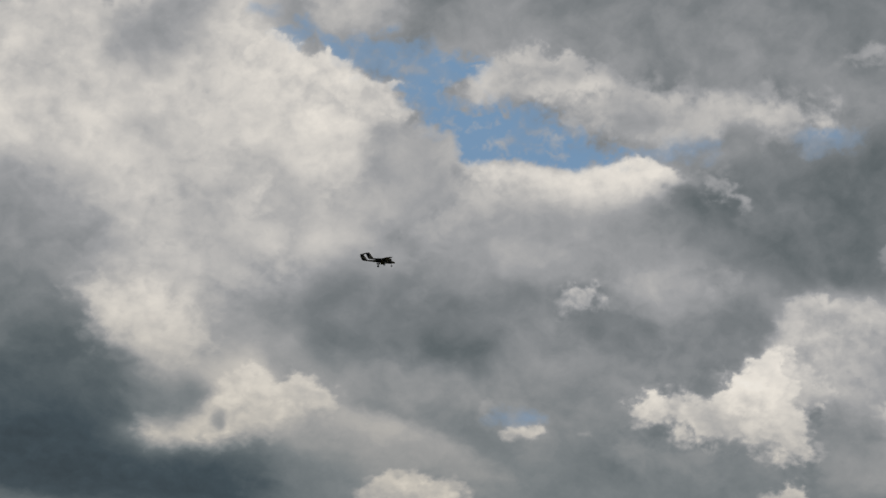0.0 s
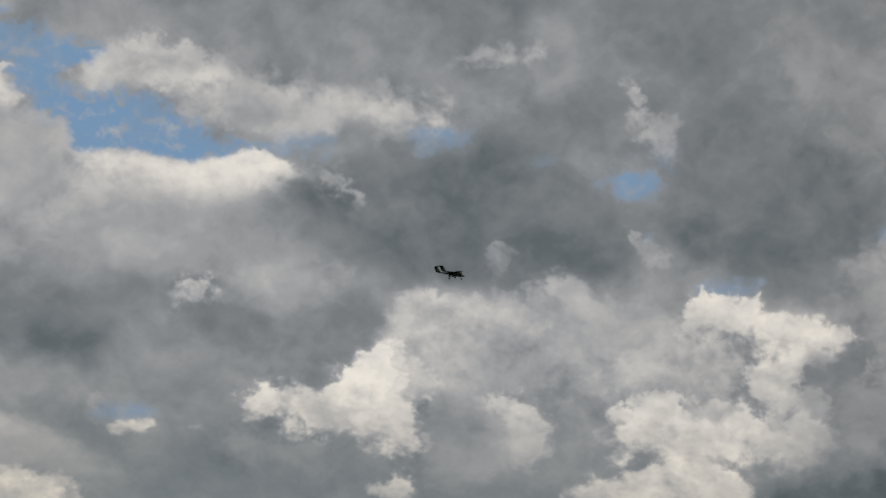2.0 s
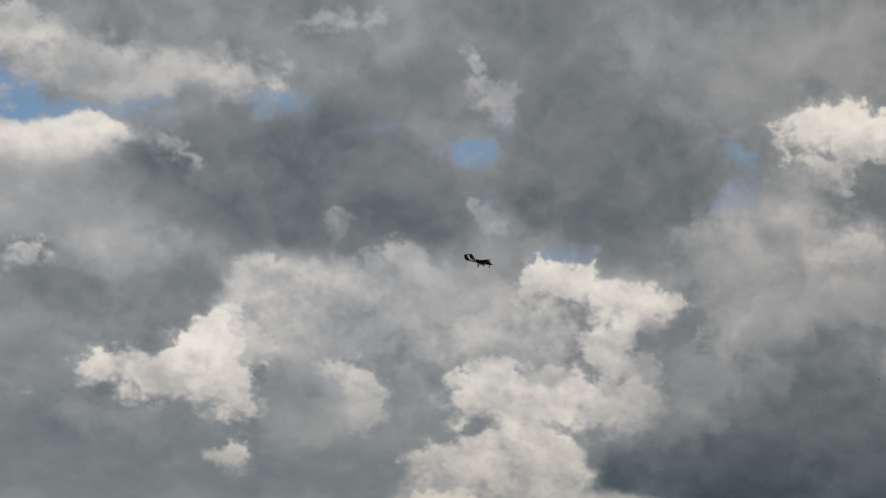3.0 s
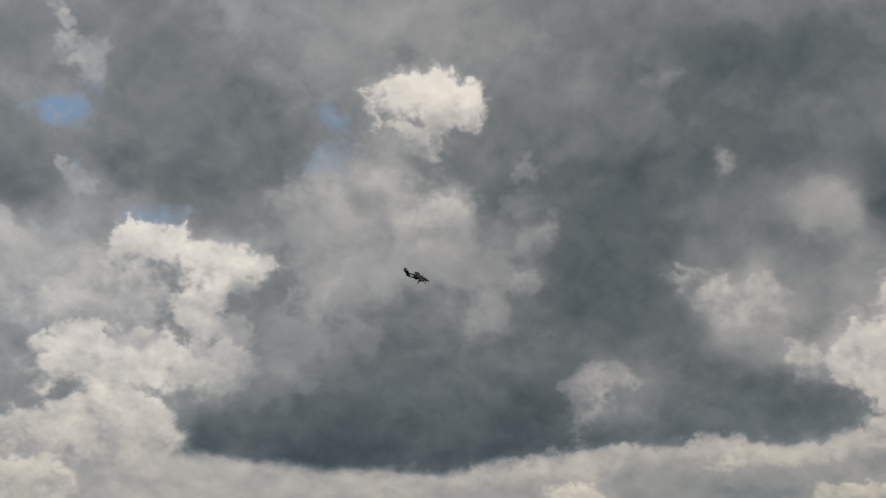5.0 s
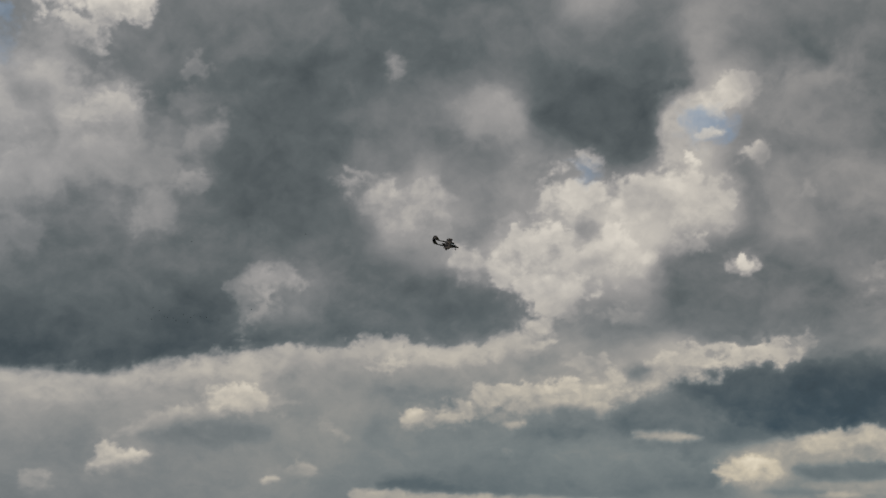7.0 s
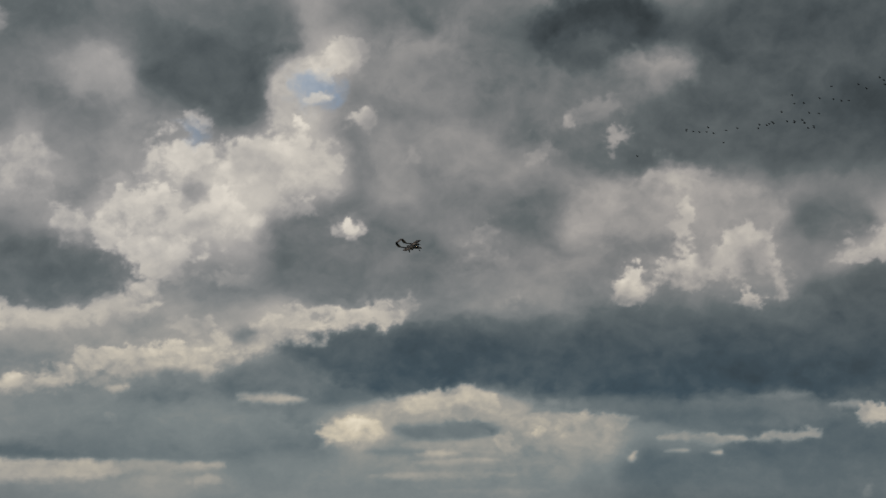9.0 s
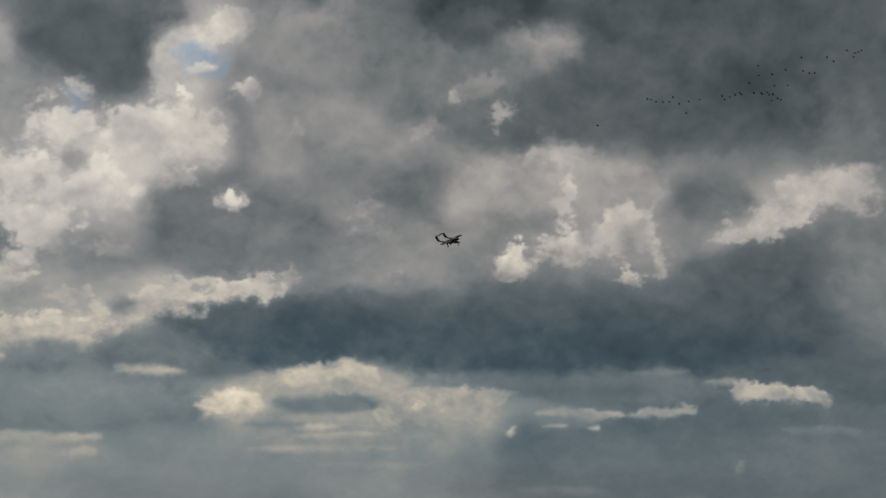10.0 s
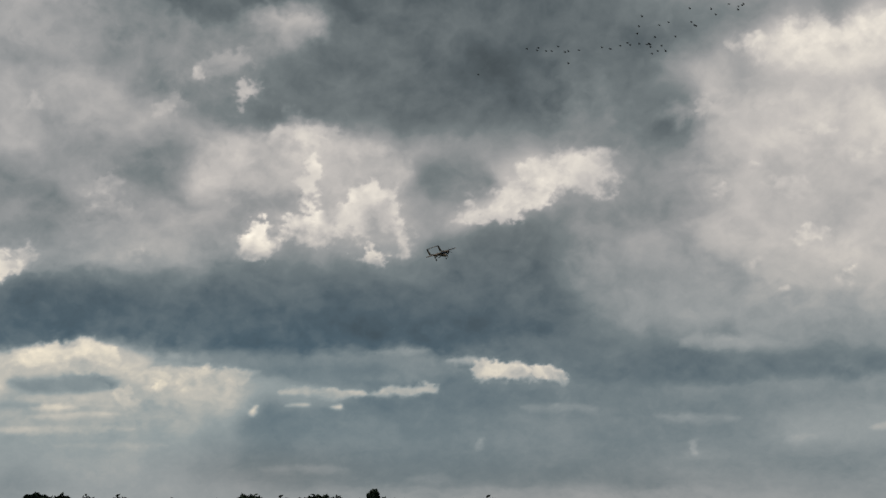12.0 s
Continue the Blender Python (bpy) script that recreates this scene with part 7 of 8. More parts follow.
veil(0.659, 0.619, 0.08, 0.11, 0.60, (10.53, 5.73), (12.26, 5.87), (13.43, 5.67), (11.89, 5.51))
veil(0.639, 0.599, 0.10, 0.15, 0.50, (21.66, 4.70), (23.41, 4.82), (23.22, 4.33), (22.06, 4.22))
veil(0.631, 0.599, 0.08, 0.11, 0.50, (15.08, 3.11), (17.79, 3.31), (18.96, 3.14), (16.63, 2.94))
veil(0.599, 0.567, 0.10, 0.13, 0.50, (7.29, 2.81), (8.58, 3.00), (8.98, 2.67), (7.68, 2.48))
head(0.659, 0.599, 0.10, 0.17, 0.60, (31.09, 5.74), (31.85, 5.93), (32.59, 5.73), (31.65, 5.55))
veil(0.559, 0.528, 0.10, 0.15, 0.50, (25.16, 4.65), (26.71, 4.86), (27.47, 4.61), (25.93, 4.41))

body(0.608, 0.584, 0.76, 0.86, 0.60, (-15.23, 10.64), (-13.75, 11.57), (-12.10, 10.94), (-12.34, 9.35), (-14.21, 8.41), (-16.16, 8.42))

veil(0.499, 0.486, 0.19, 0.27, 0.40, (25.26, 1.20), (29.50, 1.39), (33.37, 1.30), (37.23, 1.44), (41.03, 1.31), (41.01, 0.52), (25.28, 0.40))

head(0.751, 0.679, 0.08, 0.11, 0.85, (13.87, 4.43), (14.24, 4.83), (14.72, 5.09), (15.25, 4.95), (15.03, 4.56), (14.46, 4.21))
head(0.711, 0.659, 0.08, 0.11, 0.80, (15.56, 4.92), (16.03, 4.85), (16.12, 4.49), (15.77, 4.44))
head(0.687, 0.639, 0.08, 0.11, 0.70, (19.71, 4.53), (20.29, 4.71), (20.81, 4.04), (20.41, 3.84))
head(0.679, 0.639, 0.08, 0.11, 0.70, (21.04, 4.74), (21.56, 4.99), (21.78, 4.70), (21.37, 4.46))
head(0.671, 0.631, 0.08, 0.11, 0.70, (23.57, 4.88), (24.00, 5.02), (23.94, 4.44), (23.61, 4.30))
head(0.659, 0.623, 0.08, 0.11, 0.70, (22.01, 4.66), (22.58, 4.65), (22.35, 4.28))
veil(0.687, 0.655, 0.06, 0.10, 0.70, (16.80, 3.89), (18.16, 4.05), (18.98, 3.91), (17.78, 3.75))
body(0.456, 0.448, 0.10, 0.11, 0.60, (15.05, 3.94), (16.60, 4.09), (17.77, 3.96), (16.22, 3.78))
head(0.719, 0.659, 0.10, 0.15, 0.70, (7.80, 6.97), (8.53, 7.52), (8.77, 7.24), (8.19, 6.80))
head(0.679, 0.639, 0.11, 0.15, 0.70, (8.95, 6.83), (9.88, 7.29), (10.70, 7.13), (9.73, 6.57))
head(0.695, 0.647, 0.10, 0.15, 0.70, (12.56, 7.93), (13.14, 8.29), (13.77, 8.11), (12.96, 7.75))
head(0.687, 0.639, 0.10, 0.15, 0.70, (14.89, 8.60), (15.66, 9.15), (16.49, 9.07), (15.89, 8.24))
body(0.456, 0.448, 0.15, 0.19, 0.70, (10.43, 7.85), (11.19, 8.21), (11.64, 7.75), (10.84, 7.48))
body(0.440, 0.432, 0.15, 0.19, 0.70, (8.02, 6.40), (9.15, 6.68), (9.79, 6.13), (8.43, 5.94))
head(0.711, 0.659, 0.11, 0.17, 0.70, (6.56, 8.82), (7.48, 9.29), (8.11, 8.85), (7.14, 8.57))
head(0.659, 0.607, 0.15, 0.19, 0.55, (9.77, 9.56), (10.33, 10.02), (11.16, 9.76), (10.55, 9.41))
head(0.599, 0.567, 0.11, 0.17, 0.60, (18.74, 11.63), (19.17, 11.92), (19.42, 11.30), (18.99, 11.05))
head(0.591, 0.559, 0.11, 0.17, 0.60, (16.27, 14.11), (16.70, 14.45), (17.15, 14.08), (16.51, 13.88))
head(0.583, 0.552, 0.10, 0.15, 0.60, (20.70, 14.01), (21.34, 14.26), (21.78, 14.03), (21.14, 13.83))
head(0.623, 0.567, 0.19, 0.31, 0.45, (22.13, 15.33), (22.73, 16.21), (23.74, 16.40), (24.39, 15.82), (23.54, 15.40))
head(0.591, 0.552, 0.23, 0.34, 0.45, (24.74, 17.46), (26.15, 17.77), (26.79, 17.14), (25.15, 16.84))
body(0.599, 0.599, 0.15, 0.19, 0.60, (10.13, 14.03), (11.10, 14.35), (11.57, 13.57), (10.56, 13.19))
body(0.567, 0.567, 0.11, 0.15, 0.70, (8.63, 12.79), (9.40, 12.91), (9.67, 12.30), (9.05, 12.14))
body(0.559, 0.552, 0.19, 0.23, 0.60, (10.34, 9.78), (11.30, 10.02), (11.76, 9.50), (10.75, 9.22))
body(0.392, 0.376, 0.34, 0.15, 0.60, (23.61, 5.50), (27.09, 5.73), (29.96, 5.45), (28.43, 5.06), (25.16, 5.17))

head(0.727, 0.671, 0.08, 0.13, 0.80, (2.75, 5.68), (3.30, 6.33), (3.93, 6.27), (3.53, 5.62))
head(0.687, 0.639, 0.10, 0.13, 0.70, (1.46, 7.35), (2.22, 7.87), (3.06, 7.68), (2.06, 7.25))
head(0.719, 0.663, 0.08, 0.13, 0.75, (7.56, 6.80), (8.37, 7.11), (9.39, 6.83), (8.58, 6.56))
head(0.703, 0.647, 0.10, 0.15, 0.70, (11.06, 8.12), (12.03, 8.52), (13.23, 8.33), (12.05, 7.77))
head(0.671, 0.631, 0.08, 0.13, 0.70, (9.70, 6.90), (10.70, 7.21), (10.57, 6.65))
head(0.687, 0.639, 0.08, 0.13, 0.70, (12.43, 7.97), (13.62, 8.28), (13.20, 7.77))
body(0.476, 0.468, 0.15, 0.19, 0.60, (8.56, 6.07), (9.76, 6.30), (10.21, 5.80), (8.81, 5.60))
body(0.516, 0.508, 0.27, 0.31, 0.55, (-1.63, 6.28), (-0.45, 6.63), (0.44, 5.68), (-0.73, 5.18))
head(0.639, 0.607, 0.08, 0.11, 0.70, (0.38, 5.44), (0.81, 5.35), (1.18, 4.85), (0.80, 4.98))
head(0.639, 0.599, 0.19, 0.27, 0.45, (-5.76, 13.53), (-4.57, 13.92), (-4.09, 13.34), (-5.28, 13.00))
head(0.599, 0.567, 0.19, 0.27, 0.45, (-7.17, 11.85), (-6.59, 12.37), (-6.11, 11.80), (-6.70, 11.42))
head(0.591, 0.552, 0.11, 0.17, 0.50, (1.72, 18.21), (2.15, 18.41), (2.34, 17.71), (1.90, 17.55))
head(0.663, 0.619, 0.11, 0.19, 0.60, (0.11, 14.41), (1.44, 14.38), (1.07, 13.88))
body(0.508, 0.500, 0.23, 0.27, 0.50, (6.15, 8.33), (7.72, 8.50), (8.72, 8.06), (7.36, 7.61))

head(0.620, 0.580, 0.15, 0.23, 0.50, (-12.40, 14.04), (-11.25, 14.64), (-10.01, 14.45), (-10.76, 13.80))
head(0.588, 0.549, 0.15, 0.23, 0.50, (-5.75, 17.31), (-4.75, 17.66), (-4.50, 17.00), (-5.40, 16.65))
head(0.549, 0.510, 0.19, 0.27, 0.50, (1.42, 18.21), (2.01, 18.51), (2.14, 17.65), (1.64, 17.54))
body(0.482, 0.475, 0.31, 0.34, 0.50, (-11.40, 16.29), (-10.16, 16.11), (-10.29, 15.31), (-11.52, 15.40))
head(0.647, 0.588, 0.11, 0.19, 0.60, (0.29, 13.91), (1.07, 14.17), (1.29, 13.66), (0.60, 13.54))

head(0.647, 0.608, 0.15, 0.23, 0.50, (-26.77, 14.79), (-26.01, 15.19), (-25.71, 14.54), (-26.37, 14.16))
head(0.659, 0.620, 0.11, 0.19, 0.60, (-24.58, 12.32), (-24.02, 12.60), (-23.74, 12.34), (-24.25, 12.07))
body(0.537, 0.529, 0.27, 0.34, 0.50, (-36.91, 18.21), (-35.63, 18.85), (-34.90, 18.20), (-36.01, 17.70))
head(0.627, 0.588, 0.15, 0.23, 0.50, (-32.95, 13.06), (-31.69, 13.85), (-31.17, 13.15), (-32.27, 12.58))
head(0.690, 0.651, 0.27, 0.38, 0.60, (-19.38, 12.56), (-17.60, 12.76), (-17.06, 11.45), (-17.98, 10.76), (-19.20, 11.02))
head(0.714, 0.659, 0.19, 0.31, 0.60, (-16.63, 11.10), (-15.31, 11.63), (-14.08, 10.98), (-14.40, 10.17), (-15.95, 10.11))

ray(22.17, 2.77, 0.56, 1.76, -8, 0.028)
ray(23.72, 2.77, 0.45, 1.86, -5, 0.016)
ray(20.61, 2.77, 0.66, 1.57, -12, 0.021)
ray(25.51, 7.83, 0.51, 1.57, -3, 0.014)


def sky_dome():
    calm = np.clip(V / 9.0, 0.3, 1)
    lit = CRISP * np.clip((1.0 - TONE) / 0.25, 0.4, 1)
    tone = TONE + calm * ((0.045 - 0.01 * CRISP) * SOFT + (0.016 + 0.02 * CRISP) * PATCHES) + (1 - CRISP) * calm * (0.022 * RELIEF + 0.012 * LUMPS) + (0.006 + 0.01 * CRISP) * SHREDS + lit * (0.055 * LUMPS + 0.08 * RELIEF + 0.022 * BUDS + 0.036 * SHREDS)
    rows, cols = tone.shape
    radius = 4400.0 - 900.0 * np.clip(0.75 - tone, 0, 0.6) + 120 * OPEN - 60.0 * HEADS
    a, e = np.radians(U), np.radians(V)
    xyz = np.stack([radius * np.cos(e) * np.sin(a), radius * np.cos(e) * np.cos(a), radius * np.sin(e) + 1.7], -1)
    idx = np.arange(rows * cols, dtype=np.int32).reshape(rows, cols)
    quads = np.stack([idx[:-1, :-1], idx[1:, :-1], idx[1:, 1:], idx[:-1, 1:]], -1).reshape(-1, 4)
    data = bpy.data.meshes.new("backdrop_sky")
    data.vertices.add(rows * cols)
    data.vertices.foreach_set("co", xyz.astype(np.float32).ravel())
    data.loops.add(quads.size)
    data.loops.foreach_set("vertex_index", quads.ravel())
    data.polygons.add(len(quads))
    data.polygons.foreach_set("loop_start", np.arange(0, quads.size, 4, dtype=np.int32))
    data.update(calc_edges=True)
    data.polygons.foreach_set("use_smooth", np.ones(len(quads), dtype=bool))
    warm = np.clip((U + 24.0) / 20.0, 0, 1) * (0.45 + 0.25 * np.clip((U - 8.0) / 14.0, 0, 1))
    haze = np.clip((10.5 - V) / 5.5, 0, 1) * np.clip((U + 16.0) / 24.0, 0.4, 1) * (1 - 0.35 * np.clip((U - 27.0) / 10.0, 0, 1)) * (1 - 0.45 * np.clip((3.0 - V) / 2.0, 0, 1))
    haze = haze * (1 - 0.75 * np.exp(-((U - 25.5) / 3.2) ** 2 - ((V - 1.7) / 0.9) ** 2)) * (1 - 0.6 * np.exp(-((U - 36.0) / 7.0) ** 2 - ((V - 0.8) / 1.2) ** 2))
    for name, field in (("sunlit", tone), ("open_sky", np.clip(OPEN * (0.95 + 0.3 * SOFT - 0.2 * np.maximum(0, SHREDS)), 0, 0.95)), ("low_haze", haze), ("warm_air", warm)):
        data.attributes.new(name, "FLOAT", "POINT").data.foreach_set("value", field.astype(np.float32).ravel())
    data.materials.append(MIST)
    return tagged(new("backdrop_sky", data), "broken grey and sunlit white clouds with small blue gaps", "sky", kind="structure")


sky_dome()


def ground_sheet():
    bm = bmesh.new()
    n, rings = 96, (0.0, 8, 30, 90, 250, 600, 1200, 2200, 3400, 4550)
    rows = [[bm.verts.new((r * math.sin(2 * math.pi * k / n), r * math.cos(2 * math.pi * k / n), 0.15 * noise.noise((r * math.sin(2 * math.pi * k / n) / 60, r * math.cos(2 * math.pi * k / n) / 60, 3)))) for k in range(n)] for r in rings[1:]]
    mid = bm.verts.new((0, 0, 0))
    for k in range(n):
        bm.faces.new((mid, rows[0][(k + 1) % n], rows[0][k]))
        for a, b in zip(rows, rows[1:]):
            bm.faces.new((a[k], a[(k + 1) % n], b[(k + 1) % n], b[k]))
    bmesh.ops.recalc_face_normals(bm, faces=bm.faces[:])
    return tagged(new("ground", mesh_of("ground", bm, GRASS)), "flat dark green grass airfield ground", "ground", kind="structure")


ground_sheet()


# ---- trees on the skyline ----
def crown_mesh(seed, wide, high, base, lumps):
    """A crown of many small leaf sprays gathered in uneven clumps on a dome of boughs, with gaps between them."""
    rnd = random.Random(seed)
    verts, faces = [], []
    for k in range(lumps):
        up = rnd.random() ** 0.8
        spread = wide * math.sqrt(max(0.05, 1.0 - max(0.0, (up - 0.3) / 0.72) ** 2)) * (0.75 + 0.25 * min(1, up / 0.25))
        a = rnd.uniform(0, 6.283)
        r = spread * rnd.random() ** 0.4 * (0.82 + 0.16 * math.sin(3 * a + seed))
        c = Vector((r * math.cos(a), r * math.sin(a), base + up * high * 0.9))
        size = rnd.uniform(0.6, 1.3) * wide / 4.6
        for _ in range(26):
            d = Vector((rnd.gauss(0, 1), rnd.gauss(0, 1), rnd.gauss(0, 0.8))).normalized() * size * rnd.uniform(0.3, 1.1)
            p, s = c + d, rnd.uniform(0.26, 0.6)
            t1 = Vector((rnd.gauss(0, 1), rnd.gauss(0, 1), rnd.gauss(0, 1))).normalized()
            t2 = t1.orthogonal().normalized() * s
            t1 = t1 * s * 1.5
            i = len(verts)
            verts += [p - t1, p + t2 * 0.8, p + t1, p - t2 * 0.8]
            faces.append((i, i + 1, i + 2, i + 3))
    data = bpy.data.meshes.new("crown")
    data.from_pydata(verts, [], faces)
    data.materials.append(LEAF)
    return data


def trunk_mesh(seed, high, wide):
    rnd = random.Random(seed)
    bm = bmesh.new()
    rings = []
    x = y = 0.0
    for k in range(7):
        f = k / 6
        r = 0.34 * (1 - 0.8 * f) * high / 11 * (1.5 if k == 0 else 1.0)
        rings.append([(x + r * math.cos(2 * math.pi * j / 9), y + r * math.sin(2 * math.pi * j / 9), f * high * 0.8) for j in range(9)])
        x, y = x + rnd.uniform(-0.18, 0.18), y + rnd.uniform(-0.18, 0.18)
    loft(bm, rings)
    for k in range(9):
        f, a = rnd.uniform(0.28, 0.75), rnd.uniform(0, 6.283)
        z = f * high * 0.8
        end = (math.cos(a) * wide * 0.75, math.sin(a) * wide * 0.75, z + high * rnd.uniform(0.1, 0.25))
        rod(bm, (0, 0, z), end, 0.12 * high / 11, 0.03, 6)
    return mesh_of("trunk", bm, BARK)


def tree(seed, high, wide, lumps, base=0.14):
    root = new("tree")
    crown = new("crown", crown_mesh(seed, wide, high * (1 - base), high * base, lumps))
    trunk = new("trunk", trunk_mesh(seed, high, wide))
    for ob in (crown, trunk):
        ob.parent = root
    return root


def place(ob, bearing, far, size=1.0, turn=0.0, squash=1.0):
    b = radians(bearing)
    ob.matrix_basis = pose(far * math.sin(b), far * math.cos(b), 0, 0, 0, turn) @ Matrix.Diagonal((size * squash, size * squash, size, 1))
    return ob


KINDS = [tree(1, 11.0, 5.4, 120, 0.05), tree(2, 12.0, 4.8, 120, 0.06), tree(3, 10.0, 5.8, 125, 0.05), tree(4, 13.0, 3.6, 95, 0.08), tree(5, 9.0, 5.2, 110, 0.03), tree(6, 6.0, 5.0, 48, 0.0)]
LABELS = ("broad dark green tree with a rounded crown", "tall dark green tree with an uneven crown", "wide dark green tree in the skyline row", "narrow tall dark green tree with pointed crown", "low bushy dark green tree in the skyline row", "wide low dark green thicket under the skyline trees")
for k, root in enumerate(KINDS):
    tagged(root, LABELS[k], "tree", "trees on the skyline")


# bearing and height of the tree tops against the sky, in degrees
WEST_TOPS = ((12.22, 0.73), (12.88, 0.70), (13.24, 0.80), (13.63, 0.89), (14.06, 1.01), (14.57, 0.94), (15.08, 1.04), (15.51, 0.96), (15.99, 0.78), (16.39, 0.63), (16.91, 0.63), (17.43, 1.07), (17.81, 0.96), (18.28, 0.98), (18.60, 0.70), (19.18, 0.95), (19.76, 0.82), (20.25, 0.95), (20.83, 0.88), (21.43, 0.79), (21.91, 0.87), (22.58, 0.81), (23.39, 0.93), (23.99, 0.84), (24.53, 1.11))
EAST_TOPS = ((25.00, 0.92), (25.72, 0.98), (26.07, 0.73), (26.45, 1.00), (26.90, 1.12), (27.43, 1.06), (28.01, 0.99), (28.77, 1.41), (29.17, 1.03), (29.66, 0.99), (30.24, 0.90), (31.01, 0.76), (31.88, 0.94), (32.84, 1.04), (33.51, 0.85), (34.18, 0.77), (34.84, 0.70), (35.98, 0.62), (36.73, 0.62), (37.30, 0.66), (38.33, 0.87), (39.35, 0.66), (40.09, 0.66), (40.82, 0.78), (41.36, 0.63))


def tree_row():
    rnd = random.Random(8)
    used = set()
    fill = [(6.0 + 0.55 * k, rnd.uniform(0.5, 0.75)) for k in range(12)] + [(WEST_TOPS[0][0] + 0.6 * k + rnd.uniform(-0.2, 0.2), rnd.uniform(0.3, 0.5) if k < 10 else rnd.uniform(0.45, 0.64)) for k in range(52)] + [(EAST_TOPS[-1][0] + 0.5 * k, rnd.uniform(0.4, 0.7)) for k in range(1, 18)]
    for bearing, rise in (*WEST_TOPS, *EAST_TOPS, *fill):
        k = 3 if rise > 1.2 else rnd.choice((0, 0, 1, 2, 2, 4))
        far = rnd.uniform(590, 660)
        high = (11.0, 12.0, 10.0, 13.0, 9.0)[k] * 1.04
        size = (far * math.tan(radians(rise + 0.04)) + 1.7) / high
        root = copy_thing(KINDS[k], pose(0, 0, 0)) if k in used else KINDS[k]
        used.add(k)
        place(root, bearing, far, size, rnd.uniform(0, 360), 0.7 if k == 3 else rnd.uniform(1.0, 1.45))


    for n in range(96):
        far = rnd.uniform(560, 600)
        root = copy_thing(KINDS[5], pose(0, 0, 0)) if n else KINDS[5]
        place(root, 9.0 + 0.4 * n + rnd.uniform(-0.15, 0.15), far, (far * math.tan(radians(rnd.uniform(0.36, 0.58))) + 1.7) / 6.2, rnd.uniform(0, 360), rnd.uniform(0.9, 1.3))


tree_row()
# ---- low buildings before the trees ----
def hut(bearing, far, wide, deep, eaves, ridge, label):
    """A plain airfield hut: walls, a pitched roof with overhanging eaves, a door and windows."""
    root = tagged(new("hut"), label, "building", "airfield huts")
    bm = bmesh.new()
    bmesh.ops.create_cube(bm, size=1, matrix=pose(0, 0, eaves / 2) @ Matrix.Diagonal((wide, deep, eaves, 1)))
    part("wall", bm, HUT_WALL, root, smooth=False)
    bm = bmesh.new()
    w, d = wide / 2 + 0.3, deep / 2 + 0.35
    loft(bm, [[(x, -d, eaves - 0.1), (x, 0, ridge - 0.12), (x, d, eaves - 0.1), (x, d, eaves + 0.02), (x, 0, ridge), (x, -d, eaves + 0.02)] for x in (-w, w)])
    part("roof", bm, HUT_ROOF, root, "weathered dull brown sheet roof", smooth=False)
    bm = bmesh.new()
    bmesh.ops.create_cube(bm, size=1, matrix=pose(-wide / 4, -deep / 2 - 0.02, 1.0) @ Matrix.Diagonal((0.95, 0.06, 2.0, 1)))
    part("door", bm, DARK_PAINT, root, smooth=False)
    for x in ((0.1, 0.35) if wide > 6 else (0.2,)):
        bm = bmesh.new()
        bmesh.ops.create_cube(bm, size=1, matrix=pose(wide * x, -deep / 2 - 0.02, 1.5) @ Matrix.Diagonal((1.1, 0.06, 0.9, 1)))
        part("window", bm, DARK_PAINT, root, smooth=False)
    b = radians(bearing)
    root.matrix_basis = pose(far * math.sin(b), far * math.cos(b), 0, 0, 0, -bearing)
    return root


def airfield_huts():
    hut(15.36, 300.0, 11.6, 6.0, 2.3, 2.95, "long low hut with a dull brown roof before the trees")
    hut(22.40, 300.0, 4.1, 5.0, 2.6, 3.70, "small grey hut with a pitched roof before the trees")
    hut(24.08, 300.0, 2.3, 3.0, 2.4, 3.30, "little shed with a brown roof before the trees")


airfield_huts()


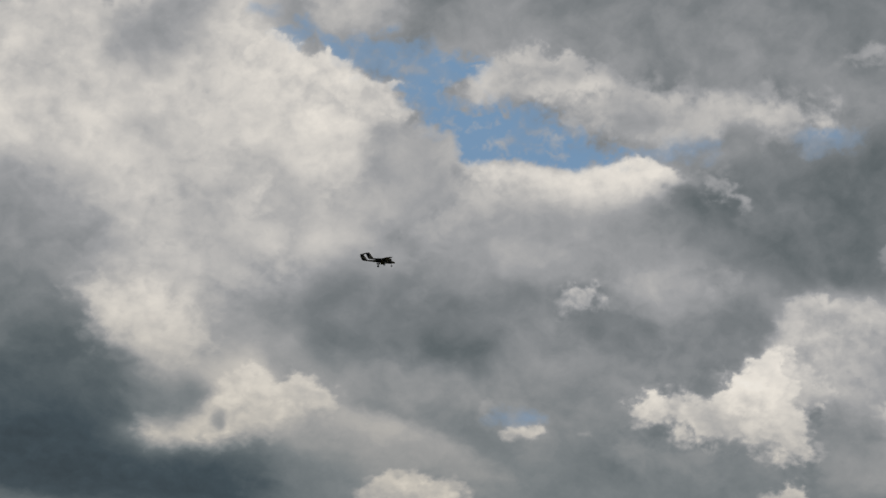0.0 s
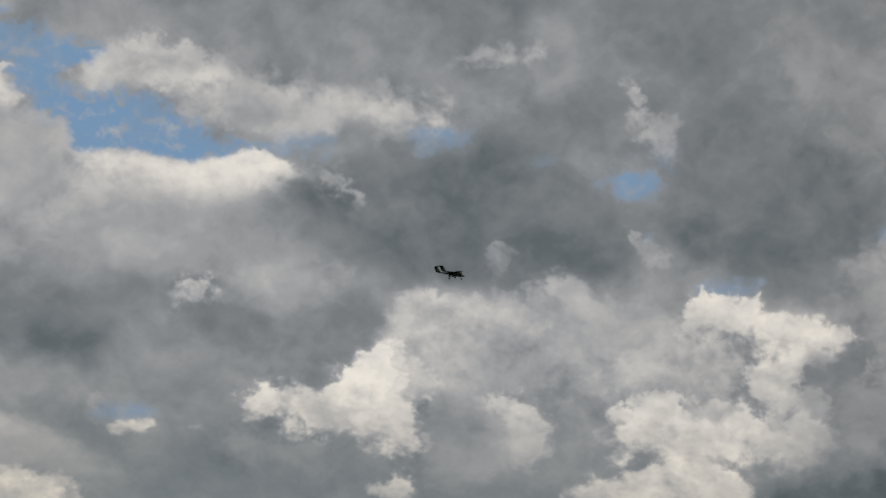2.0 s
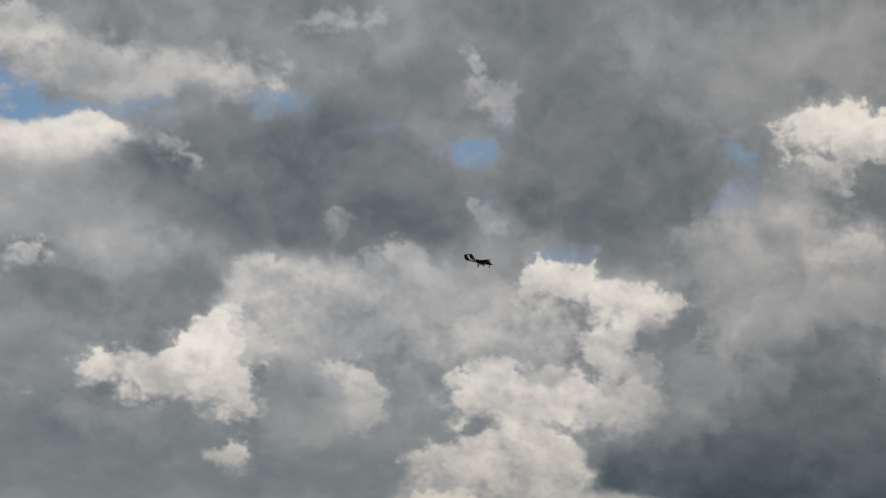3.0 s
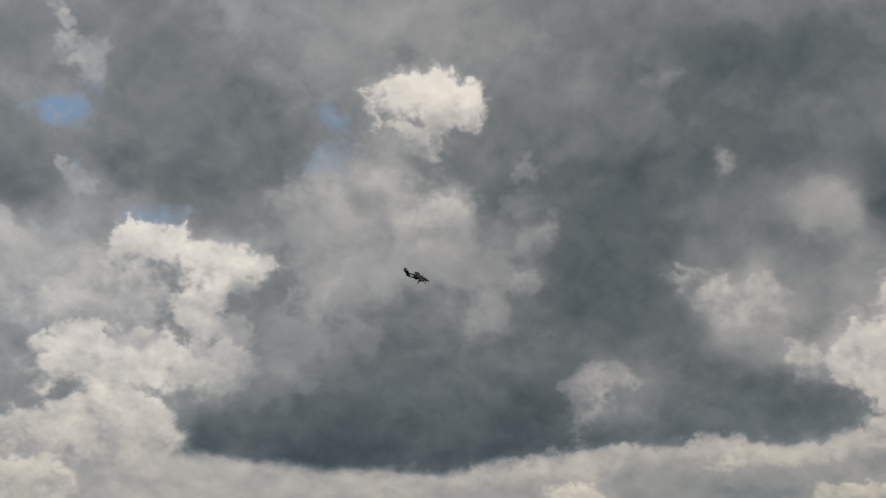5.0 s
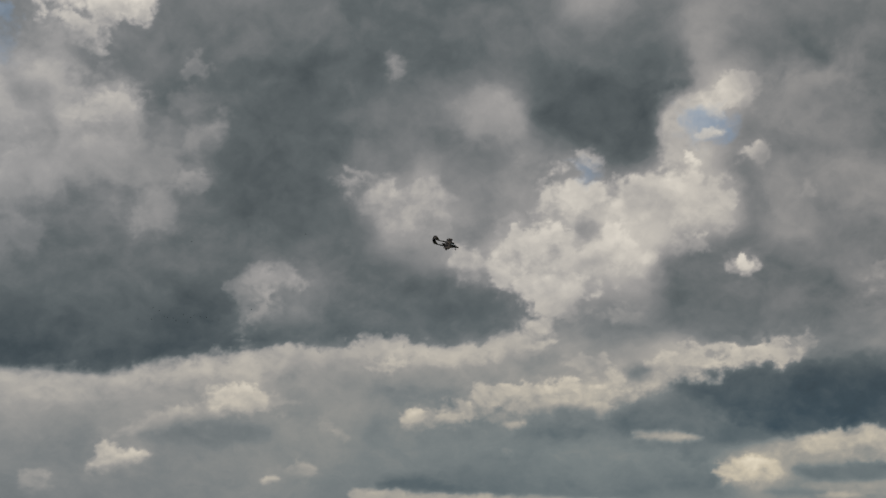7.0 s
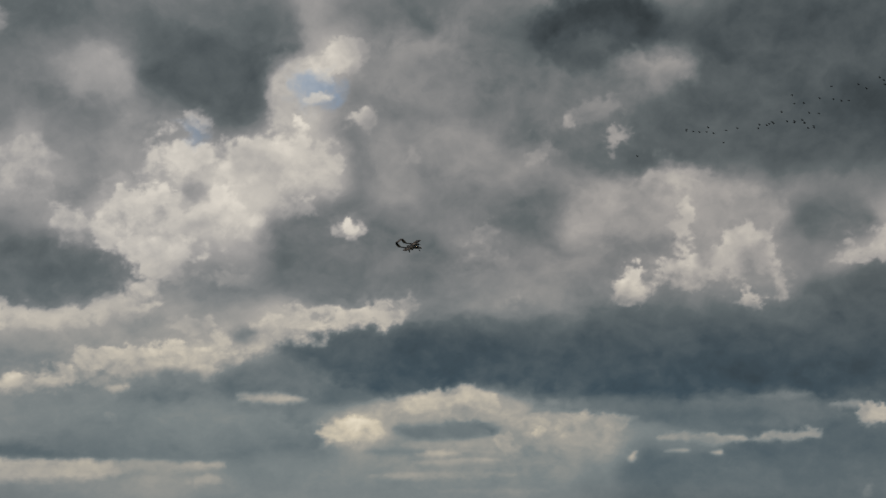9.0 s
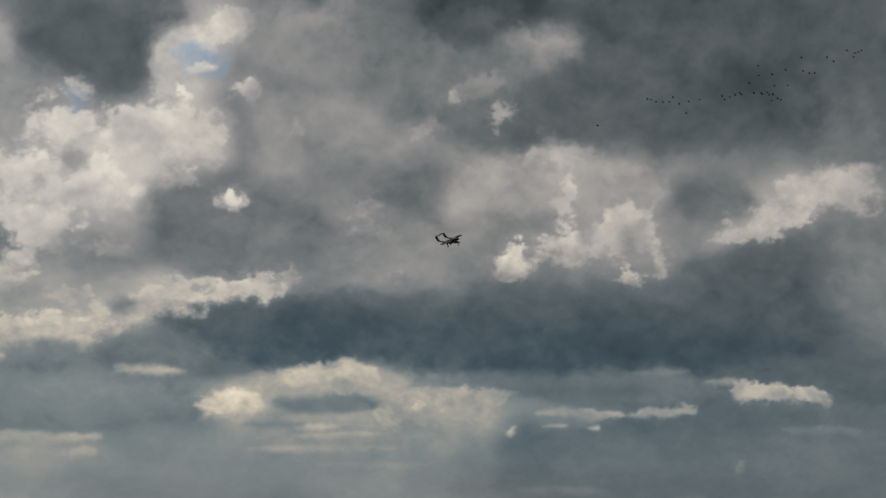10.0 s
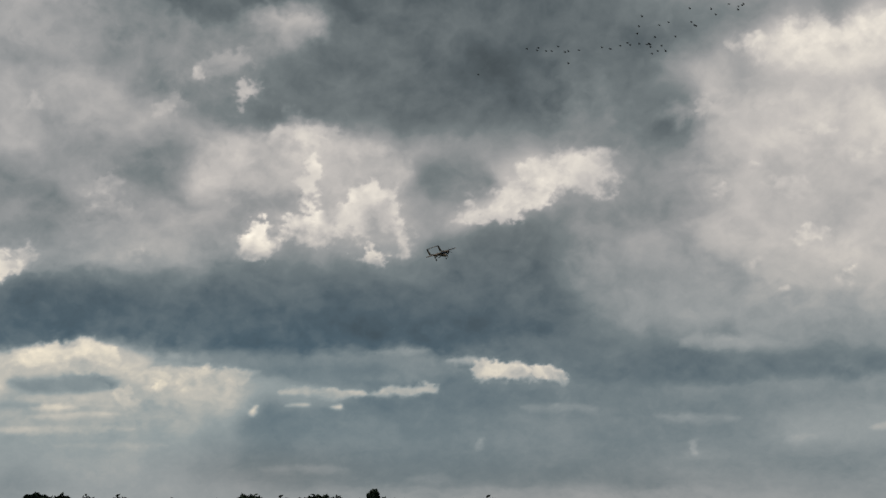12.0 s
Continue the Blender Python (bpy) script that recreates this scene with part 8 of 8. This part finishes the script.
# ---- the aircraft ----
def aeroplane():
    plane = tagged(new("aeroplane"), "twin-boom turboprop aeroplane in tan and brown camouflage, gear down", "aeroplane")
    bm = bmesh.new()
    loft(bm, [oval(x, 0, z, ry, rz) for x, z, ry, rz in ((4.95, -0.22, 0.06, 0.06), (4.6, -0.2, 0.28, 0.26), (4.0, -0.15, 0.42, 0.42), (3.2, -0.1, 0.52, 0.56), (2.2, -0.05, 0.56, 0.66), (1.0, 0.0, 0.56, 0.72), (-0.4, 0.02, 0.55, 0.70), (-1.6, 0.05, 0.50, 0.60), (-2.6, 0.15, 0.36, 0.42), (-3.3, 0.25, 0.12, 0.16))])
    fuselage = part("fuselage", bm, CAMO, plane, "pod fuselage in tan and brown camouflage")
    bm = bmesh.new()
    loft(bm, [oval(x, 0, z, ry, rz, 14, 2.1) for x, z, ry, rz in ((3.75, 0.22, 0.10, 0.05), (3.3, 0.42, 0.40, 0.26), (2.5, 0.55, 0.50, 0.46), (1.6, 0.62, 0.52, 0.48), (0.9, 0.60, 0.48, 0.40), (0.45, 0.55, 0.36, 0.25))])
    canopy = part("canopy", bm, GLASS, plane, "clear bulged tandem cockpit canopy")
    for x, z, h in ((3.3, 0.42, 0.27), (2.45, 0.55, 0.47), (1.6, 0.62, 0.49), (0.9, 0.60, 0.41)):
        bm = bmesh.new()
        ring = oval(0, 0, 0, 0.40 if x > 3 else 0.525 if x > 1 else 0.49, h, 14, 2.1)
        loft(bm, [[(x + dx, y * s, z + w * s) for _, y, w in ring] for dx, s in ((-0.03, 1.0), (-0.03, 1.03), (0.03, 1.03), (0.03, 1.0))])
        part("canopy_frame", bm, DARK_PAINT, canopy)
    bm = bmesh.new()
    rings = []
    for k in range(13):
        y = -6.1 + 12.2 * k / 12
        edge = 0.86 if k in (0, 12) else 1.0
        rings.append(blade_section(1.05 - (1 - edge) * 1.0, y, 0.72 + 0.0 * abs(y), 2.15 * edge, 1.0 if 0 < k < 12 else 0.45))
    loft(bm, rings)
    part("wing", bm, CAMO, plane, "straight shoulder wing with tan and brown camouflage")
    for side in (-1, 1):
        for y in (1.2, 4.3):
            bm = bmesh.new()
            loft(bm, [blade_section(-1.12, side * (y + d), 0.66, 0.55, 0.9) for d in ((-0.95, 0.95) if y < 3 else (-1.3, 1.3))])
            part("flap" if y < 3 else "aileron", bm, UNDER_PAINT, plane)
        yb = side * 2.28
        bm = bmesh.new()
        loft(bm, [oval(x, yb, z, ry, rz) for x, z, ry, rz in ((2.05, 0.42, 0.26, 0.26), (1.8, 0.40, 0.36, 0.40), (1.0, 0.34, 0.42, 0.52), (-0.3, 0.32, 0.40, 0.52), (-1.6, 0.36, 0.33, 0.40), (-3.5, 0.40, 0.24, 0.28), (-5.2, 0.44, 0.19, 0.23), (-6.4, 0.47, 0.13, 0.17), (-6.85, 0.5, 0.05, 0.07))])
        part("tail_boom", bm, CAMO, plane, "long camouflaged boom with its engine nacelle")
        bm = bmesh.new()
        loft(bm, [blade_section(x, yb, z, c, 1.0, True) for x, z, c in ((-4.45, 0.42, 2.2), (-5.0, 0.95, 1.95), (-6.15, 2.3, 1.4), (-6.35, 2.5, 1.15))])
        fin = part("fin", bm, CAMO, plane, "swept upright tail fin, dark brown and tan")
        bm = bmesh.new()
        loft(bm, [blade_section(x, yb, z, c, 0.8, True) for x, z, c in ((-6.6, 0.65, 0.45), (-7.45, 2.2, 0.36))])
        part("rudder", bm, DARK_PAINT, fin)
        bm = bmesh.new()
        loft(bm, [oval(x, yb, 0.42, r, r, 12, 2.0) for x, r in ((2.62, 0.03), (2.5, 0.13), (2.25, 0.22), (2.07, 0.25))])
        spinner = part("spinner", bm, DARK_PAINT, plane, "pointed dark propeller spinner")
        bm = bmesh.new()
        rod(bm, (-0.75, yb, 0.0), (-0.55, yb, -1.3), 0.075, 0.06)
        rod(bm, (-0.2, yb, -0.05), (-0.55, yb, -0.95), 0.045, 0.04)
        leg = part("main_gear_leg", bm, METAL, plane, "bare metal gear leg hanging from the boom")
        bm = bmesh.new()
        wheel_tyre(bm, yb, -1.45, -0.6, 0.40, 0.26)
        wheel = part("wheel", bm, RUBBER, plane, "black main wheel")
        bm = bmesh.new()
        rod(bm, (-0.6, yb - 0.10, -1.45), (-0.6, yb + 0.10, -1.45), 0.23, n=14)
        part("rim", bm, METAL, wheel)
        bm = bmesh.new()
        bmesh.ops.create_cube(bm, size=1, matrix=pose(-0.3, yb + side * 0.36, -0.5, 0, 0, 0) @ Matrix.Diagonal((1.3, 0.03, 0.5, 1)))
        bmesh.ops.bevel(bm, geom=bm.edges[:], offset=0.012, segments=1)
        part("gear_door", bm, UNDER_PAINT, plane)
        bm = bmesh.new()
        rod(bm, (-0.9, yb + side * 0.42, 0.45), (-1.5, yb + side * 0.52, 0.42), 0.13, 0.12, 10)
        part("exhaust_pipe", bm, METAL, plane, "stubby heat-stained exhaust pipe")
        bm = bmesh.new()
        loft(bm, [blade_section(1.0, side * (0.55 + d), -0.45 - 0.28 * d, 1.3 - 0.3 * d, 0.9) for d in (0.0, 1.25)])
        part("sponson", bm, UNDER_PAINT, plane, "stub wing below the fuselage side")
    bm = bmesh.new()
    loft(bm, [blade_section(-6.25, y, 2.48, 1.35) for y in (-2.36, -1.2, 0, 1.2, 2.36)])
    tailplane = part("tailplane", bm, CAMO, plane, "tailplane joining the tops of both fins")
    bm = bmesh.new()
    loft(bm, [blade_section(-7.48, y, 2.475, 0.40, 0.7) for y in (-2.2, 2.2)])
    part("elevator", bm, UNDER_PAINT, tailplane)
    bm = bmesh.new()
    rod(bm, (3.45, 0, -0.55), (3.55, 0, -1.35), 0.065, 0.05)
    rod(bm, (2.8, 0, -0.6), (3.5, 0, -1.0), 0.04, 0.035)
    part("nose_gear_leg", bm, METAL, plane, "bare metal nose gear leg")
    bm = bmesh.new()
    wheel_tyre(bm, 0, -1.48, 3.6, 0.32, 0.2)
    wheel = part("wheel", bm, RUBBER, plane, "black nose wheel")
    bm = bmesh.new()
    rod(bm, (3.6, -0.08, -1.48), (3.6, 0.08, -1.48), 0.18, n=14)
    part("rim", bm, METAL, wheel)
    bm = bmesh.new()
    rod(bm, (4.868, 0, -0.40), (4.872, 0, -0.40), 0.085, 0.085, 14)
    lamp = part("landing_light", bm, LAMP, plane, "bright white landing light under the nose")
    bm = bmesh.new()
    n = 14
    rows = [[bm.verts.new((x, r * math.cos(2 * math.pi * k / n), -0.40 + r * math.sin(2 * math.pi * k / n))) for k in range(n)] for x, r in ((4.5, 0.15), (4.99, 0.125), (4.99, 0.105), (4.872, 0.095), (4.866, 0.02), (4.5, 0.02))]
    for k in range(n):
        for a, b in zip(rows, rows[1:] + rows[:1]):
            bm.faces.new((a[k], a[(k + 1) % n], b[(k + 1) % n], b[k]))
    bmesh.ops.recalc_face_normals(bm, faces=bm.faces[:])
    part("light_housing", bm, DARK_PAINT, lamp)
    props = []
    for side in (-1, 1):
        hub = bmesh.new()
        rod(hub, (-0.08, 0, 0), (0.08, 0, 0), 0.16, 0.14, 12)
        prop = part("propeller", hub, BLADE, plane, "three-bladed black propeller with yellow tips")
        for k in range(3):
            bl = bmesh.new()
            a = 2 * math.pi * k / 3
            rings = []
            for r, c, tw in ((0.12, 0.10, 60), (0.45, 0.15, 45), (0.85, 0.16, 30), (1.15, 0.13, 22), (1.26, 0.07, 20)):
                q = Matrix.Rotation(a, 3, "X")
                t = radians(tw)
                rings.append([q @ Vector((c * (0.5 - s) * math.sin(t) + h * c * math.cos(t), c * (s - 0.5) * math.cos(t) + h * c * math.sin(t), r)) for s, h in AIRFOIL])
            blade = part("blade", loft(bl, rings), BLADE, prop)
            tip = bmesh.new()
            loft(tip, [[q @ Vector((0.01 * sx, 0.045 * sy, r)) for sx, sy in ((-1, -1), (1, -1), (1, 1), (-1, 1))] for r in (1.22, 1.28)])
            tipped = part("blade_tip", tip, TIP, prop, "yellow painted tip")
        props.append((prop, side * 2.28))
    return plane, props


PLANE, PROPS = aeroplane()


# ---- birds ----
# bearing and height of each bird, in degrees: the flock at 10.0 s, the farther one at 6.5 s
ROOKS = ((27.47, 14.49), (29.22, 15.40), (29.35, 15.37), (29.51, 15.32), (29.77, 15.29), (29.99, 15.30), (30.12, 15.44), (30.33, 15.24), (30.59, 14.90), (30.65, 15.32), (31.05, 15.37), (31.84, 15.46), (31.91, 15.37), (32.10, 15.43), (32.29, 15.49), (32.45, 15.56), (32.51, 15.50), (32.94, 15.54), (33.20, 15.53), (33.23, 15.50), (33.40, 15.56), (33.47, 15.47), (33.60, 15.47), (33.56, 15.27), (33.76, 15.34), (33.86, 15.30), (32.79, 15.88), (33.64, 15.79), (34.10, 15.78), (33.10, 16.15), (33.09, 16.46), (33.58, 16.15), (34.05, 16.28), (34.63, 16.25), (34.86, 16.15), (35.04, 16.15), (34.59, 16.68), (35.46, 16.68), (35.69, 16.51), (36.15, 16.86), (36.41, 16.77), (36.37, 16.64), (36.52, 16.80), (36.64, 16.84))
FAR_BIRDS = ((-6.37, 8.96), (-6.13, 8.87), (-6.83, 8.53), (-6.39, 8.56), (-5.96, 8.70), (-5.75, 8.61), (-5.55, 8.59), (-5.31, 8.80), (-5.05, 8.73), (-4.95, 8.81), (-4.74, 8.79), (-5.13, 8.55), (-4.52, 8.77), (-4.30, 8.67), (-4.07, 8.73), (-2.98, 9.17), (-5.86, 8.67), (-5.65, 8.66))


def bird_meshes(size):
    bm = bmesh.new()
    loft(bm, [oval(x, 0, z, r, r * h, 8, 2.0) for x, z, r, h in ((0.26, 0.0, 0.006, 1), (0.21, 0.01, 0.028, 1), (0.15, 0.012, 0.036, 1), (0.08, 0.0, 0.055, 1), (0.0, -0.005, 0.066, 1), (-0.10, 0.0, 0.048, 0.9), (-0.17, 0.004, 0.035, 0.5), (-0.29, 0.008, 0.055, 0.12))])
    bmesh.ops.scale(bm, vec=(0.85 * size, 1.5 * size, 1.5 * size), verts=bm.verts[:])
    body = mesh_of("body", bm, FEATHER)
    wings = []
    for side in (-1, 1):
        bm = bmesh.new()
        loft(bm, [blade_section(x, side * y, 0.0, c, 0.7) for y, x, c in ((0.0, 0.09, 0.19), (0.14, 0.12, 0.20), (0.28, 0.08, 0.18), (0.40, 0.00, 0.13), (0.47, -0.07, 0.04))])
        bmesh.ops.scale(bm, vec=(size, 0.85 * size, 1.6 * size), verts=bm.verts[:])
        wings.append(mesh_of("wing", bm, FEATHER))
    return body, wings


def bird_flock():
    """Each bird has a body and two wings; returns birds with their place, course and wing beat."""
    near_kind, far_kind = bird_meshes(0.92), bird_meshes(0.7)
    rnd = random.Random(5)
    made = []
    plan = [(b, 270.0, 10.0, "flock near the cloud", "dark bird with spread wings flying in the flock") for b in ROOKS]
    plan += [(b, 520.0, 6.5, "far flock", "small dark bird flying far off before the cloud") for b in FAR_BIRDS]
    plan += [((-5.34, 11.31), 430.0, 6.5, "", "lone dark bird flying below the cloud"), ((-1.59, 11.87), 330.0, 6.5, "", "lone dark bird with spread wings in flight")]
    for (bearing, rise), far, at, group, label in plan:
        root = tagged(new("bird"), label, "bird", group)
        body, wings = near_kind if far < 290 else far_kind
        for name, data in (("body", body), ("wing", wings[0]), ("wing", wings[1])):
            ob = new(name, data)
            ob.parent = root
        far = far * rnd.uniform(0.97, 1.03)
        a, e = radians(bearing), radians(rise)
        spot = Vector((far * math.cos(e) * math.sin(a), far * math.cos(e) * math.cos(a), far * math.sin(e) + 1.7))
        course = Vector((7.26, -12.31, -0.12)) if far < 290 else Vector((8.7, 0.5, 0.9))
        made.append((root, spot, course, at, rnd.uniform(0, 6.28), rnd.uniform(2.6, 3.3)))
    return made


BIRDS = bird_flock()


def flight(x, y, z, heading, rise, bank):
    """The aircraft's pose: heading clockwise from +y, nose up, right wing down, in degrees."""
    return pose(x, y, z) @ pose(0, 0, 0, 0, 0, 90 - heading) @ pose(0, 0, 0, 0, -rise, 0) @ pose(0, 0, 0, bank, 0, 0)


# how the nearer flock bends its way, in m/s2
TURN = Vector((-0.25, 2.78, 1.58))


def motions():
    walk(PLANE, [
        (0, flight(-397.5, 412.4, 123.1, 19.6, 12.8, -2.1)),
        (0.5, flight(-374.4, 453.8, 134.5, 23.3, 11.1, -0.1)),
        (1, flight(-350.1, 492.4, 144.8, 26.9, 9.8, 1.7)),
        (1.5, flight(-324.8, 529.3, 153.0, 30.4, 8.6, 2.6)),
        (2, flight(-298.4, 564.5, 159.5, 33.7, 7.6, 3.0)),
        (2.5, flight(-270.9, 597.8, 164.7, 37.2, 6.8, 3.4)),
        (3, flight(-241.5, 628.2, 169.3, 41.1, 5.5, 4.5)),
        (3.2, flight(-229.4, 639.8, 170.7, 42.7, 4.8, 5.3)),
        (4.8, flight(-123.8, 714.4, 174.0, 59.3, -2.6, 31.7)),
        (5, flight(-110.0, 721.6, 174.6, 62.4, -4.0, 32.9)),
        (5.5, flight(-71.6, 739.0, 172.9, 70.3, -7.5, 35.3)),
        (6, flight(-30.7, 753.3, 170.4, 79.0, -9.3, 36.2)),
        (6.5, flight(12.9, 762.6, 167.0, 88.2, -9.7, 36.5)),
        (7, flight(56.8, 764.8, 162.9, 97.9, -8.8, 36.9)),
        (7.2, flight(73.9, 763.8, 161.6, 101.9, -8.6, 37.1)),
        (8.8, flight(201.8, 720.6, 148.5, 137.5, -9.1, 34.7)),
        (9, flight(214.8, 709.4, 145.9, 141.1, -9.4, 33.9)),
        (9.5, flight(243.4, 680.4, 138.6, 149.8, -10.3, 31.5)),
        (10, flight(267.2, 649.0, 130.9, 157.9, -10.7, 29.0)),
        (10.5, flight(285.8, 616.1, 123.3, 165.7, -11.1, 26.2)),
        (11, flight(298.9, 582.3, 115.3, 173.1, -10.8, 24.1)),
        (11.5, flight(306.6, 548.0, 108.1, 180.6, -10.5, 22.8)),
        (12, flight(309.0, 514.1, 101.0, 188.1, -10.3, 21.2)),
    ])
    for prop, y in PROPS:
        walk(prop, [(k / 30, pose(2.2, y, 0.42, 80 * k, 0, 0)) for k in range(361)])
    for root, spot, course, at, phase, beat in BIRDS:
        heading = math.degrees(math.atan2(course.y, course.x))
        turning = TURN if at == 10.0 else Vector((0, 0, 0))
        rows = []
        for t in (0, 8.5, 9, 9.5, 10, 10.5, 11, 11.5, 12):
            h = max(t, 8.5) - at
            p = spot + course * h + turning * (h * h / 2) + (course + turning * h) * (min(t, 8.5) - 8.5)
            rows.append((t, pose(*p, 0, 0, heading)))
        walk(root, rows)
        for wing, side in zip(root.children[1:], (-1, 1)):
            walk(wing, [(0.1 * k, pose(0, side * 0.018, 0.012, side * (8 + 30 * math.sin(phase + 6.283 * beat * 0.1 * k)), 0, 0)) for k in range(121)])


motions()
